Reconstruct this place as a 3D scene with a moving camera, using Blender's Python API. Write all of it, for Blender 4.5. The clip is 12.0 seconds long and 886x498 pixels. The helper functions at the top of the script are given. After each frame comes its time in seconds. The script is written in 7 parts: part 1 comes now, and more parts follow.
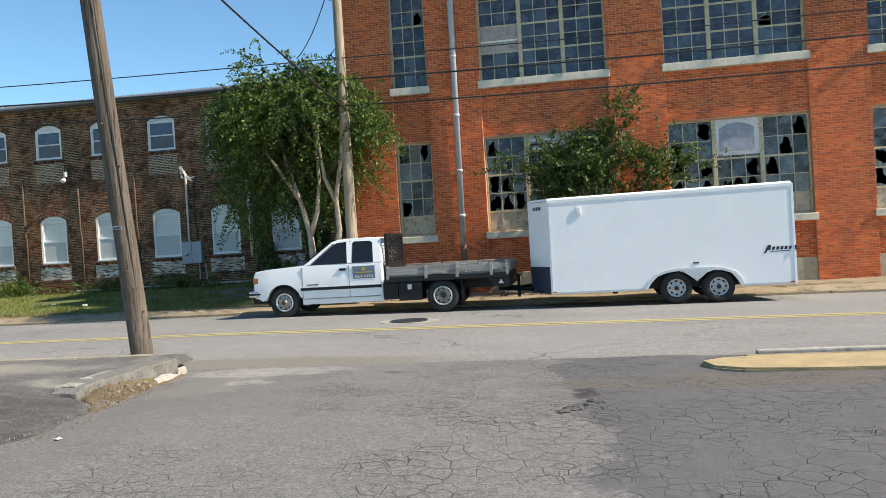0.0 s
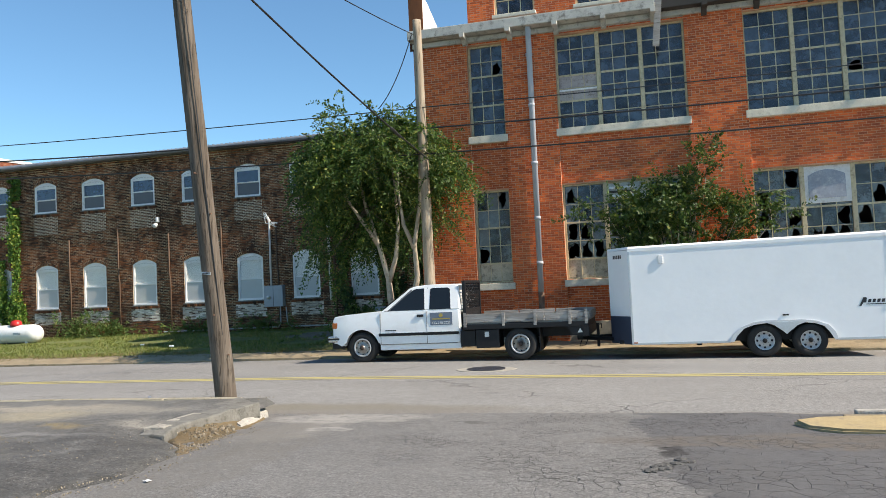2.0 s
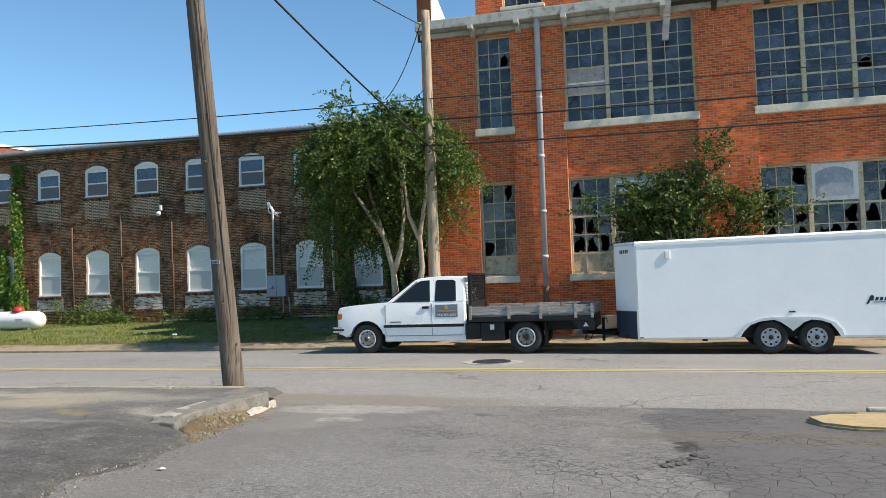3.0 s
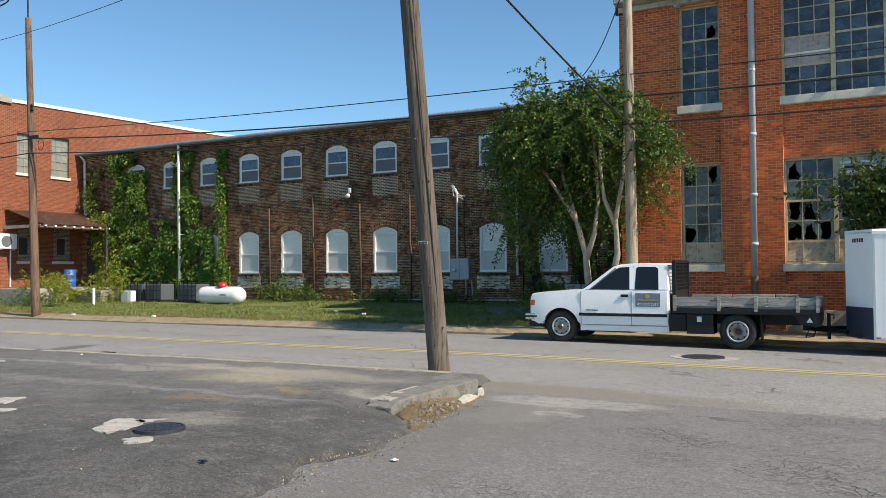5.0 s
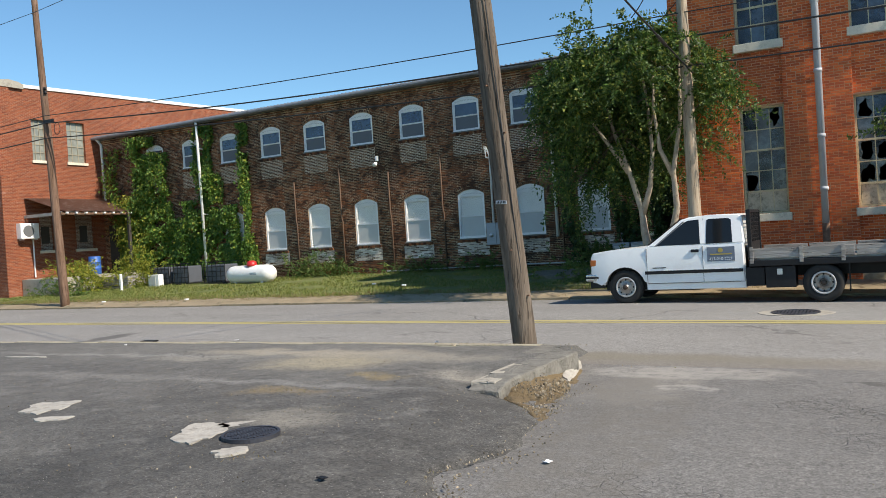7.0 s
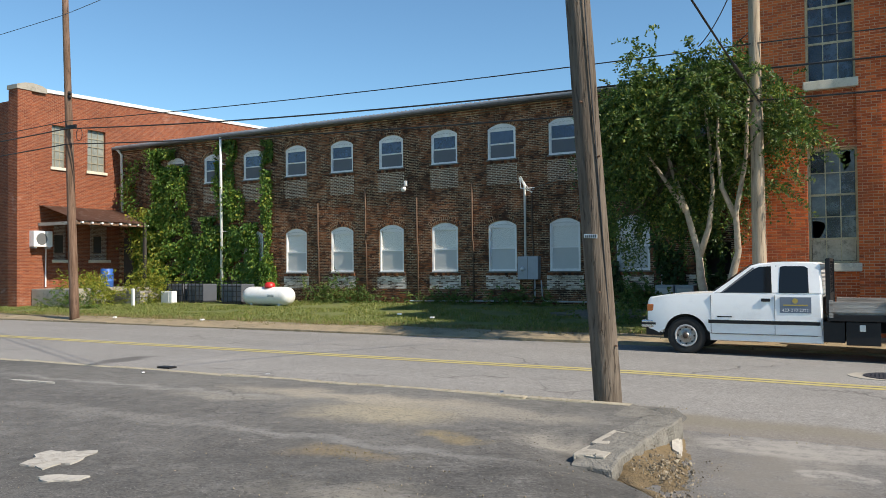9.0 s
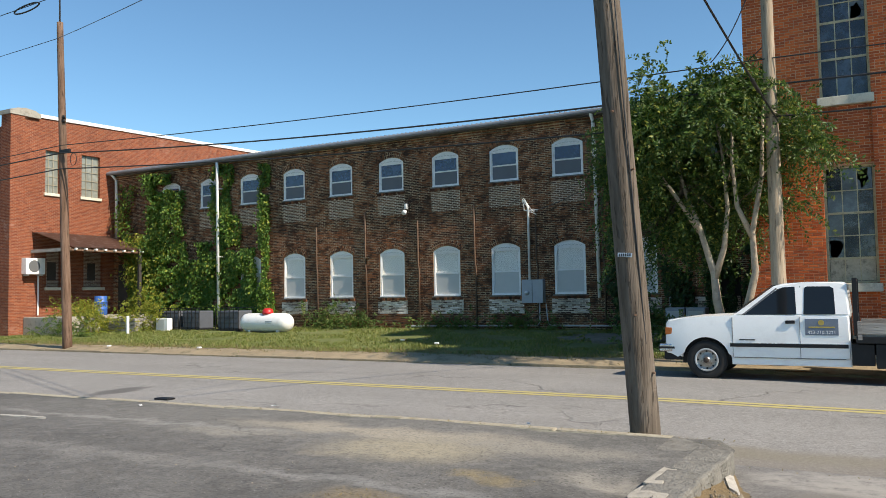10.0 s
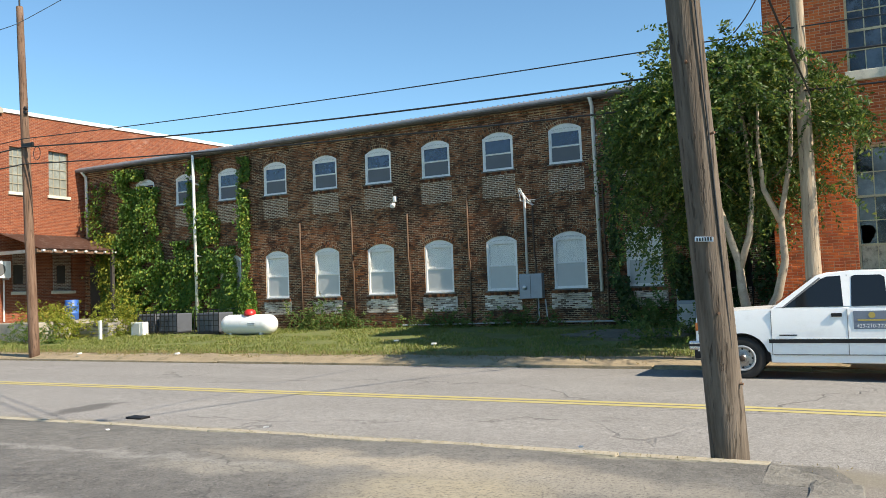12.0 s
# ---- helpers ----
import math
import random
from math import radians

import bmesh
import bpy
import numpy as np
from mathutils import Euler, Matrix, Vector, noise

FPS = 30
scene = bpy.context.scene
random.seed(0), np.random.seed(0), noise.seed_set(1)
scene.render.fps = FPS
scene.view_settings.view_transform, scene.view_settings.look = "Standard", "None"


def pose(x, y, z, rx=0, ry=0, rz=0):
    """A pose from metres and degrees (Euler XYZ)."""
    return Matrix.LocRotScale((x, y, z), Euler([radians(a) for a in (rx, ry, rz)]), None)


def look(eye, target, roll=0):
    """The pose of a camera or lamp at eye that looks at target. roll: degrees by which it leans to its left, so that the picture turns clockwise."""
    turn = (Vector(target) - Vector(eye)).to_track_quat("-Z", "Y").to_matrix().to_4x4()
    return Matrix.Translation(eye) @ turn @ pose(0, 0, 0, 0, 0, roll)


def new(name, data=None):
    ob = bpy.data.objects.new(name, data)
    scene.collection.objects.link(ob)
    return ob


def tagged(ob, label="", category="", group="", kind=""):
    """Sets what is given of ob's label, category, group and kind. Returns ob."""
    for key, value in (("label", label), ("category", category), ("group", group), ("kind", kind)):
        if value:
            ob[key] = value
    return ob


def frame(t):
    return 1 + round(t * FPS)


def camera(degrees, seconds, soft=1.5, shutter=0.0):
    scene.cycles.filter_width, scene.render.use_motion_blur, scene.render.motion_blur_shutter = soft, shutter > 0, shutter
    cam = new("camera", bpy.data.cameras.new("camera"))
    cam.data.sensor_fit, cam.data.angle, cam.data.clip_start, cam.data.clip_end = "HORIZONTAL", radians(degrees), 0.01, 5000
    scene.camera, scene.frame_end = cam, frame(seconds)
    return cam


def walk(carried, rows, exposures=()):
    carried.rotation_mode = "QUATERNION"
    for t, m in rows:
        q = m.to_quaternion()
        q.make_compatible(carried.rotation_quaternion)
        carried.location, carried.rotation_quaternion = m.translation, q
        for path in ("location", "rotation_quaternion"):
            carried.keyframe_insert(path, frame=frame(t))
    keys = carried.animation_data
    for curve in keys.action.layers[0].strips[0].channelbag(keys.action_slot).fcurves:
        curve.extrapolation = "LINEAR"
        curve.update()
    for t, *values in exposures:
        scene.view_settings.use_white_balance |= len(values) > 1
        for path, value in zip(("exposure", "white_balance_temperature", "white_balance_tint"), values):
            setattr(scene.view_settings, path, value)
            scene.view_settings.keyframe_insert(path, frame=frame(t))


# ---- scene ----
cam = camera(58.9, 12.0, soft=0.5)
PATH = [
    (0, (0.106, 2.333, 1.674), (-0.233, 4.304, 1.651), -3.4),
    (0.5, (0.071, 2.333, 1.69), (-0.4, 4.277, 1.704), -4.4),
    (1, (0.055, 2.318, 1.709), (-0.502, 4.239, 1.731), -4.7),
    (1.5, (0.058, 2.316, 1.718), (-0.482, 4.24, 1.789), -4.2),
    (2, (0.048, 2.322, 1.724), (-0.471, 4.25, 1.826), -2.7),
    (2.5, (-0.016, 2.298, 1.727), (-0.519, 4.231, 1.825), -2.0),
    (3, (-0.109, 2.318, 1.721), (-0.629, 4.248, 1.804), -1.9),
    (3.5, (-0.252, 2.397, 1.713), (-0.94, 4.274, 1.788), -1.4),
    (5.5, (-1.253, 2.929, 1.726), (-2.177, 4.702, 1.777), -0.4),
    (6, (-1.59, 3.117, 1.706), (-2.518, 4.888, 1.743), -0.5),
    (6.5, (-1.944, 3.234, 1.725), (-2.872, 5.005, 1.665), -3.1),
    (7, (-2.254, 3.395, 1.706), (-3.208, 5.153, 1.679), -3.6),
    (9, (-3.577, 4.211, 1.78), (-4.547, 5.959, 1.829), -0.5),
    (9.5, (-3.888, 4.376, 1.766), (-4.853, 6.126, 1.827), -1.0),
    (10, (-4.137, 4.606, 1.761), (-5.093, 6.36, 1.873), -1.0),
    (10.5, (-4.408, 4.889, 1.76), (-5.355, 6.646, 1.87), -0.8),
    (11, (-4.699, 5.125, 1.746), (-5.631, 6.891, 1.85), -1.2),
    (11.5, (-4.976, 5.385, 1.715), (-5.894, 7.159, 1.815), -1.8),
    (12, (-5.326, 5.787, 1.788), (-6.235, 7.566, 1.889), -2.1),
]
walk(cam, [(t, look(eye, target, roll)) for t, eye, target, roll in PATH],
     exposures=[(0, 0.78, 7250, 12), (2.5, 0.74, 7200, 12), (5.5, 0.54, 7150, 12), (9.5, 0.58, 7250, 12), (10.5, 0.66, 7350, 12), (12, 0.91, 7500, 11)])

# ---- light ----
SUN_EL, SUN_AZ = radians(42), radians(-7.0)     # azimuth: from +x towards +y
sun_dir = Vector((math.cos(SUN_EL) * math.cos(SUN_AZ), math.cos(SUN_EL) * math.sin(SUN_AZ), math.sin(SUN_EL)))
world = bpy.data.worlds.new("world")
scene.world = world
world.use_nodes = True
wn = world.node_tree
wn.nodes.clear()
sky = wn.nodes.new("ShaderNodeTexSky")
sky.sky_type = "NISHITA"
sky.sun_disc = False
sky.sun_elevation = SUN_EL
sky.sun_rotation = math.pi / 2 - SUN_AZ
sky.altitude = 600
sky.air_density, sky.dust_density, sky.ozone_density = 1.0, 0.15, 1.0
bgn = wn.nodes.new("ShaderNodeBackground")
bgn.inputs[1].default_value = 0.12
won = wn.nodes.new("ShaderNodeOutputWorld")
tint = wn.nodes.new("ShaderNodeMix")         # a clear, deep blue autumn sky
tint.data_type, tint.blend_type = "RGBA", "MULTIPLY"
tint.inputs[0].default_value = 1.0
tint.inputs[7].default_value = (0.54, 0.825, 0.975, 1)
wn.links.new(sky.outputs[0], tint.inputs[6])
wn.links.new(tint.outputs[2], bgn.inputs[0])
wn.links.new(bgn.outputs[0], won.inputs[0])
sun_data = bpy.data.lights.new("sun", "SUN")
sun_data.energy, sun_data.angle, sun_data.color = 4.4, radians(0.6), (1.0, 0.95, 0.86)
sun = new("sun", sun_data)
sun.matrix_world = look(sun_dir * 60, (0, 0, 0))


# ---- materials ----
class Nodes:
    """Small helper to write node trees."""

    def __init__(self, name):
        self.mat = bpy.data.materials.new(name)
        self.mat.use_nodes = True
        self.nt = self.mat.node_tree
        self.nt.nodes.clear()
        self.out = self.nt.nodes.new("ShaderNodeOutputMaterial")
        self.pos = self.nt.nodes.new("ShaderNodeNewGeometry").outputs["Position"]

    def set(self, sock, v):
        if isinstance(v, (int, float)):
            sock.default_value = v
        elif isinstance(v, (tuple, list)):
            sock.default_value = (*v, 1) if len(v) == 3 and sock.type == "RGBA" else v
        else:
            self.nt.links.new(v, sock)

    def m(self, op, a, b=0.0, c=None):
        n = self.nt.nodes.new("ShaderNodeMath")
        n.operation = op
        self.set(n.inputs[0], a)
        self.set(n.inputs[1], b)
        if c is not None:
            self.set(n.inputs[2], c)
        return n.outputs[0]

    def v(self, op, a, b):
        n = self.nt.nodes.new("ShaderNodeVectorMath")
        n.operation = op
        self.set(n.inputs[0], a)
        self.set(n.inputs[1], b)
        return n.outputs["Value"] if op in ("LENGTH", "DOT_PRODUCT") else n.outputs[0]

    def noise(self, scale, detail=4, vec=None, rough=0.55):
        n = self.nt.nodes.new("ShaderNodeTexNoise")
        n.inputs["Scale"].default_value = scale
        n.inputs["Detail"].default_value = detail
        n.inputs["Roughness"].default_value = rough
        self.set(n.inputs["Vector"], self.pos if vec is None else vec)
        return n.outputs[0]

    def voro(self, scale, feature="F1", vec=None, out=0):
        n = self.nt.nodes.new("ShaderNodeTexVoronoi")
        n.feature = feature
        n.inputs["Scale"].default_value = scale
        self.set(n.inputs["Vector"], self.pos if vec is None else vec)
        return n.outputs[out]

    def step(self, x, a, b):
        n = self.nt.nodes.new("ShaderNodeMapRange")
        n.interpolation_type = "SMOOTHSTEP"
        self.set(n.inputs[0], x)
        n.inputs[1].default_value, n.inputs[2].default_value = a, b
        return n.outputs[0]

    def mix(self, f, a, b, blend="MIX"):
        n = self.nt.nodes.new("ShaderNodeMix")
        n.data_type, n.blend_type = "RGBA", blend
        self.set(n.inputs[0], f)
        self.set(n.inputs[6], a)
        self.set(n.inputs[7], b)
        return n.outputs[2]

    def island(self):
        return self.nt.nodes.new("ShaderNodeNewGeometry").outputs["Random Per Island"]

    def obrand(self):
        return self.nt.nodes.new("ShaderNodeObjectInfo").outputs["Random"]

    def gain(self, col, x, amount):
        """col brightened and darkened by x (0..1)."""
        k = self.m("MULTIPLY_ADD", x, 2 * amount, 1 - amount)
        n = self.nt.nodes.new("ShaderNodeVectorMath")
        n.operation = "SCALE"
        self.set(n.inputs[0], col)
        self.set(n.inputs["Scale"], k)
        return n.outputs[0]

    def rgb(self, c):
        n = self.nt.nodes.new("ShaderNodeRGB")
        n.outputs[0].default_value = (*c, 1)
        return n.outputs[0]

    def warp(self, scale, amount):
        n = self.nt.nodes.new("ShaderNodeTexNoise")
        n.inputs["Scale"].default_value = scale
        n.inputs["Detail"].default_value = 3
        self.nt.links.new(self.pos, n.inputs["Vector"])
        w = self.nt.nodes.new("ShaderNodeVectorMath")
        w.operation = "SCALE"
        self.nt.links.new(self.v("SUBTRACT", n.outputs["Color"], (0.5, 0.5, 0.5)), w.inputs[0])
        w.inputs["Scale"].default_value = amount
        return self.v("ADD", self.pos, w.outputs[0])

    def blob(self, cx, cy, rx, ry, vec, soft=0.35):
        """1 inside an uneven oval on the ground, 0 outside."""
        d = self.v("MULTIPLY", self.v("SUBTRACT", vec, (cx, cy, 0)), (1 / rx, 1 / ry, 0))
        return self.step(self.v("LENGTH", d, (0, 0, 0)), 1 + soft, 1 - soft)

    def bsdf(self, color, rough=0.8, metal=0.0, bump=None, dist=0.01, strength=1.0, spec=0.5, **more):
        p = self.nt.nodes.new("ShaderNodeBsdfPrincipled")
        self.set(p.inputs["Base Color"], color)
        self.set(p.inputs["Roughness"], rough)
        self.set(p.inputs["Metallic"], metal)
        p.inputs["Specular IOR Level"].default_value = spec
        for key, val in more.items():
            self.set(p.inputs[key.replace("_", " ")], val)
        if bump is not None:
            b = self.nt.nodes.new("ShaderNodeBump")
            b.inputs["Distance"].default_value = dist
            b.inputs["Strength"].default_value = strength
            self.set(b.inputs["Height"], bump)
            self.nt.links.new(b.outputs[0], p.inputs["Normal"])
        return p.outputs[0]

    def done(self, shader):
        self.nt.links.new(shader, self.out.inputs[0])
        return self.mat


def plain(name, c, rough=0.6, metal=0.0, var=0.12, scale=3.0, fine=40.0, dirt=None, dirt_amt=0.4, bump=0.003, spec=0.5, island=0.0):
    """A painted, cast or woven surface: large stains, fine grain, relief."""
    k = Nodes(name)
    big, small = k.noise(scale, 5), k.noise(fine, 3)
    col = k.gain(k.gain(k.rgb(c), big, var), small, var * 0.7)
    if island:
        col = k.gain(col, k.island(), island)
    if dirt:
        col = k.mix(k.m("MULTIPLY", k.step(k.noise(scale * 1.7, 6, rough=0.7), 0.48, 0.72), dirt_amt), col, dirt)
    r = k.m("MULTIPLY_ADD", small, 0.2, rough - 0.1)
    return k.done(k.bsdf(col, r, metal, bump=small, dist=bump, spec=spec))


def asphalt_mat(name, base, kind):
    k = Nodes(name)
    wp = k.warp(0.9, 1.1)
    grit, mid, big = k.noise(62, 5, rough=0.8), k.noise(7, 6, rough=0.65), k.noise(0.45, 5)
    col = k.gain(k.gain(k.gain(k.rgb(base), big, 0.16), mid, 0.28), k.step(grit, 0.25, 0.75), 0.55)
    col = k.gain(col, k.step(k.noise(24, 4, rough=0.75), 0.3, 0.7), 0.22)
    stone = k.step(k.voro(48), 0.2, 0.07)
    col = k.mix(k.m("MULTIPLY", stone, 0.3), col, (0.42, 0.4, 0.37))
    height = k.m("MULTIPLY", grit, 0.4)
    if kind == "road":
        sx = k.v("MULTIPLY", k.pos, (0.12, 1.0, 1.0))
        tracks = k.noise(0.9, 3, vec=sx)
        col = k.gain(col, tracks, 0.16)
        edge = k.voro(0.23, "DISTANCE_TO_EDGE", k.warp(1.6, 0.9))
        crack = k.m("MULTIPLY", k.step(edge, 0.008, 0.002), k.step(k.noise(0.35, 2), 0.45, 0.6))
        col = k.mix(k.m("MULTIPLY", crack, 0.42), col, (0.05, 0.047, 0.043))
        # first blob: a cast shadow painted as a dark streak; the rest are patches
        for cx, cy, rx, ry, amt, c in ((-16.5, 14.6, 0.3, 0.6, 0.7, (0.07, 0.067, 0.064)), (-3.4, 18.2, 1.6, 0.7, 0.25, (0.3, 0.3, 0.28)),
                                       (-5.0, 13.3, 3.0, 0.5, 0.5, (0.17, 0.145, 0.115)), (4, 12.9, 6, 0.3, 0.5, (0.17, 0.15, 0.12)), (-12, 13.5, 9, 0.35, 0.4, (0.2, 0.18, 0.12))):
            col = k.mix(k.m("MULTIPLY", k.blob(cx, cy, rx, ry, k.warp(2.2, 0.35)), amt), col, c)
        height = k.m("SUBTRACT", height, crack)
    if kind == "drive":
        wide = k.voro(5.6, "DISTANCE_TO_EDGE", k.warp(3.0, 0.16))
        tiny = k.voro(9.0, "DISTANCE_TO_EDGE", k.warp(7.0, 0.08))
        zone = k.step(k.noise(0.55, 3), 0.4, 0.56)
        right = k.step(k.v("DOT_PRODUCT", wp, (1, 0, 0)), -2.0, 1.2)
        zone = k.m("MULTIPLY", k.m("MAXIMUM", zone, k.m("MULTIPLY", right, 0.85)), k.step(k.v("DOT_PRODUCT", wp, (1, 0, 0)), -4.6, -1.8))
        crack = k.m("MULTIPLY", k.m("MAXIMUM", k.m("MULTIPLY", k.step(wide, 0.03, 0.004), k.step(k.noise(1.3, 4), 0.38, 0.56)), k.m("MULTIPLY", k.step(tiny, 0.03, 0.004), k.step(k.noise(1.1, 3), 0.45, 0.6))), zone)
        # older, darker paving and dust between the drive and the traffic island
        dark = k.m("MULTIPLY", k.step(k.m("ADD", k.v("DOT_PRODUCT", wp, (1, 0.1, 0)), k.m("MULTIPLY", k.noise(2.4, 6, rough=0.7), 1.4)), 1.62, 1.74), 0.85)
        col = k.mix(dark, col, k.gain(k.gain(k.rgb((0.105, 0.103, 0.105)), mid, 0.35), grit, 0.4))
        for cx, cy, rx, ry, amt, c in ((2.0, 10.45, 2.6, 0.5, 0.85, (0.14, 0.12, 0.1)), (-4.3, 11.3, 0.5, 1.2, 0.6, (0.27, 0.25, 0.22)), (-4.6, 9.9, 0.5, 2.2, 0.45, (0.13, 0.12, 0.105)),
                                       (-3.9, 8.2, 0.45, 2.6, 0.5, (0.15, 0.138, 0.12)), (-4.1, 12.4, 1.1, 0.5, 0.7, (0.36, 0.34, 0.31)), (-2.2, 11.95, 0.3, 0.1, 0.7, (0.07, 0.065, 0.06)), (-3.9, 11.27, 0.3, 0.16, 0.6, (0.38, 0.36, 0.33)),
                                       (0.1, 9.75, 0.12, 0.4, 0.85, (0.035, 0.032, 0.03)), (0.5, 8.8, 0.35, 1.0, 0.35, (0.1, 0.095, 0.09))):
            col = k.mix(k.m("MULTIPLY", k.m("MULTIPLY", k.blob(cx, cy, rx, ry, k.warp(2.6, 0.6), 0.22), k.step(k.noise(4.5, 7, rough=0.75), 0.3, 0.58)), amt), col, c)
        col = k.mix(k.m("MULTIPLY", crack, 0.55), col, (0.04, 0.038, 0.036))
        height = k.m("SUBTRACT", height, k.m("MULTIPLY", crack, 1.5))
    if kind == "lot":
        col = k.gain(col, k.step(k.noise(1.1, 7, rough=0.72), 0.36, 0.64), 0.24)
        w3 = k.warp(1.8, 0.8)
        sand = ((-11, 12.0, 5.5, 1.1, 0.35, (0.27, 0.26, 0.235)), (-11.5, 9.3, 4.2, 2.2, 0.32, (0.21, 0.2, 0.185)), (-7.5, 11.0, 2.2, 1.5, 0.2, (0.24, 0.23, 0.21)), (-8.9, 11.75, 1.7, 0.32, 0.8, (0.36, 0.32, 0.255)), (-8.0, 11.0, 0.75, 0.55, 0.8, (0.34, 0.3, 0.22)), (-10.3, 11.1, 0.8, 0.25, 0.55, (0.3, 0.28, 0.24)), (-6.9, 11.5, 0.9, 0.3, 0.55, (0.3, 0.275, 0.23)),
                (-6.15, 10.6, 0.35, 0.25, 0.6, (0.3, 0.28, 0.24)), (-7.25, 9.2, 0.45, 0.18, 0.5, (0.25, 0.19, 0.11)), (-6.85, 10.2, 0.35, 0.12, 0.55, (0.28, 0.22, 0.12)), (-12.5, 11.3, 2.6, 0.1, 0.5, (0.3, 0.29, 0.27)),
                (-7.6, 9.6, 1.5, 0.12, 0.45, (0.27, 0.265, 0.25)), (-10.5, 9.6, 1.5, 0.2, 0.4, (0.26, 0.25, 0.23)), (-8.6, 6.6, 1.0, 0.5, 0.25, (0.2, 0.19, 0.17)), (-14, 12.9, 9, 0.16, 0.5, (0.3, 0.28, 0.2)), (-6.4, 8.2, 0.55, 0.3, 0.6, (0.28, 0.26, 0.22)), (-7.0, 12.85, 1.5, 0.2, 0.6, (0.33, 0.31, 0.24)))
        for cx, cy, rx, ry, amt, c in sand:
            f = k.m("MULTIPLY", k.blob(cx, cy, rx, ry, w3, 0.6), k.m("MULTIPLY_ADD", mid, 0.9, amt - 0.4))
            col = k.mix(f, col, c)
        scuff = k.m("MULTIPLY", k.step(k.noise(2.3, 9, rough=0.8), 0.5, 0.7), 0.42)
        col = k.mix(scuff, col, (0.27, 0.262, 0.245))
        col = k.mix(k.m("MULTIPLY", k.step(k.noise(34, 6, rough=0.85), 0.5, 0.62), 0.7), col, (0.03, 0.03, 0.03))
        col = k.mix(k.m("MULTIPLY", k.step(k.voro(30), 0.13, 0.06), 0.7), col, (0.48, 0.46, 0.42))
        edge = k.voro(0.5, "DISTANCE_TO_EDGE", k.warp(1.6, 0.8))
        crack = k.m("MULTIPLY", k.step(edge, 0.009, 0.002), k.step(k.noise(0.6, 2), 0.52, 0.64))
        col = k.mix(k.m("MULTIPLY", crack, 0.4), col, (0.03, 0.03, 0.03))
        height = k.m("ADD", height, k.m("MULTIPLY", mid, 1.2))
    return k.done(k.bsdf(col, k.m("MULTIPLY_ADD", mid, 0.2, 0.72), bump=height, dist=0.012, strength=0.8, spec=0.3))


def brick_mat(name, light, dark, soot, soot_amt):
    """For bricks that are pieces of their own: one tone a brick, soot over all."""
    k = Nodes(name)
    r = k.m("FRACT", k.m("ADD", k.island(), k.obrand()), 0)
    col = k.mix(k.step(r, 0.0, 1.0), dark, light)
    odd = k.step(k.m("FRACT", k.m("MULTIPLY", r, 17.3), 0), 0.86, 0.9)
    col = k.mix(k.m("MULTIPLY", odd, 0.35), col, soot)
    col = k.gain(k.gain(col, k.noise(0.7, 5), 0.28), k.noise(90, 3), 0.25)
    stain = k.v("MULTIPLY", k.pos, (1.0, 1.0, 0.28))
    col = k.mix(k.m("MULTIPLY", k.step(k.noise(0.8, 6, vec=stain, rough=0.65), 0.42, 0.66), soot_amt), col, soot)
    return k.done(k.bsdf(col, 0.88, bump=k.noise(70, 3), dist=0.004, spec=0.25))


def glass_mat(name, tint, dirt, haze, rough=0.06, film_amt=1.0):
    """A window pane: mostly clear, with a film of dust or painted sky reflection, and gloss."""
    k = Nodes(name)
    tr = k.nt.nodes.new("ShaderNodeBsdfTransparent")
    k.set(tr.inputs[0], tint)
    g = k.bsdf(k.gain(k.rgb(dirt), k.noise(1.1, 4), 0.3), rough, spec=0.9)
    mixn = k.nt.nodes.new("ShaderNodeMixShader")
    film = k.m("ADD", k.m("MULTIPLY", k.step(k.noise(3.2, 7, rough=0.75), 0.4, 0.68), 0.34), k.m("MULTIPLY", k.obrand(), 0.34))
    k.set(mixn.inputs[0], k.m("MINIMUM", k.m("MULTIPLY_ADD", film, film_amt, haze), 0.95))
    k.nt.links.new(tr.outputs[0], mixn.inputs[1])
    k.nt.links.new(g, mixn.inputs[2])
    return k.done(mixn.outputs[0])


def leaf_mat(name, a, b, c):
    k = Nodes(name)
    r = k.island()
    col = k.mix(r, a, b)
    col = k.mix(k.m("MULTIPLY", k.step(k.m("FRACT", k.m("MULTIPLY", r, 13.7), 0), 0.78, 0.95), 0.8), col, c)
    col = k.gain(col, k.noise(1.3, 3), 0.25)
    diff = k.bsdf(col, 0.5, spec=0.4)
    tl = k.nt.nodes.new("ShaderNodeBsdfTranslucent")
    k.set(tl.inputs[0], k.gain(col, 1.0, 0.5))
    mx = k.nt.nodes.new("ShaderNodeMixShader")
    mx.inputs[0].default_value = 0.3
    k.nt.links.new(diff, mx.inputs[1])
    k.nt.links.new(tl.outputs[0], mx.inputs[2])
    return k.done(mx.outputs[0])


def wood_mat(name, a, b, stretch=(14, 14, 0.9)):
    """Weathered wood with its grain along z."""
    k = Nodes(name)
    sv = k.v("MULTIPLY", k.pos, stretch)
    g = k.noise(1.0, 8, vec=sv, rough=0.65)
    fine = k.noise(4.0, 4, vec=sv)
    col = k.mix(k.step(g, 0.3, 0.7), a, b)
    col = k.gain(col, k.noise(0.8, 4), 0.2)
    split = k.step(k.noise(2.2, 4, vec=sv, rough=0.7), 0.42, 0.35)
    col = k.mix(k.m("MULTIPLY", split, 0.55), col, (0.028, 0.022, 0.017))
    return k.done(k.bsdf(col, 0.85, bump=k.m("SUBTRACT", fine, split), dist=0.012, spec=0.25))


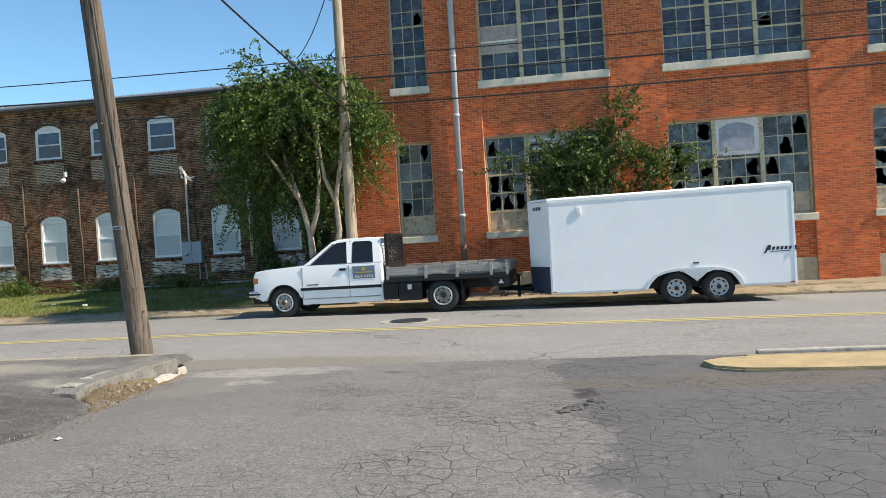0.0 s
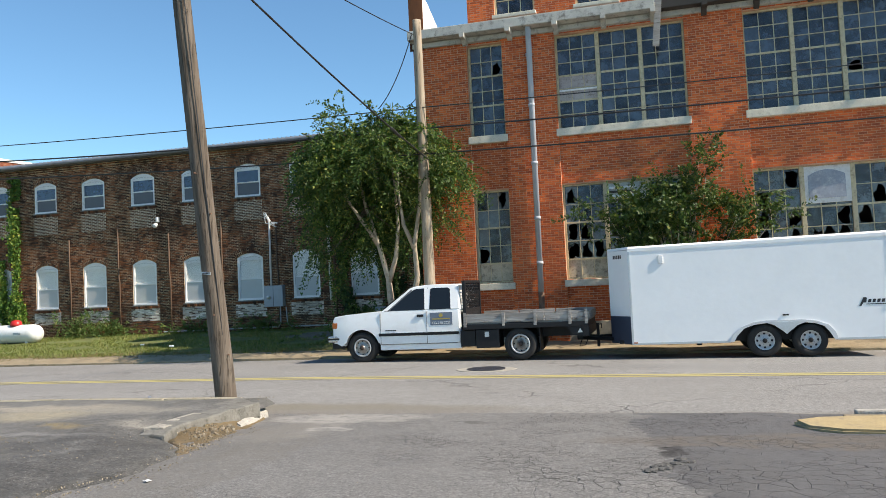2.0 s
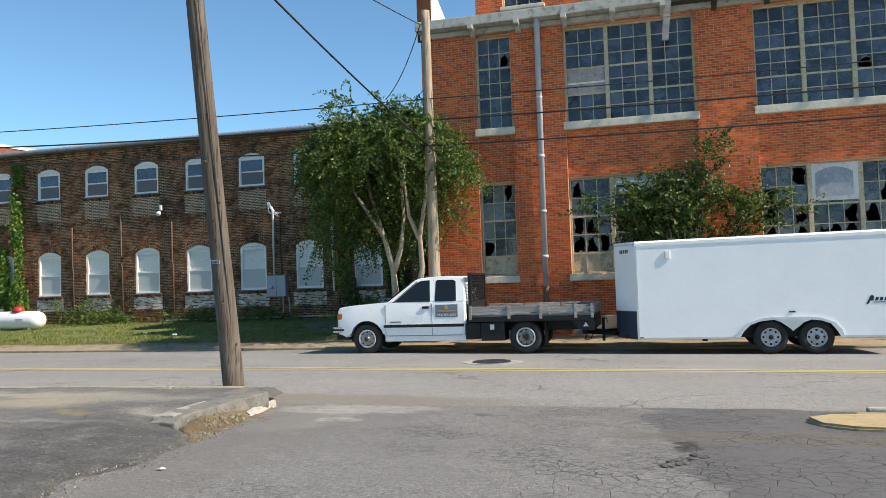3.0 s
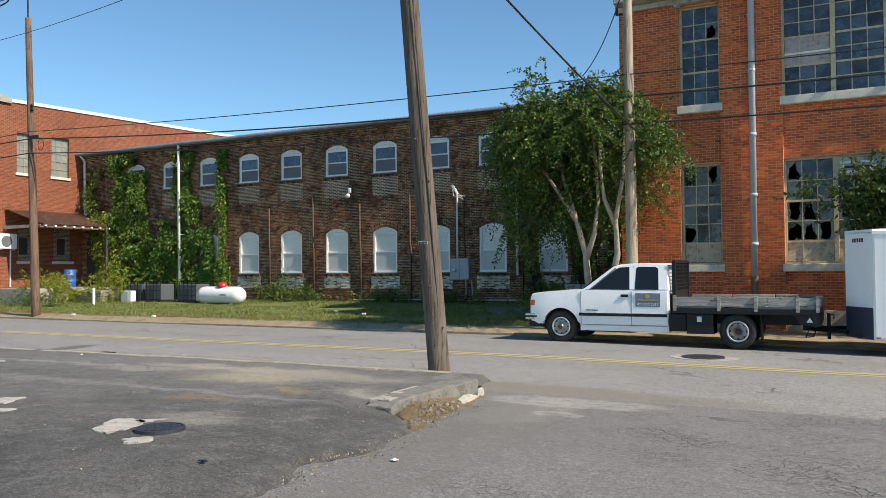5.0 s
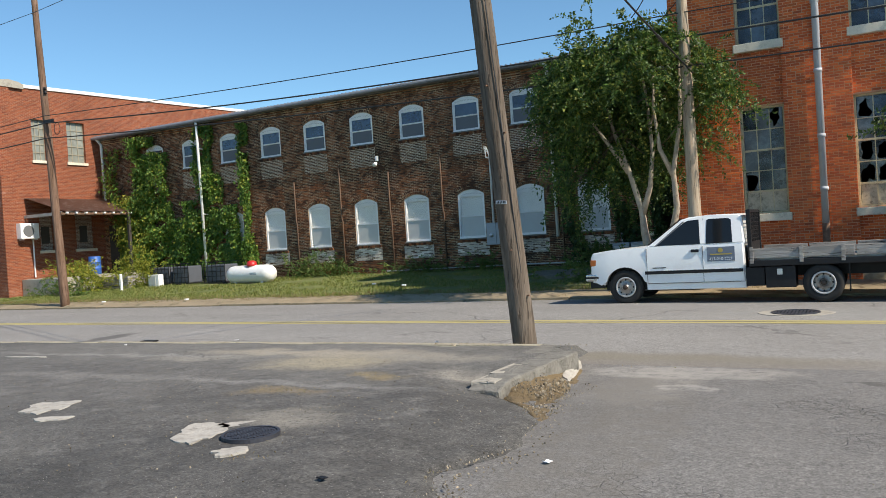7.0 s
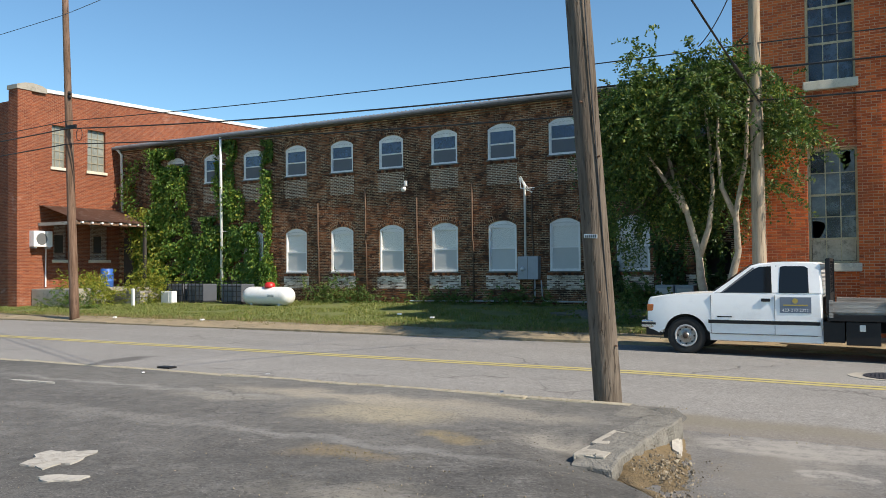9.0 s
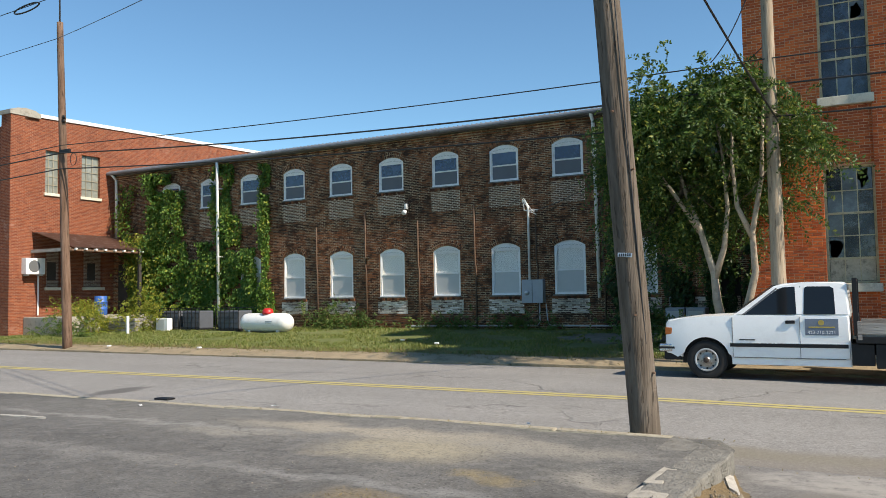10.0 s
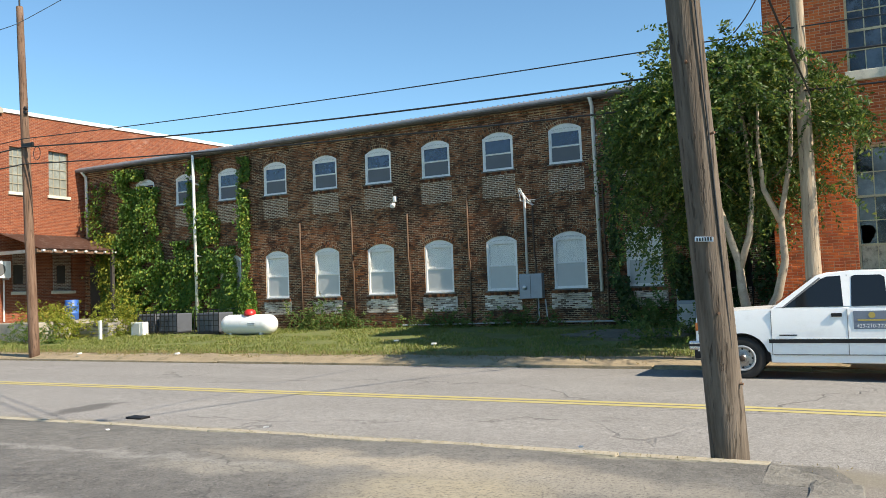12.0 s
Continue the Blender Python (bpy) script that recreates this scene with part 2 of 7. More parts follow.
M_road = asphalt_mat("worn_asphalt", (0.235, 0.226, 0.214), "road")
M_drive = asphalt_mat("cracked_asphalt", (0.172, 0.166, 0.158), "drive")
M_lot = asphalt_mat("dark_asphalt", (0.086, 0.083, 0.078), "lot")
M_yellow = plain("yellow_road_paint", (0.43, 0.365, 0.145), 0.7, var=0.12, scale=1.5, dirt=(0.36, 0.31, 0.2), dirt_amt=0.35)
M_concrete = plain("weathered_concrete", (0.36, 0.33, 0.28), 0.85, var=0.22, scale=2.5, dirt=(0.1, 0.095, 0.08), dirt_amt=0.65, bump=0.01)
M_pale_concrete = plain("pale_broken_concrete", (0.4, 0.375, 0.335), 0.9, var=0.3, scale=6, fine=30, dirt=(0.17, 0.155, 0.13), dirt_amt=0.7, bump=0.012)
M_ochre_concrete = plain("ochre_concrete", (0.4, 0.305, 0.16), 0.85, var=0.3, scale=3, fine=26, dirt=(0.24, 0.2, 0.14), dirt_amt=0.75, bump=0.01)
M_footing = plain("beige_footing_concrete", (0.42, 0.36, 0.26), 0.9, var=0.25, scale=2, dirt=(0.2, 0.16, 0.11), dirt_amt=0.6, bump=0.01)
M_slab = plain("dark_weathered_concrete", (0.19, 0.18, 0.158), 0.9, var=0.4, scale=5, fine=34, dirt=(0.07, 0.066, 0.056), dirt_amt=0.75, bump=0.022)
M_kerb = plain("sandy_kerb_concrete", (0.36, 0.32, 0.245), 0.9, var=0.3, scale=5, dirt=(0.17, 0.155, 0.09), dirt_amt=0.7, bump=0.012)
# dark ochre with uneven darker patches
M_bank = plain("dark_ochre_bank", (0.19, 0.135, 0.07), 0.95, var=0.4, scale=7, fine=50, dirt=(0.07, 0.055, 0.035), dirt_amt=0.7, bump=0.03)
M_dirt = plain("dry_dirt", (0.29, 0.23, 0.15), 0.95, var=0.4, scale=1.6, fine=24, dirt=(0.11, 0.1, 0.05), dirt_amt=0.75, bump=0.02)
M_bare = plain("grey_gravelly_soil", (0.17, 0.15, 0.115), 0.95, var=0.45, scale=3, fine=22, dirt=(0.07, 0.085, 0.03), dirt_amt=0.7, bump=0.03)
M_gravel = plain("gravel_stones", (0.22, 0.185, 0.135), 0.9, var=0.3, island=0.7, bump=0.004)
M_grass_soil = plain("grass_sod", (0.13, 0.155, 0.043), 0.95, var=0.35, scale=0.8, fine=50, dirt=(0.22, 0.18, 0.08), dirt_amt=0.65, bump=0.03)
M_grass = leaf_mat("grass_blades", (0.105, 0.15, 0.028), (0.21, 0.235, 0.055), (0.38, 0.31, 0.12))
M_brick_red = brick_mat("red_bricks", (0.8, 0.185, 0.05), (0.52, 0.098, 0.03), (0.17, 0.055, 0.032), 0.38)
M_mortar_red = plain("red_wall_mortar", (0.62, 0.35, 0.22), 0.95, var=0.3, scale=1.2, fine=14, dirt=(0.25, 0.13, 0.09), dirt_amt=0.5)
M_brick_dark = brick_mat("sooty_brown_bricks", (0.3, 0.112, 0.048), (0.075, 0.032, 0.018), (0.02, 0.014, 0.01), 0.66)
km = Nodes("brown_wall_mortar")
M_mortar_dark = km.done(km.bsdf(km.gain(km.mix(km.m("MULTIPLY", km.step(km.noise(2.4, 8, rough=0.78), 0.4, 0.57), km.step(km.noise(0.5, 4), 0.24, 0.5)), (0.06, 0.04, 0.028), (0.55, 0.41, 0.27)), km.noise(17, 4), 0.4), 0.95, bump=km.noise(50, 4), dist=0.006, spec=0.2))
M_mortar_cream = plain("cream_patch_mortar", (0.66, 0.55, 0.42), 0.95, var=0.25, scale=2.5, fine=14, dirt=(0.2, 0.14, 0.1), dirt_amt=0.7)
M_brick_pale = brick_mat("pale_patched_bricks", (0.3, 0.155, 0.09), (0.11, 0.056, 0.033), (0.045, 0.028, 0.02), 0.5)
M_brick_lime = brick_mat("limewashed_bricks", (0.86, 0.77, 0.69), (0.12, 0.06, 0.04), (0.07, 0.04, 0.028), 0.5)
M_sill = plain("weathered_stone_sill", (0.66, 0.6, 0.48), 0.85, var=0.22, scale=4, dirt=(0.26, 0.21, 0.15), dirt_amt=0.45)
M_sash = plain("aged_cream_sash_paint", (0.56, 0.47, 0.3), 0.7, var=0.25, scale=6, dirt=(0.2, 0.13, 0.08), dirt_amt=0.7)
M_white_frame = plain("white_window_paint", (0.84, 0.83, 0.81), 0.5, var=0.08, scale=4, dirt=(0.5, 0.47, 0.42), dirt_amt=0.4)
M_old_glass = glass_mat("dusty_old_glass", (0.4, 0.47, 0.52), (0.2, 0.225, 0.25), 0.14, 0.12, 1.3)
# grime, its colour raised and blued to imitate reflected sky
M_dark_glass = glass_mat("grimy_sky_tinted_glass", (0.35, 0.4, 0.47), (0.085, 0.105, 0.14), 0.25, 0.1, 1.2)
M_house_glass = glass_mat("clear_window_glass", (0.97, 0.97, 0.97), (0.3, 0.32, 0.33), 0.02, 0.03, 0.06)
# the blue sky's reflection is painted into this pane's film colour
M_sky_glass = glass_mat("sky_tinted_window_glass", (0.6, 0.65, 0.7), (0.07, 0.1, 0.17), 0.6, 0.04, 0.4)
M_board = plain("peeling_grey_board", (0.42, 0.37, 0.35), 0.85, var=0.3, scale=5, dirt=(0.16, 0.11, 0.1), dirt_amt=0.8, bump=0.006)
M_dusty_pane = plain("dust_caked_pane", (0.5, 0.43, 0.32), 0.7, var=0.4, scale=4, fine=18, dirt=(0.11, 0.09, 0.07), dirt_amt=0.85)
M_blind = plain("white_roller_blind", (0.93, 0.91, 0.85), 0.8, var=0.05)
# darker screen tone for the windows without blinds
M_screen_dark = plain("dark_insect_screen", (0.13, 0.14, 0.155), 0.7, var=0.08)
M_screen = plain("grey_insect_screen", (0.54, 0.54, 0.52), 0.8, var=0.06)
# one dark base colour for the unseen rooms behind the panes
M_inside = plain("dark_unseen_interior", (0.12, 0.115, 0.11), 0.95, var=0.25)
M_inset = plain("peeling_blue_grey_panel", (0.3, 0.325, 0.37), 0.7, var=0.3, scale=2.5, fine=20, dirt=(0.62, 0.62, 0.6), dirt_amt=0.75)
M_cornice = plain("peeling_white_wood", (0.5, 0.48, 0.43), 0.85, var=0.25, scale=3, dirt=(0.14, 0.12, 0.1), dirt_amt=0.8)
M_blackwood = plain("rotten_dark_wood", (0.05, 0.043, 0.038), 0.9, var=0.4)
M_white_wall = plain("white_painted_parapet", (0.72, 0.71, 0.68), 0.8, var=0.1, dirt=(0.4, 0.36, 0.3), dirt_amt=0.5)
M_zinc = plain("grey_zinc_pipe", (0.45, 0.47, 0.5), 0.75, 0.0, var=0.12, scale=1.2, dirt=(0.25, 0.22, 0.2), dirt_amt=0.35)
M_roof = plain("grey_metal_roofing", (0.2, 0.22, 0.25), 0.45, 0.5, var=0.15)
M_gutter = plain("grey_painted_gutter", (0.2, 0.215, 0.24), 0.5, 0.1, var=0.2, dirt=(0.06, 0.062, 0.07), dirt_amt=0.5)
M_white_pipe = plain("white_downspout", (0.86, 0.85, 0.82), 0.5, var=0.08, dirt=(0.5, 0.47, 0.42), dirt_amt=0.3)
M_rust = plain("rusty_iron", (0.17, 0.095, 0.06), 0.9, var=0.35, scale=4, dirt=(0.3, 0.22, 0.16), dirt_amt=0.5)
M_pipe_tan = plain("tan_rusted_pipe", (0.12, 0.074, 0.047), 0.9, var=0.35, scale=3, dirt=(0.06, 0.035, 0.025), dirt_amt=0.6)
M_pole = wood_mat("grey_weathered_pole_wood", (0.085, 0.066, 0.05), (0.18, 0.145, 0.115))
M_pole_pale = wood_mat("pale_pole_wood", (0.3, 0.23, 0.16), (0.45, 0.37, 0.28))
M_pole_brown = wood_mat("brown_pole_wood", (0.12, 0.07, 0.045), (0.22, 0.14, 0.1))
M_plank = wood_mat("grey_planks", (0.24, 0.22, 0.2), (0.4, 0.38, 0.35), (1.2, 14, 14))
M_cable = plain("black_cable", (0.018, 0.018, 0.02), 0.5, var=0.1)
M_bark = plain("smooth_tan_bark", (0.4, 0.33, 0.25), 0.8, var=0.3, scale=5, dirt=(0.2, 0.15, 0.1), dirt_amt=0.6)
M_leaf_tree = leaf_mat("tree_leaves", (0.02, 0.05, 0.009), (0.085, 0.15, 0.026), (0.26, 0.27, 0.05))
M_leaf_bush = leaf_mat("bush_leaves", (0.018, 0.045, 0.008), (0.065, 0.115, 0.02), (0.18, 0.19, 0.04))
M_leaf_vine = leaf_mat("vine_leaves", (0.05, 0.12, 0.018), (0.13, 0.23, 0.034), (0.32, 0.33, 0.045))
M_leaf_weed = leaf_mat("weed_leaves", (0.05, 0.11, 0.02), (0.12, 0.17, 0.04), (0.24, 0.22, 0.06))
M_car_white = plain("white_car_paint", (0.88, 0.88, 0.87), 0.22, var=0.04, scale=1.2, bump=0.0005, dirt=(0.55, 0.53, 0.5), dirt_amt=0.2)
kt = Nodes("white_trailer_skin")
M_trailer = kt.done(kt.bsdf(kt.gain(kt.gain(kt.rgb((0.88, 0.88, 0.875)), kt.noise(1.3, 4), 0.05), kt.noise(7, 5), 0.03), 0.32, bump=kt.noise(1.9, 4, rough=0.6), dist=0.03, strength=0.22))
M_hub = plain("rusty_dark_hub", (0.07, 0.05, 0.04), 0.6, 0.4, var=0.4, scale=9)
M_flare = plain("pale_grey_flare", (0.62, 0.63, 0.64), 0.45, var=0.06)
M_black = plain("black_steel_paint", (0.01, 0.01, 0.0115), 0.55, var=0.3, dirt=(0.03, 0.027, 0.024), dirt_amt=0.3, spec=0.35)
M_tyre = plain("tyre_rubber", (0.018, 0.0175, 0.017), 0.85, var=0.25, dirt=(0.06, 0.055, 0.05), dirt_amt=0.35)
M_chrome = plain("dull_chrome", (0.6, 0.6, 0.6), 0.25, 0.9, var=0.15)
M_alu = plain("aluminium_plate", (0.62, 0.63, 0.65), 0.35, 0.8, var=0.12)
M_rim = plain("dirty_steel_wheel", (0.36, 0.34, 0.32), 0.35, 0.75, var=0.3, scale=9, dirt=(0.07, 0.05, 0.04), dirt_amt=0.8)
M_wheel = plain("silver_wheel_paint", (0.5, 0.5, 0.5), 0.4, 0.3, var=0.12, dirt=(0.2, 0.17, 0.14), dirt_amt=0.4)
M_car_glass = plain("tinted_car_glass", (0.012, 0.015, 0.018), 0.04, var=0.1, bump=0.0, spec=0.42)
M_navy = plain("slate_blue_panel", (0.065, 0.08, 0.12), 0.4, 0.3, var=0.15)
M_grey_trim = plain("grey_plastic_trim", (0.13, 0.135, 0.14), 0.6, var=0.15)
M_amber = plain("amber_plastic", (0.4, 0.11, 0.02), 0.3, var=0.1)
M_red = plain("red_plastic", (0.5, 0.02, 0.02), 0.4, var=0.1)
M_blue = plain("blue_plastic", (0.03, 0.12, 0.42), 0.45, var=0.15)
M_sign = plain("slate_sign_vinyl", (0.16, 0.19, 0.24), 0.45, var=0.08)
M_letter = plain("white_lettering", (0.75, 0.75, 0.75), 0.5, var=0.03)
M_ink = plain("black_lettering", (0.02, 0.02, 0.025), 0.4, var=0.03)
M_gold = plain("gold_lettering", (0.45, 0.33, 0.08), 0.5, var=0.05)
M_box = plain("grey_meter_enclosure", (0.33, 0.36, 0.4), 0.5, 0.3, var=0.12, dirt=(0.25, 0.25, 0.25), dirt_amt=0.3)
M_tank = plain("white_tank_paint", (0.78, 0.78, 0.77), 0.35, var=0.05, dirt=(0.5, 0.47, 0.42), dirt_amt=0.3)
M_tote = plain("dark_poly_tote", (0.09, 0.1, 0.12), 0.5, var=0.2)
M_iron = plain("cast_iron_cover", (0.06, 0.062, 0.075), 0.55, 0.5, var=0.3)
M_tin_red = plain("red_rust_tin_roof", (0.17, 0.085, 0.06), 0.65, 0.2, var=0.35, scale=2, dirt=(0.34, 0.27, 0.24), dirt_amt=0.6)


M_grey_pane = plain("grey_green_painted_panes", (0.21, 0.225, 0.2), 0.35, var=0.4, scale=2.2, dirt=(0.36, 0.36, 0.31), dirt_amt=0.7)
M_bar_grey = plain("grey_steel_bars", (0.3, 0.27, 0.2), 0.7, var=0.2)


def brick_tex_mat(name, c1=(0.29, 0.086, 0.039, 1), c2=(0.175, 0.048, 0.026, 1), mortar=(0.33, 0.19, 0.13, 1)):
    """Brickwork too far off for single bricks: running bond in relief."""
    k = Nodes(name)
    comb = k.nt.nodes.new("ShaderNodeCombineXYZ")
    sep = k.nt.nodes.new("ShaderNodeSeparateXYZ")
    k.nt.links.new(k.pos, sep.inputs[0])
    k.set(comb.inputs[0], k.m("ADD", sep.outputs[0], sep.outputs[1]))
    k.nt.links.new(sep.outputs[2], comb.inputs[1])
    b = k.nt.nodes.new("ShaderNodeTexBrick")
    k.nt.links.new(comb.outputs[0], b.inputs["Vector"])
    for key, val in (("Scale", 1.0), ("Mortar Size", 0.006), ("Brick Width", 0.213), ("Row Height", 0.0677), ("Bias", 0.0)):
        b.inputs[key].default_value = val
    b.inputs["Color1"].default_value = c1
    b.inputs["Color2"].default_value = c2
    b.inputs["Mortar"].default_value = mortar
    col = k.gain(k.gain(b.outputs[0], k.noise(0.5, 6), 0.3), k.noise(8, 4), 0.15)
    flat = k.v("MULTIPLY", k.pos, (1, 0.35, 1))
    col = k.mix(k.m("MULTIPLY", k.step(k.noise(0.6, 7, vec=flat, rough=0.7), 0.6, 0.72), 0.5), col, (0.6, 0.4, 0.33))
    return k.done(k.bsdf(col, 0.88, bump=b.outputs[1], dist=-0.008, spec=0.25))


M_brick_far = brick_tex_mat("far_orange_brickwork")
M_lime_far = brick_tex_mat("far_limewashed_brickwork", (0.3, 0.2, 0.15, 1), (0.16, 0.09, 0.07, 1), (0.6, 0.55, 0.48, 1))


# ---- mesh helpers ----
def obj(name, mesh, material, parent=None, label=""):
    ob = new(name, mesh)
    if material and not mesh.materials:
        mesh.materials.append(material)
    if parent:
        ob.parent = parent
    if label:
        ob["label"] = label
    return ob


def part(name, bm, material, parent=None, label="", smooth=False):
    me = bpy.data.meshes.new(name)
    bmesh.ops.recalc_face_normals(bm, faces=bm.faces)
    if smooth:
        for f in bm.faces:
            f.smooth = True
    bm.to_mesh(me)
    bm.free()
    return obj(name, me, material, parent, label)


def raw(name, verts, faces, material, parent=None, label="", smooth=False):
    me = bpy.data.meshes.new(name)
    me.from_pydata([tuple(v) for v in verts], [], [tuple(f) for f in faces])
    if smooth:
        me.polygons.foreach_set("use_smooth", [True] * len(me.polygons))
    me.update()
    return obj(name, me, material, parent, label)


def thing(name, at, label, category, group="", kind=""):
    e = new(name)
    e.location = at
    e.empty_display_size = 0.2
    return tagged(e, label, category, group, kind)


def under(e):
    """Shift that turns world places into places under the Empty e."""
    return Matrix.Translation(-Vector(e.location))


def add_box(bm, x0, x1, y0, y1, z0, z1, bevel=0.0, m=None):
    r = bmesh.ops.create_cube(bm, size=1, matrix=Matrix.LocRotScale(((x0 + x1) / 2, (y0 + y1) / 2, (z0 + z1) / 2), None, (x1 - x0, y1 - y0, z1 - z0)))
    vs = r["verts"]
    if bevel:
        es = {e for v in vs for e in v.link_edges}
        g = bmesh.ops.bevel(bm, geom=list(es), offset=bevel, segments=2, affect="EDGES", profile=0.6)
        vs = list({v for f in g["faces"] for v in f.verts} | {v for v in vs if v.is_valid})
    if m is not None:
        bmesh.ops.transform(bm, matrix=m, verts=vs)
    return vs


def box(name, x0, x1, y0, y1, z0, z1, material, parent=None, bevel=0.0, label=""):
    bm = bmesh.new()
    add_box(bm, x0, x1, y0, y1, z0, z1, bevel)
    if parent and parent.type == "EMPTY":
        bmesh.ops.transform(bm, matrix=under(parent), verts=bm.verts)
    elif parent and parent.parent:
        bmesh.ops.transform(bm, matrix=under(parent.parent), verts=bm.verts)
    return part(name, bm, material, parent, label)


def add_tube(bm, pts, radii, seg=10, caps=True):
    """A bent, tapered round bar through the points."""
    pts = [Vector(p) for p in pts]
    if isinstance(radii, (int, float)):
        radii = [radii] * len(pts)
    rings = []
    side = None
    for i, p in enumerate(pts):
        d = (pts[min(i + 1, len(pts) - 1)] - pts[max(i - 1, 0)]).normalized()
        if side is None:
            side = d.orthogonal().normalized()
        side = (side - d * side.dot(d)).normalized()
        up = d.cross(side)
        rings.append([bm.verts.new(p + (side * math.cos(a) + up * math.sin(a)) * radii[i]) for a in (2 * math.pi * j / seg for j in range(seg))])
    for a, b in zip(rings, rings[1:]):
        for j in range(seg):
            bm.faces.new((a[j], a[(j + 1) % seg], b[(j + 1) % seg], b[j]))
    if caps:
        bm.faces.new(rings[0][::-1])
        bm.faces.new(rings[-1])


def add_revolve(bm, profile, seg=32, m=None):
    """Turn (radius, height) pairs round the y axis."""
    rings = []
    for r, h in profile:
        if r < 1e-5:
            rings.append([bm.verts.new((0, h, 0))])
        else:
            rings.append([bm.verts.new((r * math.cos(a), h, r * math.sin(a))) for a in (2 * math.pi * j / seg for j in range(seg))])
    for a, b in zip(rings, rings[1:]):
        for j in range(seg):
            q = [a[j % len(a)], a[(j + 1) % len(a)], b[(j + 1) % len(b)], b[j % len(b)]]
            q = list(dict.fromkeys(q))
            if len(q) > 2:
                bm.faces.new(q)
    if m is not None:
        bmesh.ops.transform(bm, matrix=m, verts=[v for r in rings for v in r])


def add_prism(bm, outline, y0, y1):
    """Extrude an (x, z) outline from y0 to y1."""
    a = [bm.verts.new((x, y0, z)) for x, z in outline]
    b = [bm.verts.new((x, y1, z)) for x, z in outline]
    n = len(a)
    fs = [bm.faces.new(a), bm.faces.new(b[::-1])]
    for i in range(n):
        bm.faces.new((a[i], b[i], b[(i + 1) % n], a[(i + 1) % n]))
    return a, b, fs


def move(bm, parent):
    """Put a mesh that is written in world places under a thing or a part of one."""
    e = parent if parent.type == "EMPTY" else parent.parent
    if e:
        bmesh.ops.transform(bm, matrix=under(e), verts=bm.verts)
    return bm


# ---- ground ----
def road_z(x, y):
    t = (y - 16.85) / 5.55
    return 0.12 * (1 - t * t) - 0.05 - 0.008 * max(0.0, x + 7)


def drive_z(x, y):
    rise = 0.0 + 0.054 * (12.9 - y) if y > 8.5 else 0.238 + 0.012 * (8.5 - y)
    return max(rise, road_z(x, y) if y > 12.6 else -1) - 0.004 * max(0.0, x + 2)


LOT_EDGE = [(-30, -2.0), (0, -3.2), (5, -4.15), (7.2, -4.35), (7.5, -4.6), (8.0, -4.42), (8.4, -4.36), (9.0, -4.5), (9.7, -4.9), (10.1, -5.35), (12.3, -5.35), (13.4, -5.4)]


def lot_edge(y):
    return float(np.interp(y, [p[0] for p in LOT_EDGE], [p[1] for p in LOT_EDGE]))


def lot_z(x, y):
    z = 0.37 - 0.022 * max(0.0, y - 8) - 0.006 * max(0.0, -9 - x)
    z = max(z, road_z(x, 13.1) + 0.02)
    d = lot_edge(y) - x                       # distance in from the broken edge
    fall = min(1.0, max(0.0, d / 1.15))
    fall = fall * fall * (3 - 2 * fall)
    if y > 10.3:
        fall = max(fall, min(1.0, (y - 10.3) / 0.7))
    low = drive_z(x, y) + 0.035
    return low + (max(z, low) - low) * fall


def sheet(name, xs, ys, zf, material, label, category, keep=None, rough=0.006):
    idx, verts, faces = {}, [], []
    for i, x in enumerate(xs):
        for j, y in enumerate(ys):
            n = noise.noise((x * 1.3, y * 1.3, 0)) * rough * 1.5 + noise.noise((x * 5, y * 5, 3)) * rough * 0.5
            idx[i, j] = len(verts)
            verts.append((x, y, zf(x, y) + n))
    for i in range(len(xs) - 1):
        for j in range(len(ys) - 1):
            if keep is None or keep((xs[i] + xs[i + 1]) / 2, (ys[j] + ys[j + 1]) / 2):
                faces.append((idx[i, j], idx[i + 1, j], idx[i + 1, j + 1], idx[i, j + 1]))
    return tagged(raw(name, verts, faces, material, smooth=True), label, category, kind="structure")


def spread(a, b, near0, near1, fine, coarse):
    out, x = [], a
    while x < b:
        out.append(x)
        x += fine if near0 <= x < near1 else coarse
    return out + [b]


tagged(raw("ground", [(-2500, -2500, -0.6), (2500, -2500, -0.6), (2500, 2500, -0.6), (-2500, 2500, -0.6)], [(0, 1, 2, 3)], M_grass_soil), "flat grassy land out to the horizon", "ground", kind="structure")
sheet("road", spread(-140, 90, -40, 16, 0.6, 4), spread(12.7, 22.42, 12, 23, 0.3, 1), road_z, M_road, "worn grey asphalt road with a double yellow line", "road", rough=0.0006)
sheet("driveway", spread(-6.6, 60, -6, 8, 0.14, 1.5), spread(-40, 12.95, 4, 13, 0.14, 1.5), lambda x, y: drive_z(x, y) - (0.012 if x > 1.6 and y > 10.9 else 0), M_drive, "cracked grey asphalt driveway apron with patched paving", "driveway", keep=lambda x, y: x > lot_edge(y) - 0.9)
lot_ys = spread(-40, 12.72, 4, 13.2, 0.12, 1.5)
lot_s = spread(0, 66, 0, 12, 0.14, 1.5)
vs, fs = [], []
for j, y in enumerate(lot_ys):
    e = lot_edge(y) + (0.16 * noise.noise((y * 1.9, 4, 1)) + 0.07 * noise.noise((y * 7.0, 2, 5))) * (1 if y < 10 else 0)
    for i, d in enumerate(lot_s):
        x = e - d
        n = noise.noise((x * 1.3, y * 1.3, 0)) * 0.015 + noise.noise((x * 4, y * 4, 3)) * 0.006
        vs.append((x, y, lot_z(x, y) + n - (0.09 if i == 0 else 0.0)))
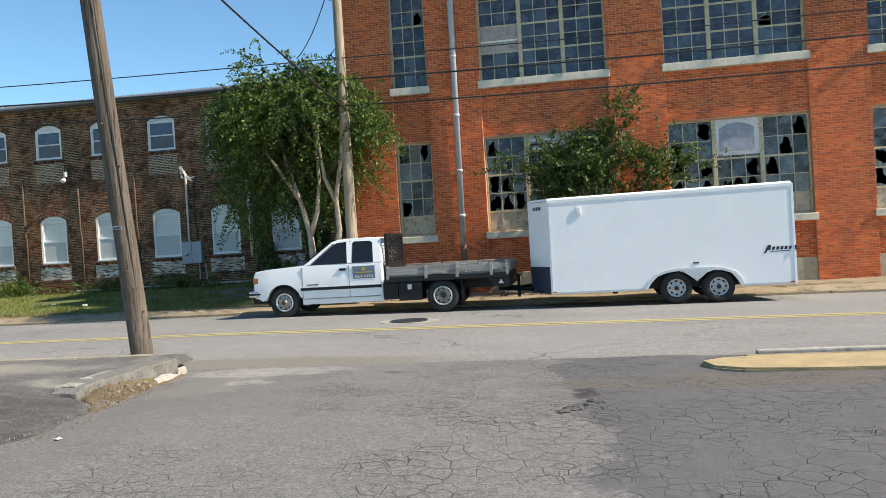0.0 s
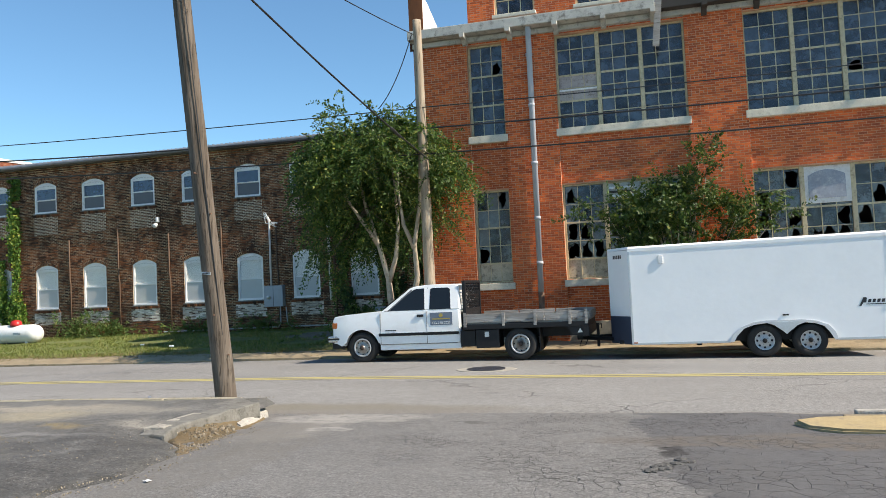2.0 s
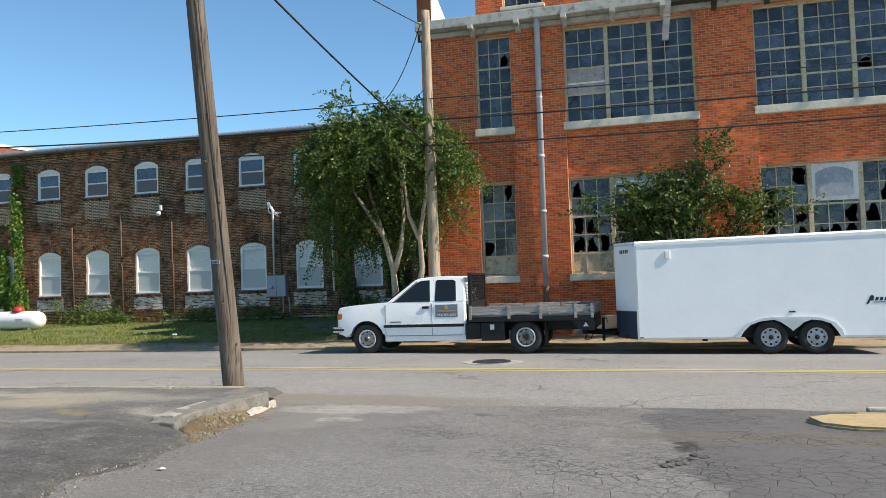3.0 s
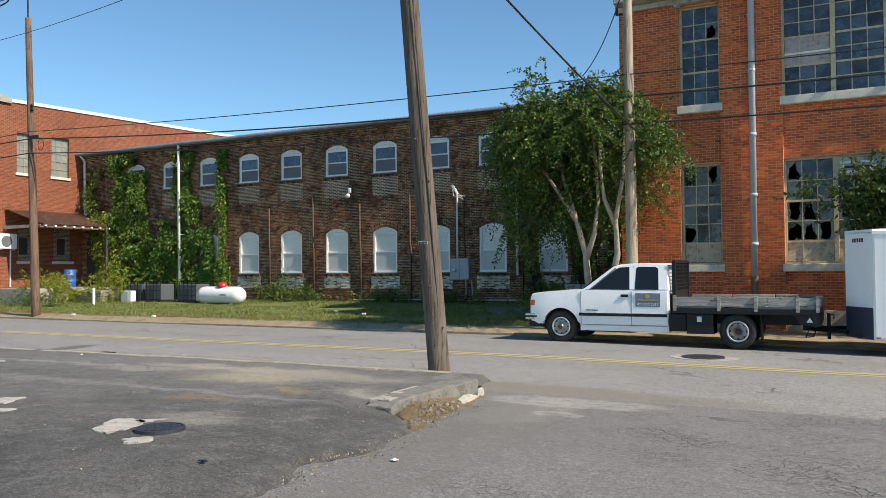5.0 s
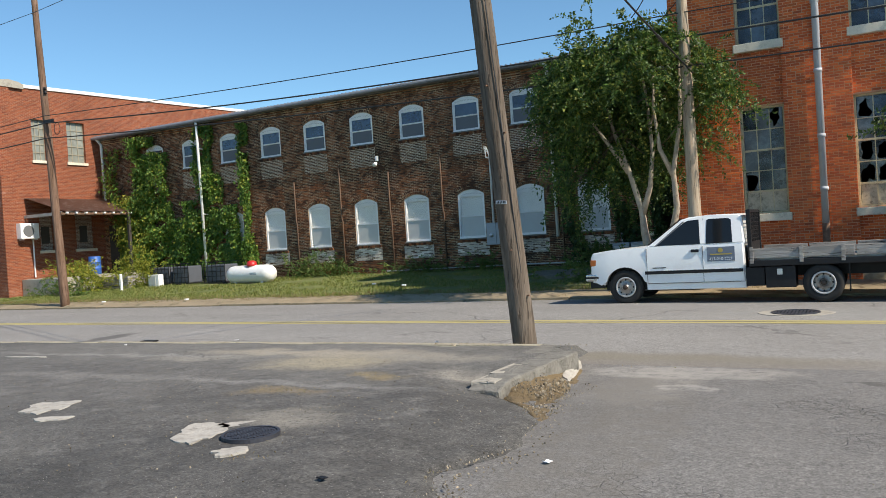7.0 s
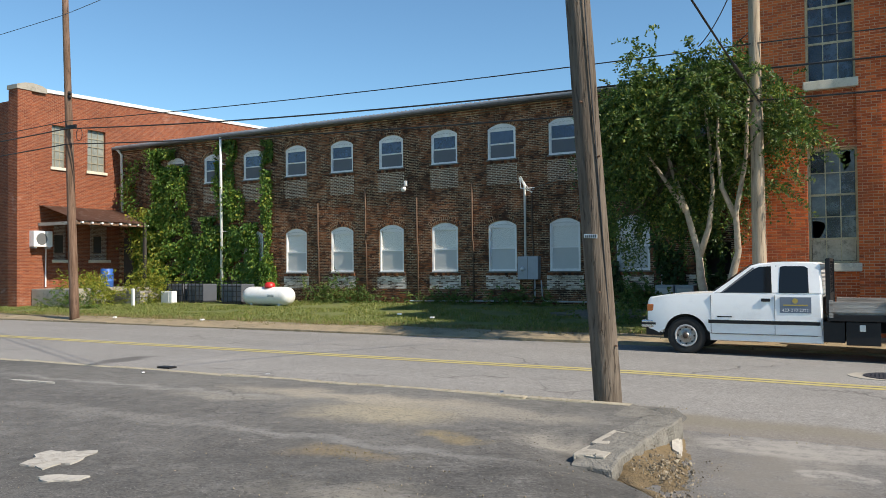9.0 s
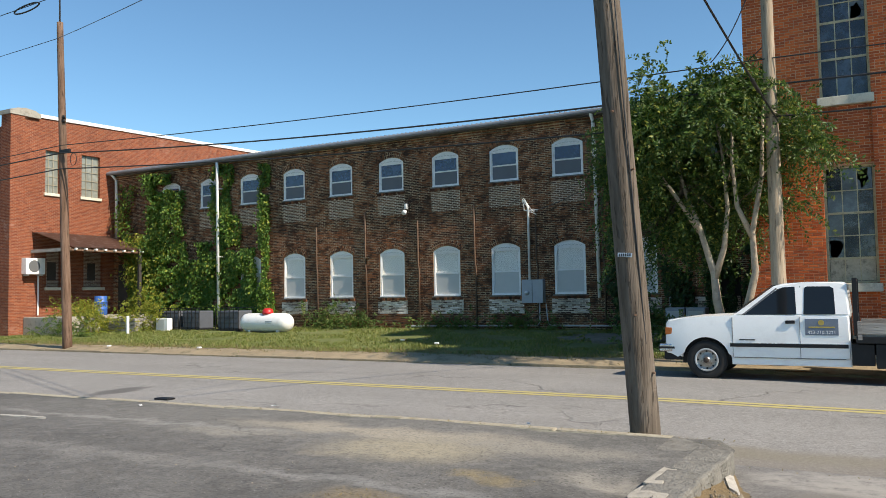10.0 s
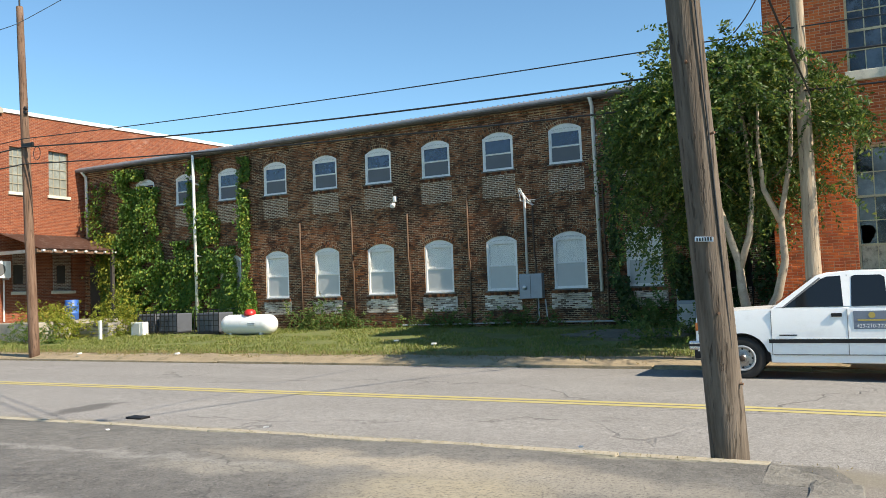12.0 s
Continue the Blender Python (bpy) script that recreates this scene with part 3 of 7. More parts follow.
for j in range(len(lot_ys) - 1):
    for i in range(len(lot_s) - 1):
        a = j * len(lot_s) + i
        fs.append((a, a + len(lot_s), a + len(lot_s) + 1, a + 1))
tagged(raw("parking_lot", vs, fs, M_lot, smooth=True), "dark patched asphalt parking lot with sandy stains", "parking lot", kind="structure")
for y in (16.735, 16.965):
    xs = spread(-140, 90, -40, 16, 0.6, 4)
    vs, fs = [], []
    for i, x in enumerate(xs):
        w = 0.074 + 0.006 * noise.noise((x * 2, y, 0))
        for yy in (y - w, y + w):
            vs.append((x, yy, road_z(x, yy) + 0.004))
        if i:
            fs.append((2 * i - 2, 2 * i, 2 * i + 1, 2 * i - 1))
    tagged(raw("road_line", vs, fs, M_yellow), "faded solid yellow centre line on asphalt", "road marking", "double yellow line", "structure")


def verge_z(x, y):
    t = max(0.0, min(1.0, (y - 23.2) / 8.5))
    left = 0.06 + 0.3 * t
    right = -0.02 - 0.008 * max(0.0, x + 7) + 0.1
    f = max(0.0, min(1.0, (x + 8.5) / 2.0))
    return left * (1 - f) + right * f


sheet("verge", spread(-140, 90, -46, 16, 0.6, 4), spread(23.05, 60, 22, 33, 0.35, 4), verge_z, M_grass_soil, "mown grass verge with worn brown patches", "grass", keep=lambda x, y: True, rough=0.03)
sheet("dirt_strip", spread(-60, 40, -40, 16, 0.5, 4), spread(22.5, 23.9, 22, 24, 0.2, 1), lambda x, y: verge_z(x, y) + 0.035 - 0.09 * max(0, y - 23.2 + 0.4 * noise.noise((x * 0.6, 1, 2))) ** 2 - 0.1 * max(0, (22.78 - y) / 0.28), M_dirt, "strip of dry dirt and dead grass along the kerb", "dirt", rough=0.02)
sheet("pavement", spread(-6.3, 40, -7, 16, 0.5, 3), spread(23.1, 25.0, 23, 26, 0.3, 1), lambda x, y: verge_z(x, y) + 0.04, M_dirt, "dusty dirt footway along the brick wall", "footway", rough=0.02)
x = -60.0
while x < 40:                                 # far kerb stones
    ln = 3.0
    z0 = road_z(x + 1.5, 22.4)
    k = box("kerb", x + 0.01, x + ln - 0.01, 22.38, 22.58, z0 - 0.2, z0 + 0.055 + 0.02 * random.uniform(-1, 1), M_dirt, bevel=0.02)
    tagged(k, "low worn concrete kerb along the road", "kerb", "kerb stones", "structure")
    x += ln


# ---- buildings ----
def holed_wall(name, u0, u1, z0, z1, y0, y1, holes, material, parent):
    """A thick wall along x with rectangular openings (xa, xb, za, zb) right through it."""
    us = sorted({u0, u1, *[min(max(h[i], u0), u1) for h in holes for i in (0, 1)]})
    zs = sorted({z0, z1, *[min(max(h[i], z0), z1) for h in holes for i in (2, 3)]})
    off = Vector(parent.location)
    verts, faces = [], []

    def quad(*ps):
        n = len(verts)
        verts.extend(tuple(Vector(p) - off) for p in ps)
        faces.append((n, n + 1, n + 2, n + 3))

    def solid(i, j):
        if not (0 <= i < len(us) - 1 and 0 <= j < len(zs) - 1):
            return False
        u, z = (us[i] + us[i + 1]) / 2, (zs[j] + zs[j + 1]) / 2
        return not any(h[0] < u < h[1] and h[2] < z < h[3] for h in holes)

    for i in range(len(us) - 1):
        for j in range(len(zs) - 1):
            if not solid(i, j):
                continue
            a, b, c, d = us[i], us[i + 1], zs[j], zs[j + 1]
            quad((a, y0, c), (b, y0, c), (b, y0, d), (a, y0, d))
            quad((b, y1, c), (a, y1, c), (a, y1, d), (b, y1, d))
            if not solid(i - 1, j):
                quad((a, y1, c), (a, y0, c), (a, y0, d), (a, y1, d))
            if not solid(i + 1, j):
                quad((b, y0, c), (b, y1, c), (b, y1, d), (b, y0, d))
            if not solid(i, j - 1):
                quad((a, y1, c), (b, y1, c), (b, y0, c), (a, y0, c))
            if not solid(i, j + 1):
                quad((a, y0, d), (b, y0, d), (b, y1, d), (a, y1, d))
    return raw(name, verts, faces, material, parent)


BL, BH, JOINT = 0.201, 0.0557, 0.012


def brick_spans(u0, u1, z0, z1, holes, bond=0, joint=JOINT):
    """The bricks of a wall: (ua, ub, za, zb), cut at the openings."""
    out = []
    row = 0
    z = z0
    high = BH + JOINT - joint
    while z + high * 0.6 < z1:
        zb = min(z + high, z1)
        header = bond and row % 6 == 5
        ln = (BL + JOINT) / 2 - joint if header else BL + JOINT - joint
        u = u0 - (0 if row % 2 else (ln + joint) / 2)
        cuts = [h for h in holes if h[2] < zb - 0.02 and h[3] > z + 0.02]
        while u < u1:
            a, b = max(u, u0), min(u + ln, u1)
            pieces = [(a, b)]
            for h in cuts:
                nxt = []
                for p, q in pieces:
                    if q <= h[0] or p >= h[1]:
                        nxt.append((p, q))
                    else:
                        if p < h[0]:
                            nxt.append((p, h[0] - 0.004))
                        if q > h[1]:
                            nxt.append((h[1] + 0.004, q))
                pieces = nxt
            out.extend((p, q, z, zb) for p, q in pieces if q - p > 0.025)
            u += ln + joint
        z += high + joint
        row += 1
    return out


def lay_bricks(name, spans, y, material, parent, proud=0.007):
    """All bricks of one face that looks towards -y, in one mesh of kind stuff."""
    off = Vector((parent.parent or parent).location) if parent.type != "EMPTY" else Vector(parent.location)
    v, f = [], []
    rnd = random.Random(len(spans))
    for a, b, c, d in spans:
        p = proud + rnd.uniform(-0.002, 0.003)
        e, n = 0.004, len(v)
        a, b, c, d = a + rnd.uniform(-0.003, 0.003), b + rnd.uniform(-0.003, 0.003), c + rnd.uniform(-0.002, 0.002), d + rnd.uniform(-0.002, 0.002)
        for (x, yy, z) in ((a, y, c), (b, y, c), (b, y, d), (a, y, d), (a + e, y - p, c + e), (b - e, y - p, c + e), (b - e, y - p, d - e), (a + e, y - p, d - e)):
            v.append((x - off.x, yy - off.y, z - off.z))
        f += [(n + 4, n + 5, n + 6, n + 7), (n, n + 1, n + 5, n + 4), (n + 1, n + 2, n + 6, n + 5), (n + 2, n + 3, n + 7, n + 6), (n + 3, n, n + 4, n + 7)]
    ob = raw(name, v, f, material, parent)
    ob["kind"] = "stuff"
    return ob


def pane_mesh(w, h, broken, rnd):
    """A glass pane round its own centre, facing -y; a broken one has a jagged hole."""
    bm = bmesh.new()
    t = 0.004
    outer = [(-w / 2, -h / 2), (w / 2, -h / 2), (w / 2, h / 2), (-w / 2, h / 2)]
    if not broken:
        add_box(bm, -w / 2, w / 2, -t / 2, t / 2, -h / 2, h / 2)
    else:
        cx, cz = rnd.uniform(-0.12, 0.12) * w, rnd.uniform(-0.15, 0.1) * h
        n = 12
        ring = []
        for i in range(n):
            a = 2 * math.pi * i / n + math.pi / 4
            r = rnd.uniform(0.26, 0.62)
            ring.append((max(-w * 0.49, min(w * 0.49, cx + r * w * math.cos(a))), max(-h * 0.49, min(h * 0.49, cz + r * h * math.sin(a)))))
        edge = []
        for i in range(n):
            a = 2 * math.pi * i / n + math.pi / 4
            cxx, czz = math.cos(a), math.sin(a)
            s = 0.5 / max(abs(cxx), abs(czz))
            edge.append((w * cxx * s, h * czz * s))
        for y in (-t / 2, t / 2):
            o = [bm.verts.new((x, y, z)) for x, z in edge]
            q = [bm.verts.new((x, y, z)) for x, z in ring]
            for i in range(n):
                bm.faces.new((o[i], o[(i + 1) % n], q[(i + 1) % n], q[i]))
    me = bpy.data.meshes.new("pane")
    bmesh.ops.recalc_face_normals(bm, faces=bm.faces)
    bm.to_mesh(me)
    bm.free()
    return me


PANES = {}
prnd = random.Random(5)


def sash_window(parent, x0, x1, z0, z1, y, bays, cols, rows, rails, style, sill_z, boards=()):
    """A steel sash window: wooden mullions between bays, glazing bars, single panes, a stone sill.
    rails: heights of heavier cross bars. style(bay, col, row) names a pane."""
    win = thing_part("window", parent)
    off = Vector(parent.location)
    bm = bmesh.new()
    fr = 0.055
    add_box(bm, x0, x0 + fr, y - 0.04, y + 0.06, z0, z1, 0.006)
    add_box(bm, x1 - fr, x1, y - 0.04, y + 0.06, z0, z1, 0.006)
    add_box(bm, x0 + fr, x1 - fr, y - 0.04, y + 0.06, z1 - fr, z1, 0.006)
    add_box(bm, x0 + fr, x1 - fr, y - 0.04, y + 0.06, z0, z0 + fr, 0.006)
    bw = (x1 - x0) / bays
    for b in range(1, bays):
        add_box(bm, x0 + b * bw - 0.06, x0 + b * bw + 0.06, y - 0.06, y + 0.06, z0, z1, 0.008)
    bmesh.ops.translate(bm, vec=-off, verts=bm.verts)
    part("window_frame", bm, M_sash, win)
    bm = bmesh.new()
    zs = np.linspace(z0 + fr, z1 - fr, rows + 1)
    for b in range(bays):
        a = x0 + b * bw + (fr if b == 0 else 0.06)
        c = x0 + (b + 1) * bw - (fr if b == bays - 1 else 0.06)
        us = np.linspace(a, c, cols + 1)
        if b in boards:
            continue
        for u in us[1:-1]:
            add_box(bm, u - 0.011, u + 0.011, y - 0.018, y + 0.018, z0 + fr, z1 - fr)
        for i, z in enumerate(zs[1:-1], 1):
            t = 0.026 if i in rails else 0.011
            add_box(bm, a, c, y - 0.024, y + 0.024, z - t, z + t)
        for i in range(cols):
            for j in range(rows):
                kind = style(b, i, j)
                if not kind:
                    continue
                w, h = us[i + 1] - us[i] - 0.02, zs[j + 1] - zs[j] - 0.02
                n = prnd.randrange(4) if kind == "broken" else 0
                key = (round(w, 3), round(h, 3), kind, n)
                if key not in PANES:
                    PANES[key] = pane_mesh(w, h, kind == "broken", prnd)
                    PANES[key].materials.append({"glass": M_old_glass, "broken": M_old_glass, "dark": M_dark_glass, "dust": M_dusty_pane, "board": M_board, "white": M_white_wall}[kind])
                p = obj("pane", PANES[key], None, win)
                p.location = Vector(((us[i] + us[i + 1]) / 2, y + 0.004, (zs[j] + zs[j + 1]) / 2)) - off
                if kind in ("glass", "broken", "dark"):
                    p.rotation_euler = (radians(prnd.uniform(-0.8, 0.8)), 0, radians(prnd.uniform(-0.8, 0.8)))
    bmesh.ops.translate(bm, vec=-off, verts=bm.verts)
    part("glazing_bars", bm, M_sash, win)
    bm = bmesh.new()
    add_box(bm, x0 - 0.06, x1 + 0.06, y - 0.3, y - 0.04, sill_z, z0, 0.02)
    bmesh.ops.translate(bm, vec=-off, verts=bm.verts)
    part("window_sill", bm, M_sill, win, "weathered pale stone sill")
    return win


def thing_part(name, parent):
    """A part that only carries pieces: a small anchor mesh would show, so an Empty under the thing."""
    e = new(name)
    e.parent = parent
    e.empty_display_size = 0.1
    return e


# the large orange-red factory on the right
fac = thing("brick_factory", (-6.7, 25.0, 0), "three-storey orange-red brick factory with broken steel-sash windows", "building", kind="structure")
PF, RF, WY = 25.0, 25.1, 25.24                  # pier face, recessed face, window plane
XR, ZT = 24.6, 9.05
bays = [(-5.04, -3.97, 1), (-2.42, 1.2, 3), (2.74, 6.5, 3), (8.05, 11.75, 3), (13.3, 17.0, 3), (18.55, 22.25, 3)]
holes = []
for a, b, n in bays:
    holes += [(a, b, 6.2, 8.98), (a, b, 1.82, 4.58)]
base_top = 0.62
wall = holed_wall("wall", -6.7, XR, -0.6, ZT, RF, RF + 0.4, holes, M_mortar_red, fac)
lay = brick_spans(-6.7, XR, base_top, ZT, holes + [(a, b, base_top, ZT) for a, b in [(-6.75, -5.04)] + [(p[1], q[0]) for p, q in zip(bays, bays[1:])]])
lay_bricks("bricks", lay, RF, M_brick_red, wall)
piers = [(-6.7, -5.04)] + [(p[1], q[0]) for p, q in zip(bays, bays[1:])]
near_bricks = []
for i, (a, b) in enumerate(piers):
    p = box("pier", a, b, PF, RF + 0.02, -0.6, ZT, M_mortar_red, fac)
    sp = brick_spans(a, b, -0.02, ZT, [], 1)
    if i == 1:                                  # the pier beside the downspout: single bricks
        near_bricks = [s for s in sp if 1.2 < s[2] < 3.75]
        sp = [s for s in sp if not 1.2 < s[2] < 3.75]
    lay_bricks("bricks", sp, PF, M_brick_red, p)
    if i == 1:
        near_pier = p
for a, b, n in bays:
    p = box("foundation", a, b, RF - 0.06, RF, -0.6, base_top, M_footing, fac, 0.01, "bare concrete footing")


def upper_style(b, i, j):
    return "broken" if prnd.random() < 0.012 else "dark"


def boarded(b, i, j):
    if b == 0 and 2 <= j <= 3:
        return "board"
    return upper_style(b, i, j)


def lower_style(b, i, j):
    if j == 0:
        return "dust" if prnd.random() < 0.85 else "glass"
    return "broken" if prnd.random() < (0.75 if j in (1, 2) and b < 2 else 0.4 if j == 2 else 0.12) else ("glass" if prnd.random() < 0.6 else "dark")


def lower_narrow(b, i, j):
    if j == 0:
        return "dust"
    return "broken" if (i, j) in ((0, 1), (2, 4)) else "glass"


for n, (a, b, k) in enumerate(bays):
    sash_window(fac, a, b, 6.2, 8.98, WY, k, 3, 7 if k == 3 else 6, (2, 4), boarded if n == 1 else upper_style, 5.98)
    low = sash_window(fac, a, b, 1.82, 4.58, WY, k, 3, 5, (1, 3), lower_narrow if k == 1 else lower_style, 1.62)
# boards and panels that replace some glazing
for x0, x1, z0, z1, m, lab in ((-1.16, -0.02, 3.95, 4.52, M_cornice, "white slatted vent panel"), (4.0, 5.2, 3.55, 4.55, M_white_wall, "white framed panel with an arched inset")):
    p = box("infill_panel", x0, x1, WY - 0.05, WY + 0.02, z0, z1, m, fac, 0.01, lab)
bm = bmesh.new()
outline = [(4.14, 3.68), (5.06, 3.68), (5.06, 4.3), (4.95, 4.36), (4.8, 4.42), (4.6, 4.45), (4.4, 4.42), (4.25, 4.36), (4.14, 4.3)]
add_prism(bm, outline, WY - 0.065, WY - 0.045)
part("panel_inset", move(bm, fac), M_inset, fac, "bluish grey inset of the panel")
for i in range(4):
    box("vent_slat", -1.1, -0.35, WY - 0.075, WY - 0.05, 4.0 + i * 0.12, 4.06 + i * 0.12, M_white_frame if i % 2 else M_blackwood, fac, 0.004)
box("board_strip", -2.36, -1.27, WY - 0.03, WY - 0.018, 7.32, 7.37, M_white_frame, fac)
# cornice, brackets, gutter board, hanging plank
box("cornice", -6.75, 0.45, 24.55, RF + 0.1, 9.22, 9.5, M_cornice, fac, 0.02, "weathered white wooden eave with peeling paint")
box("cornice", 0.47, XR, 24.62, RF + 0.1, 9.2, 9.46, M_blackwood, fac, 0.02, "rotten blackened stretch of the eave")
box("frieze", -6.7, XR, 24.9, RF + 0.1, ZT, 9.2, M_cornice, fac, 0.01)
for i in range(22):
    x = -5.05 + i * 1.36
    if x > XR - 1:
        break
    bm = bmesh.new()
    add_prism(bm, [(-0.5, 0.0), (0, 0.0), (0, -0.28), (-0.1, -0.26), (-0.22, -0.16), (-0.5, -0.13)], -0.07, 0.07)
    bmesh.ops.transform(bm, matrix=Matrix.Translation((x, 24.93, 9.22)) @ Matrix.Rotation(radians(90), 4, "Z"), verts=bm.verts)
    part("bracket", move(bm, fac), M_cornice if x < 0.4 else M_blackwood, fac)
bm = bmesh.new()
add_box(bm, -0.09, 0.09, -0.02, 0.02, -1.35, 0.0, 0.005, Matrix.Translation((0.56, 24.6, 9.5)) @ Matrix.Rotation(radians(6), 4, "Y"))
part("loose_plank", move(bm, fac), M_plank, fac, "grey plank hanging loose from the eave")
# side and back walls, floors, roof, raised rear storey
box("side_wall", -6.75, -6.35, RF + 0.4, 48, -0.6, 9.5, M_brick_far, fac)
box("side_wall", XR - 0.4, XR, RF + 0.4, 48, -0.6, 9.5, M_brick_far, fac)
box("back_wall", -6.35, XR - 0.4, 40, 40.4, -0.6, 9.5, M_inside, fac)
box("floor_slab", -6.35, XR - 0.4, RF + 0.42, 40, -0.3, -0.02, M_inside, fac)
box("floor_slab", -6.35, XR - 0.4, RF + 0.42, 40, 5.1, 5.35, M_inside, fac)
box("roof", -6.35, XR, RF - 0.1, 40.4, 9.5, 9.62, M_roof, fac)
bm = bmesh.new()
add_prism(bm, [(24.98, 9.5), (24.98, 10.75), (25.6, 10.7), (27.4, 10.05), (29.0, 9.66), (29.0, 9.5)], -6.37, -6.75)
bmesh.ops.transform(bm, matrix=Matrix(((0, 1, 0, 0), (1, 0, 0, 0), (0, 0, 1, 0), (0, 0, 0, 1))), verts=bm.verts)
part("parapet", move(bm, fac), M_white_wall, fac, "white-painted stepped side parapet")
box("parapet_end", -6.78, -6.34, 24.93, 24.978, 9.0, 10.9, M_brick_dark, fac, 0.0, "blackened brick end of the parapet")
uph = [(-4.5 + i * 2.6, -3.2 + i * 2.6, 10.45, 12.4) for i in range(10)]
uw = holed_wall("upper_wall", -5.4, XR, 9.55, 13.2, 27.0, 27.35, uph, M_mortar_red, fac)
lay_bricks("bricks", brick_spans(-5.4, XR, 9.62, 13.2, uph), 27.0, M_brick_red, uw)
for a, b, c, d in uph[:9]:
    sash_window(fac, a, b, c, d, 27.12, 1, 3, 4, (2,), upper_style, c - 0.12)
box("upper_side_wall", -5.4, -5.05, 27.36, 40, 9.62, 13.2, M_brick_far, fac)
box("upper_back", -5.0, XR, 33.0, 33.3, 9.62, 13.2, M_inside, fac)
box("upper_roof", -5.5, XR + 0.1, 26.8, 40, 13.2, 13.4, M_roof, fac)
# big grey downspout on the second pier
bm = bmesh.new()
add_tube(bm, [(-3.12, 24.72, 9.25), (-3.14, 24.86, 8.9), (-3.16, 24.88, 1.5)], 0.085, 14)
for z in (8.4, 6.9, 5.2, 3.6, 2.3):
    add_tube(bm, [(-3.15, 24.88, z), (-3.15, 24.88, z + 0.09)], 0.1, 14)
part("downspout", move(bm, fac), M_zinc, fac, "grey zinc downspout", True)
bm = bmesh.new()
add_tube(bm, [(-3.16, 24.88, 1.5), (-3.16, 24.88, 0.1)], 0.09, 14)
part("downspout_foot", move(bm, fac), M_rust, fac, "rusty iron foot of the downspout", True)

# the long sooty brown two-storey mill behind the lawn
mill = thing("brick_mill", (-24, 31.96, 0), "long two-storey soot-stained brown brick mill with white arched windows", "building", kind="structure")
MY, MX0, MX1, MZ = 31.96, -38.4, -6.5, 8.1
cols = [-13.78 - 2.555 * (6 - k) for k in range(-2, 9)]
mh = []
for i, c in enumerate(cols):
    if c < -8.0:
        mh.append((c - 0.6, c + 0.6, 6.0, 7.4))
        if i > 1 and c < -9:
            mh.append((c - 0.6, c + 0.6, 1.64, 3.62))
mh.append((-8.9, -7.9, 0.2, 2.6))
mwall = holed_wall("wall", MX0, MX1, -0.5, MZ, MY, MY + 0.4, mh, M_mortar_dark, mill)
pale = [(c - 0.64, c + 0.64, 5.0, 5.86) for c in cols if c < -8.5]
lime = [(c - 0.72, c + 0.72, 0.95, 1.5) for c in cols if c < -8.5 and c > -28]
ringz = []
for h in mh:
    if h[3] - h[2] < 2.2:
        ringz.append((h[0] - 0.02, h[1] + 0.02, h[3] - 0.2, h[3] + 0.02))
corbel = [(MX0, MX1, 7.86, 8.1)]
lay_bricks("bricks", brick_spans(MX0, MX1, 0.2, 7.86, mh + pale + lime, 0, 0.016), MY, M_brick_dark, mwall)
for rs, m in ((pale, M_brick_pale), (lime, M_brick_lime)):
    for r in rs:                                 # patches laid in paler mortar
        box("mortar_patch", r[0], r[1], MY - 0.003, MY + 0.02, r[2], r[3], M_mortar_cream, mill)
        lay_bricks("bricks", brick_spans(*r, [], 0, 0.019), MY - 0.003, m, mwall, 0.005)
for k in range(2):
    box("corbel", MX0, MX1, MY - 0.05 - 0.04 * k, MY + 0.02, 7.86 + 0.1 * k, 7.95 + 0.1 * k, M_mortar_dark, mill)
    lay_bricks("bricks", brick_spans(MX0, MX1, 7.865 + 0.1 * k, 7.94 + 0.1 * k, []), MY - 0.05 - 0.04 * k, M_brick_dark, mwall)


def arch_pts(c, half, spring, rise, n=9):
    r = (half * half + rise * rise) / (2 * rise)
    a0 = math.asin(half / r)
    return [(c + r * math.sin(a), spring + rise - r + r * math.cos(a)) for a in (a0 - 2 * a0 * i / (n - 1) for i in range(n))]


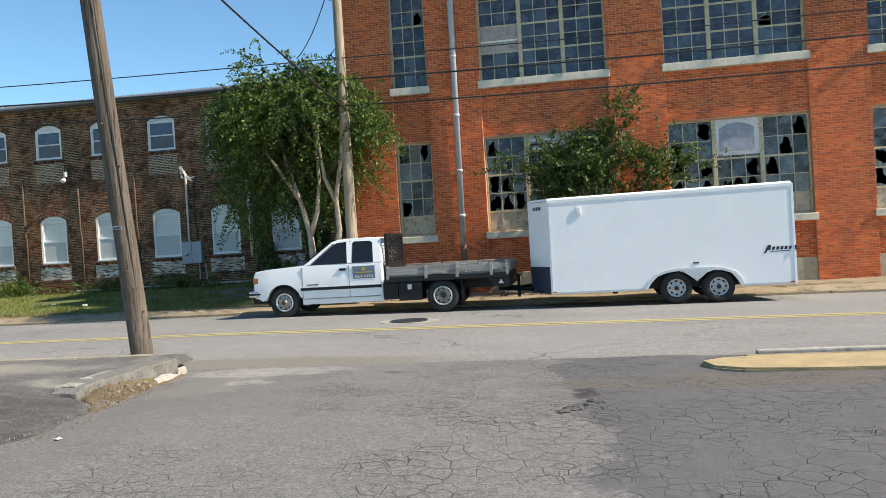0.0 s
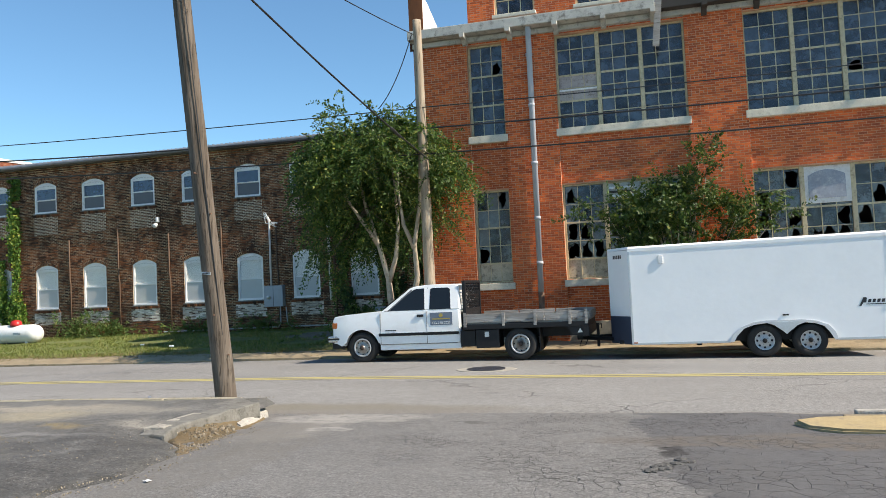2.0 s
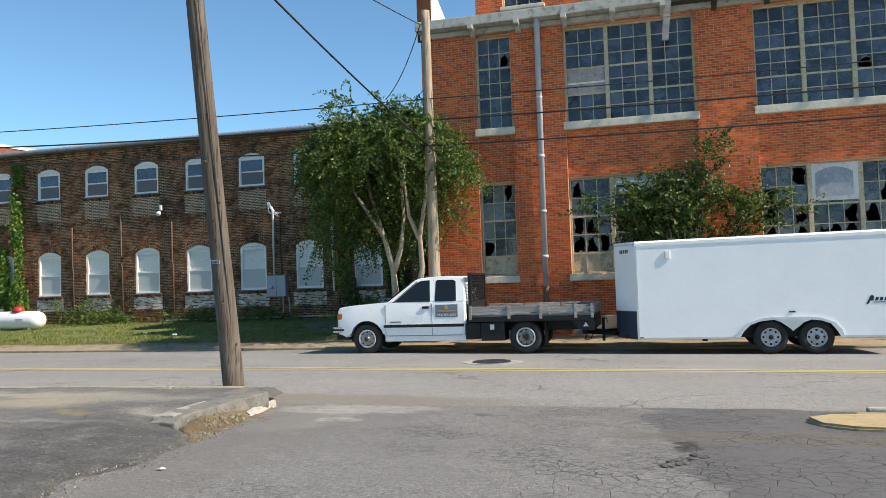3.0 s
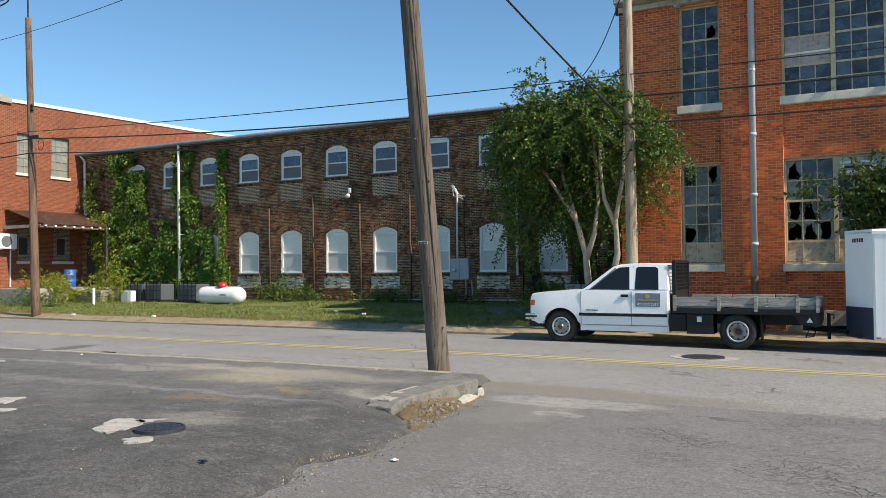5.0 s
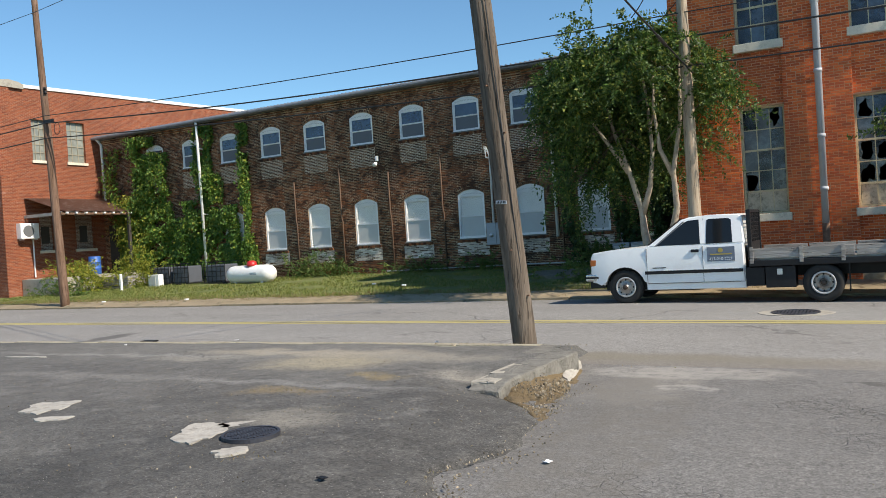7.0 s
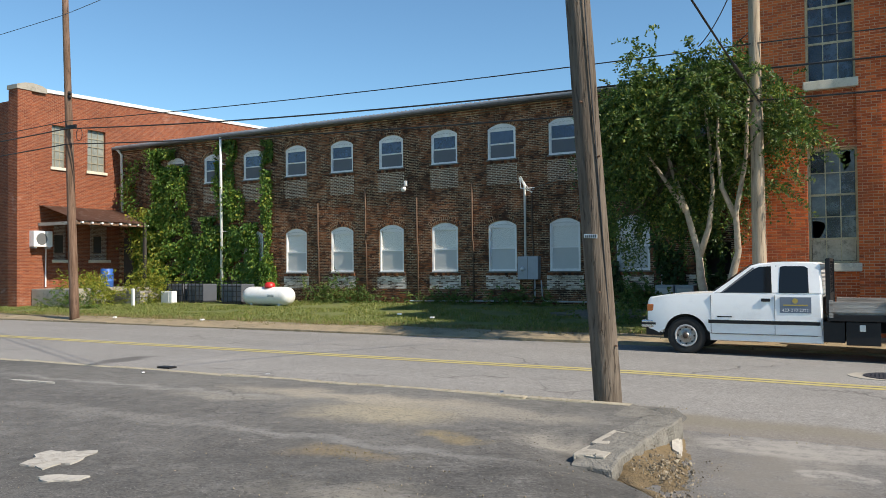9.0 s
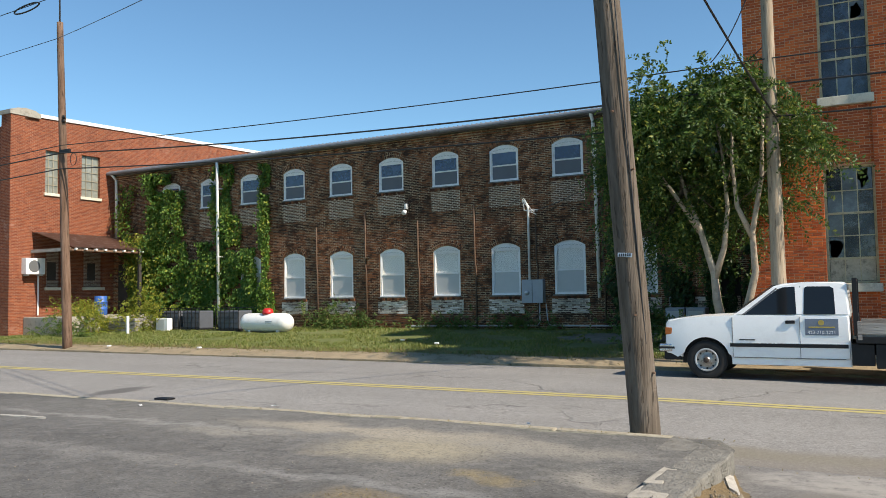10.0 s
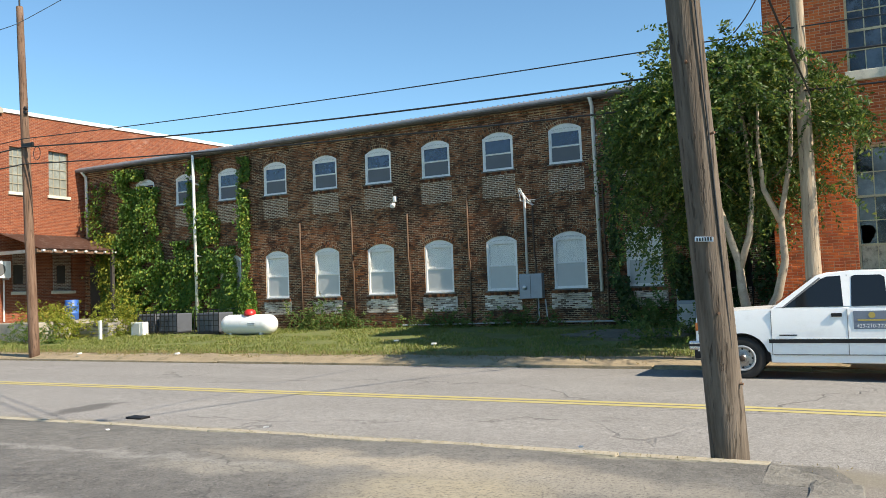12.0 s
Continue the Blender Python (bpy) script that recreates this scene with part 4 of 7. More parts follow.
def arched_window(c, z0, z1, kind):
    """White sash window under a flat brick arch, with a carved header board."""
    win = thing_part("window", mill)
    spring, rise, w = z1 - 0.2, 0.2, 0.6
    arc = arch_pts(c, w, spring, rise)
    # brick infill between the arch and the square opening, and the rowlock arch
    for s in (1, -1):
        bm = bmesh.new()
        half_arc = arc[:5] if s > 0 else arc[4:][::-1]
        add_prism(bm, [(c + s * w, z1 + 0.0)] + half_arc, MY - 0.004, MY + 0.3)
        part("arch_infill", move(bm, mill), M_mortar_dark, win)
    n = 17
    a = arch_pts(c, w + 0.03, spring, rise + 0.01, n + 1)
    cc = Vector((c, 0, spring + rise - (w * w + rise * rise) / (2 * rise)))
    bm = bmesh.new()
    for ring in range(2):
        for i in range(n):
            p, q = Vector((a[i][0], 0, a[i][1])), Vector((a[i + 1][0], 0, a[i + 1][1]))
            d1, d2 = (p - cc).normalized(), (q - cc).normalized()
            p, q = p.lerp(q, 0.13), q.lerp(p, 0.13)
            r0, r1 = ring * 0.118 + 0.006, ring * 0.118 + 0.104
            quad = [p + d1 * r0, q + d2 * r0, q + d2 * r1, p + d1 * r1]
            add_prism(bm, [(g.x, g.z) for g in quad], MY - 0.014, MY + 0.01)
    part("arch_bricks", move(bm, mill), M_brick_dark, win)
    bm = bmesh.new()
    ro = [Vector((p[0], 0, p[1])) for p in a]
    ri = [p + (p - cc).normalized() * 0.235 for p in ro]
    add_prism(bm, [(p.x, p.z) for p in ro] + [(p.x, p.z) for p in ri[::-1]], MY - 0.0085, MY + 0.01)
    part("arch_mortar", move(bm, mill), M_mortar_dark, win)
    y = MY + 0.06
    bm = bmesh.new()
    ft = 0.07
    add_box(bm, c - w, c - w + ft, y - 0.04, y + 0.06, z0, spring + 0.02, 0.006)
    add_box(bm, c + w - ft, c + w, y - 0.04, y + 0.06, z0, spring + 0.02, 0.006)
    add_box(bm, c - w, c + w, y - 0.07, y + 0.06, z0, z0 + 0.06, 0.008)
    part("window_frame", move(bm, mill), M_white_frame, win)
    bm = bmesh.new()
    add_prism(bm, arc + [(c - w + 0.01, spring - 0.06), (c + w - 0.01, spring - 0.06)][::1], y - 0.03, y + 0.05)
    part("header_board", move(bm, mill), M_white_frame, win, "white carved header board")
    bm = bmesh.new()
    for i in range(7):                          # carved swags
        t = -0.42 + 0.14 * i
        add_tube(bm, [(c + t - 0.05, y - 0.035, spring + 0.06 - 0.25 * t * t), (c + t, y - 0.04, spring + 0.02 - 0.25 * t * t), (c + t + 0.05, y - 0.035, spring + 0.06 - 0.25 * t * t)], 0.012, 5)
    part("carving", move(bm, mill), M_screen, win)
    top = spring - 0.06
    mid = z0 + 0.06 + (top - z0 - 0.06) * 0.5
    x0, x1 = c - w + ft, c + w - ft
    for nm, za, zb, yy in (("upper_sash", mid, top, y), ("lower_sash", z0 + 0.06, mid, y + 0.03)):
        bm = bmesh.new()
        s = 0.035
        add_box(bm, x0, x0 + s, yy - 0.015, yy + 0.015, za, zb)
        add_box(bm, x1 - s, x1, yy - 0.015, yy + 0.015, za, zb)
        add_box(bm, x0 + s, x1 - s, yy - 0.015, yy + 0.015, za, za + s)
        add_box(bm, x0 + s, x1 - s, yy - 0.015, yy + 0.015, zb - s, zb)
        part(nm, move(bm, mill), M_white_frame, win)
        bm = bmesh.new()
        add_box(bm, x0 + s, x1 - s, yy - 0.003, yy + 0.003, za + s, zb - s)
        pane = part("pane", move(bm, mill), M_house_glass if kind == "blind" else M_sky_glass, win)
        pane.visible_shadow = kind != "blind"
    if kind == "blind":
        bm = bmesh.new()
        add_box(bm, x0, x1, y + 0.04, y + 0.045, z0 + 0.06, top)
        part("blind", move(bm, mill), M_blind, win)
    bm = bmesh.new()
    add_box(bm, x0 + 0.03, x1 - 0.03, y + 0.006, y + 0.01, z0 + 0.09, mid - 0.02)
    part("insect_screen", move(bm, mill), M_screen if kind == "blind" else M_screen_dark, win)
    bm = bmesh.new()
    add_box(bm, c - w - 0.06, c + w + 0.06, MY - 0.055, MY + 0.02, z0 - 0.05, z0 - 0.004, 0.008)
    part("window_sill", move(bm, mill), M_slab, win, "dark grey sill board")
    bm = bmesh.new()
    nb = 12
    bw = (2 * w + 0.2) / nb
    for i in range(nb):                         # rough bricks on edge under the sill
        if kind == "blind" or i % 5 != 3:
            xb = c - w - 0.1 + i * bw
            add_box(bm, xb + 0.008, xb + bw - 0.008, MY - 0.04 - 0.012 * (i * 7 % 3), MY + 0.02, z0 - 0.05 - 0.09 - 0.012 * (i * 5 % 3), z0 - 0.052)
    part("sill_bricks", move(bm, mill), M_brick_dark, win)


for h in mh[:-1]:
    arched_window((h[0] + h[1]) / 2, h[2], h[3], "blind" if h[2] < 3 else "open")
box("door", -8.88, -7.92, MY + 0.2, MY + 0.26, 0.2, 2.58, M_blackwood, mill, 0.01, "dark recessed side door")
# rooms behind, roof with standing seams, gutter
box("floor_slab", MX0 + 0.4, MX1, MY + 0.42, 44, 4.3, 4.5, M_inside, mill)
box("back_wall", MX0, MX1, 44, 44.3, -0.5, 8.9, M_brick_far, mill)
box("ceiling", MX0 + 0.4, MX1 - 0.3, MY + 0.1, 44, 7.9, 8.0, M_inside, mill)
box("side_wall", MX1 - 0.3, MX1, MY + 0.41, 44, -0.5, 8.6, M_brick_far, mill)
box("floor_slab", MX0 + 0.4, MX1, MY + 0.42, 44, -0.4, 0.3, M_inside, mill)
bm = bmesh.new()
lo, hi = (MY - 0.35, 8.2), (44.3, 8.95)
add_prism(bm, [(lo[0], lo[1]), (hi[0], hi[1]), (hi[0], hi[1] + 0.06), (lo[0], lo[1] + 0.06)], MX0 + 0.02, MX1 + 0.1)
bmesh.ops.transform(bm, matrix=Matrix(((0, 1, 0, 0), (1, 0, 0, 0), (0, 0, 1, 0), (0, 0, 0, 1))), verts=bm.verts)
for i in range(160):
    x = MX0 + 0.1 + i * 0.2
    if x > MX1:
        break
    vs = add_box(bm, x - 0.012, x + 0.012, MY - 0.36, 34, 8.26, 8.3)
    for q in vs:
        q.co.z += (q.co.y - lo[0]) * 0.06
part("roof", move(bm, mill), M_roof, mill, "grey ribbed metal roof")
bm = bmesh.new()
pts = [(MX0 + i * 0.8, MY - 0.42, 8.16 + 0.025 * noise.noise((i * 0.35, 0, 0))) for i in range(41)]
add_tube(bm, pts, 0.085, 10)
part("gutter", move(bm, mill), M_gutter, mill, "grey painted eaves gutter")
box("fascia", MX0, MX1, MY - 0.3, MY - 0.02, 8.07, 8.21, M_gutter, mill)
for x, z, nm in ((-30.8, 0.5, 0), (-12.73, 1.5, 1), (-38.1, 4.6, 2)):
    bm = bmesh.new()
    dy = 0.36 if nm == 0 else 0.09
    add_tube(bm, [(x, MY - 0.4, 8.12), (x, MY - 0.03 - dy, 7.85), (x + 0.06, MY - dy, z)], 0.066, 10)
    for zz in (6.8, 5.2, 3.6):
        if zz > z:
            add_box(bm, x - 0.06, x + 0.12, MY - 0.03 - dy, MY - 0.005, zz, zz + 0.04)
    part("downspout", move(bm, mill), M_white_pipe, mill, "white metal downspout", True)
for i, c in enumerate(cols[3:9]):                # rusty pipes between the windows
    bm = bmesh.new()
    x = c + 1.27
    add_tube(bm, [(x, MY - 0.05, 4.7 + 0.5 * (i % 2)), (x, MY - 0.05, 2.9), (x + 0.04, MY - 0.05, 2.75), (x + 0.04, MY - 0.05, 0.35)], 0.034, 8)
    for zz in (4.3, 3.2, 1.4):
        add_tube(bm, [(x + (0.04 if zz < 2.8 else 0), MY - 0.05, zz), (x + (0.04 if zz < 2.8 else 0), MY - 0.05, zz + 0.06)], 0.04, 8)
    part("wall_pipe", move(bm, mill), M_pipe_tan, mill, "thin rust-streaked iron pipe", True)

# the orange brick warehouse on the left, with its side to the lawn
ware = thing("brick_warehouse", (-40, 30, 0), "orange-red brick warehouse with white coping and a lean-to dock roof", "building", kind="structure")
WX, WF = -38.4, 26.4
sw = [(28.1, 28.85, 6.85, 8.9), (30.05, 31.1, 6.85, 8.95), (28.2, 28.95, 2.35, 4.1), (30.2, 31.3, 2.35, 4.1)]
tmp = thing("tmp", (0, 0, 0), "", "")
ww = holed_wall("wall", WF, 46, -0.5, 10.3, 0, 0.4, sw, M_brick_far, tmp)
ww.parent = ware
bpy.data.objects.remove(tmp)
ww.matrix_basis = Matrix.Translation(-Vector(ware.location)) @ Matrix.Translation((WX, 0, 0)) @ Matrix.Rotation(radians(90), 4, "Z")
for a, b, c, d in sw:
    bm = bmesh.new()
    deep = WX - 0.16
    add_box(bm, deep - 0.01, deep, a, b, c, d)
    small = d < 5
    part("pane", move(bm, ware), M_grey_pane if not small else M_lime_far, ware)
    bm = bmesh.new()
    if small:
        add_box(bm, deep, deep + 0.02, (a + b) / 2 - 0.22, (a + b) / 2 + 0.22, c + 0.35, c + 1.2)
        part("vent", move(bm, ware), M_blackwood, ware)
    else:
        for t in np.linspace(a, b, 4):
            add_box(bm, deep, deep + 0.03, t - 0.02, t + 0.02, c, d)
        for t in np.linspace(c, d, 6):
            add_box(bm, deep, deep + 0.035, a, b, t - 0.02, t + 0.02)
        part("glazing_bars", move(bm, ware), M_bar_grey, ware)
    box("window_sill", WX - 0.15, WX + 0.08, a - 0.08, b + 0.08, c - 0.14, c, M_sill, ware, 0.015)
fw = box("front_wall", -75, WX - 0.41, WF, WF + 0.4, -0.5, 9.8, M_brick_far, ware)
box("corner_pier", WX - 0.6, WX + 0.1, WF - 0.1, WF + 0.6, -0.5, 10.3, M_brick_far, ware)
bm = bmesh.new()
add_prism(bm, [(26.25, 10.3), (27.75, 10.3), (27.75, 10.5), (27.5, 10.62), (27.0, 10.68), (26.6, 10.62), (26.25, 10.5)], WX - 0.65, WX + 0.14)
bmesh.ops.transform(bm, matrix=Matrix(((0, 1, 0, 0), (1, 0, 0, 0), (0, 0, 1, 0), (0, 0, 0, 1))), verts=bm.verts)
part("coping_stone", move(bm, ware), M_concrete, ware, "rounded grey corner coping stone")
swap = Matrix(((0, 1, 0, 0), (1, 0, 0, 0), (0, 0, 1, 0), (0, 0, 0, 1)))
for nm, m, lo2, hi2, w0, w1 in (("gable_infill", M_brick_far, (10.29, 10.29), (10.38, 11.0), WX - 0.4, WX), ("coping", M_white_wall, (10.38, 11.0), (10.55, 11.17), WX - 0.45, WX + 0.06)):
    bm = bmesh.new()
    add_prism(bm, [(27.76, lo2[0]), (46, lo2[1]), (46, hi2[1]), (27.76, hi2[0])], w0, w1)
    bmesh.ops.transform(bm, matrix=swap, verts=bm.verts)
    part(nm, move(bm, ware), m, ware, "white coping" if nm == "coping" else "")
box("roof", -75, WX - 0.41, WF + 0.41, 46, 9.5, 9.6, M_roof, ware)
box("back_wall", -75, WX - 0.41, 45.5, 45.9, -0.5, 9.8, M_brick_far, ware)
# lean-to roof over the dock
bm = bmesh.new()
n = 46
vs = []
for i in range(n + 1):
    y = 27.45 + i * (33.0 - 27.45) / n
    zw = 0.02 * math.cos(i * math.pi)
    vs.append([bm.verts.new((WX + 0.02, y, 4.95 + zw)), bm.verts.new((-35.5, y, 4.12 + zw + 0.03 * noise.noise((y, 0, 0))))])
for p, q in zip(vs, vs[1:]):
    bm.faces.new((p[0], p[1], q[1], q[0]))
bmesh.ops.solidify(bm, geom=bm.faces[:], thickness=0.03)
bmesh.ops.delete(bm, geom=[v for v in bm.verts if v.co.y > 31.93], context="VERTS")
part("dock_roof", move(bm, ware), M_tin_red, ware, "rusty red corrugated tin lean-to roof")
box("dock_beam", -35.72, -35.58, 27.4, 31.9, 3.95, 4.08, M_pole_brown, ware, 0.01)
box("dock_beam", WX, -35.6, 27.4, 27.5, 3.95, 4.1, M_plank, ware, 0.01)
for y in (28.2, 29.2, 30.2, 31.2):
    box("rafter", WX, -35.62, y - 0.05, y + 0.05, 4.08, 4.14, M_plank, ware)
for i in range(9):                               # pale rafter tails under the eave
    box("rafter_tail", -35.6, -35.46, 27.6 + i * 0.52, 27.7 + i * 0.52, 4.0, 4.08, M_white_frame, ware, 0.004)
# added panel: the door recess's darkness is given by its dark colour
box("dock_dark_panel", -38.0, -36.5, MY - 0.03, MY - 0.008, 0.98, 3.5, M_blackwood, ware, 0.004, "dark panel standing for the black door recess at the back of the dock")
box("dock_post", -35.72, -35.58, 31.2, 31.34, 0.2, 3.95, M_blackwood, ware, 0.01)
box("dock_platform", WX + 0.12, -35.2, 27.0, 31.9, -0.2, 0.98, M_concrete, ware, 0.03, "stained concrete loading dock")


# ---- poles and wires ----
def leaning_pole(name, foot, top, r0, r1, material, label, seg=20):
    e = thing(name, foot, label, "utility pole")
    f, t = Vector(foot), Vector(top)
    n = 26
    pts, rad = [], []
    for i in range(n + 1):
        k = i / n
        p = f.lerp(t, k) + Vector((0.012 * noise.noise((k * 5, f.x, 0)), 0.012 * noise.noise((k * 5, f.x, 7)), 0))
        pts.append(p)
        rad.append(r0 + (r1 - r0) * k)
    pts[0] = pts[0] - Vector((0, 0, 0.3))
    bm = bmesh.new()
    add_tube(bm, pts, rad, seg)
    part("shaft", move(bm, e), material, e, smooth=True)
    return e


near_pole = leaning_pole("utility_pole", (-6.33, 12.95, 0.0), (-6.62, 12.24, 8.05), 0.16, 0.12, M_pole, "grey weathered wooden utility pole leaning over the kerb")
bm = bmesh.new()
add_box(bm, -0.075, 0.075, -0.01, 0.01, -0.022, 0.022, 0.004)
bmesh.ops.transform(bm, matrix=Matrix.Translation((-6.41, 12.605, 2.12)) @ Matrix.Rotation(radians(-4), 4, "X") @ Matrix.Rotation(radians(4), 4, "Y"), verts=bm.verts)
tag = part("number_plate", move(bm, near_pole), M_alu, near_pole, "small aluminium number plate")
for i in range(6):
    bm = bmesh.new()
    add_box(bm, -6.47 + i * 0.022, -6.458 + i * 0.022, 12.588, 12.593, 2.105, 2.135)
    part("mark", move(bm, near_pole), M_ink, tag)
bm = bmesh.new()
add_tube(bm, [(-6.26, 12.75, 1.2), (-6.36, 12.48, 4.0), (-6.48, 12.16, 7.6)], 0.008, 6)
part("ground_wire", move(bm, near_pole), M_cable, near_pole)
for z, a in ((0.9, 0.3), (1.5, -0.6), (3.0, 0.1), (3.6, -0.9)):
    bm = bmesh.new()
    k = z / 8.0
    c = Vector((-6.33 - 0.29 * k, 12.95 - 0.71 * k, z))
    d = Vector((math.sin(a + 0.9), -math.cos(a + 0.9), 0))
    add_tube(bm, [c + d * 0.13, c + d * 0.19], 0.012, 6)
    part("bolt", move(bm, near_pole), M_rust, near_pole)
# unseen crossarm, added so that it throws a shadow on the road
box("crossarm", -6.8, -6.7, 11.65, 12.85, 7.68, 7.8, M_pole, near_pole, 0.01, "short wooden crossarm out of view, added for its shadow")
near_pole.location.x += 0.05
mid_pole = leaning_pole("utility_pole", (-5.88, 22.85, 0.05), (-5.9, 22.75, 9.15), 0.16, 0.115, M_pole_pale, "pale wooden utility pole standing in the dirt by the kerb")
left_pole = leaning_pole("utility_pole", (-29.25, 22.75, 0.06), (-29.85, 22.75, 11.9), 0.17, 0.11, M_pole_brown, "brown wooden utility pole beside the road")
for z in (8.35, 8.2):
    bm = bmesh.new()
    add_revolve(bm, [(0.0, -0.05), (0.06, -0.05), (0.04, 0), (0.06, 0.05), (0, 0.05)], 12, Matrix.Translation((-29.5, 22.7, z)) @ Matrix.Rotation(radians(90), 4, "X"))
    part("insulator", move(bm, left_pole), M_black, left_pole, smooth=True)
box("bracket", -29.6, -29.05, 22.6, 22.68, 7.02, 7.14, M_black, left_pole, 0.01)
bm = bmesh.new()
add_tube(bm, [(-29.8, 22.72, 11.5), (-29.78, 22.68, 12.9)], 0.03, 8)
part("top_pin", move(bm, left_pole), M_black, left_pole)
bm = bmesh.new()
ring = [(-28.9 + 0.17 * math.cos(a), 22.66, 6.75 + 0.22 * math.sin(a)) for a in np.linspace(0, 6.28, 18)]
add_tube(bm, ring, 0.012, 6)
part("cable_loop", move(bm, left_pole), M_cable, left_pole)


def wire(a, b, sag, r, label="black overhead cable strung between poles", n=24, mids=()):
    a, b = Vector(a), Vector(b)
    pts = [a.lerp(b, i / n) - Vector((0, 0, sag * 4 * (i / n) * (1 - i / n))) for i in range(n + 1)]
    bm = bmesh.new()
    add_tube(bm, pts, r, 6)
    o = part("overhead_cable", bm, M_cable)
    return tagged(o, label, "cable", "overhead cables")


LP, MP = -29.5, -5.88
for zl, zm, zr, sag, r in ((7.3, 6.7, 6.9, 0.12, 0.014), (7.02, 6.12, 6.25, 0.22, 0.022), (6.45, 5.42, 5.5, 0.16, 0.02)):
    wire((LP, 22.6, zl), (MP, 22.68, zm), sag, r)
    wire((MP, 22.68, zm), (30, 22.7, zr + 0.4), 0.35, r)
    wire((-75, 22.7, zl + 0.4), (LP, 22.6, zl), 0.5, r)
NT = (-6.84, 12.2, 7.66)
wire(NT, (-5.72, 22.7, 5.25), 0.12, 0.02, "thick black service cable down to the pale pole")
wire((-6.68, 12.6, 7.84), (-6.0, 22.7, 8.75), 0.1, 0.012, "thin black cable between two poles")
wire((-6.05, 22.7, 8.75), (-7.1, 22.7, 6.8), 0.25, 0.014, "slack black drop cable beside the pale pole")
for zl, zn, r in ((11.25, 7.1, 0.011), (12.85, 7.84, 0.015)):
    wire((-29.8, 22.6, zl), (-6.6, 12.2, zn), 0.12, r, "black power line crossing above the lot")
    wire((-75, 22.6, zl + 0.3), (-29.8, 22.6, zl), 0.5, r, "black power line running off the pole top")
bm = bmesh.new()
ring = [(-31.6 + 0.75 * math.cos(a), 22.6, 12.72 + 0.13 * math.sin(a) + 0.04 * math.cos(a)) for a in np.linspace(0, 6.28, 24)]
add_tube(bm, ring, 0.03, 6)
tagged(part("cable_slack_loop", bm, M_cable), "black coil of slack cable hung on the power line", "cable coil")
bm = bmesh.new()
c = Vector(NT).lerp(Vector((-5.72, 22.7, 5.25)), 0.8) - Vector((0, 0, 0.09))
d = (Vector((-5.72, 22.7, 5.25)) - Vector(NT)).normalized()
add_tube(bm, [c - d * 0.3, c - d * 0.25, c + d * 0.25, c + d * 0.3], [0.02, 0.04, 0.04, 0.02], 8)
tagged(part("cable_splice", bm, M_cable), "black splice sleeve on the overhead cable", "cable splice")


# ---- foliage ----
def leaf_cloud(name, pts, dirs, lens, width, material, parent=None, seed=1, flat=None):
    """Many small folded leaves in one mesh."""
    rng = np.random.RandomState(seed)
    p, d = np.asarray(pts, float), np.asarray(dirs, float)
    d /= np.linalg.norm(d, axis=1)[:, None] + 1e-9
    ln = np.asarray(lens, float)[:, None]
    r = rng.normal(size=p.shape)
    if flat is not None:
        r = r * 0.5 + np.asarray(flat)
    s = np.cross(d, r)
    s /= np.linalg.norm(s, axis=1)[:, None] + 1e-9
    nrm = np.cross(s, d)
    w = ln * width
    a = p + d * ln * 0.45 + s * w + nrm * w * 0.35
    b = p + d * ln * 0.45 - s * w + nrm * w * 0.35
    t = p + d * ln
    v = np.stack([p, a, t, b], 1).reshape(-1, 3)
    if parent:
        e = parent if parent.type == "EMPTY" else parent.parent
        v = v - np.asarray(e.location)
    i = np.arange(len(p)) * 4
    f = np.stack([np.stack([i, i + 1, i + 2], 1), np.stack([i, i + 2, i + 3], 1)], 1).reshape(-1, 3)
    return raw(name, v.tolist(), f.tolist(), material, parent)


def sprays(ends, rng, twigs, length, leaves, leaf, droop, centre):
    """Twigs round each branch end with leaves along both sides."""
    P, D, L, lines = [], [], [], []
    for e in ends:
        out = e - centre
        out = out / (np.linalg.norm(out) + 1e-6)
        for _ in range(twigs):
            d = out * 0.8 + rng.normal(size=3) * 0.75 + np.array((0, 0, 0.15))
            d /= np.linalg.norm(d)
            ln = length * rng.uniform(0.5, 1.3)
            q = e + rng.normal(size=3) * 0.16
            side = np.cross(d, rng.normal(size=3))
            side /= np.linalg.norm(side) + 1e-6
            n = int(leaves * rng.uniform(0.7, 1.2))
            pts = []
            for i in range(n):
                t = (i + 0.5) / n
                pt = q + d * ln * t - np.array((0, 0, droop * t * t * ln))
                pts.append(pt)
                sg = 1 if i % 2 else -1
                P.append(pt)
                D.append(d * 0.6 + side * sg * 0.9 + rng.normal(size=3) * 0.25 - np.array((0, 0, 0.25)))
                L.append(leaf * rng.uniform(0.7, 1.25))
            lines.append((q, pts[-1]))
    return P, D, L, lines


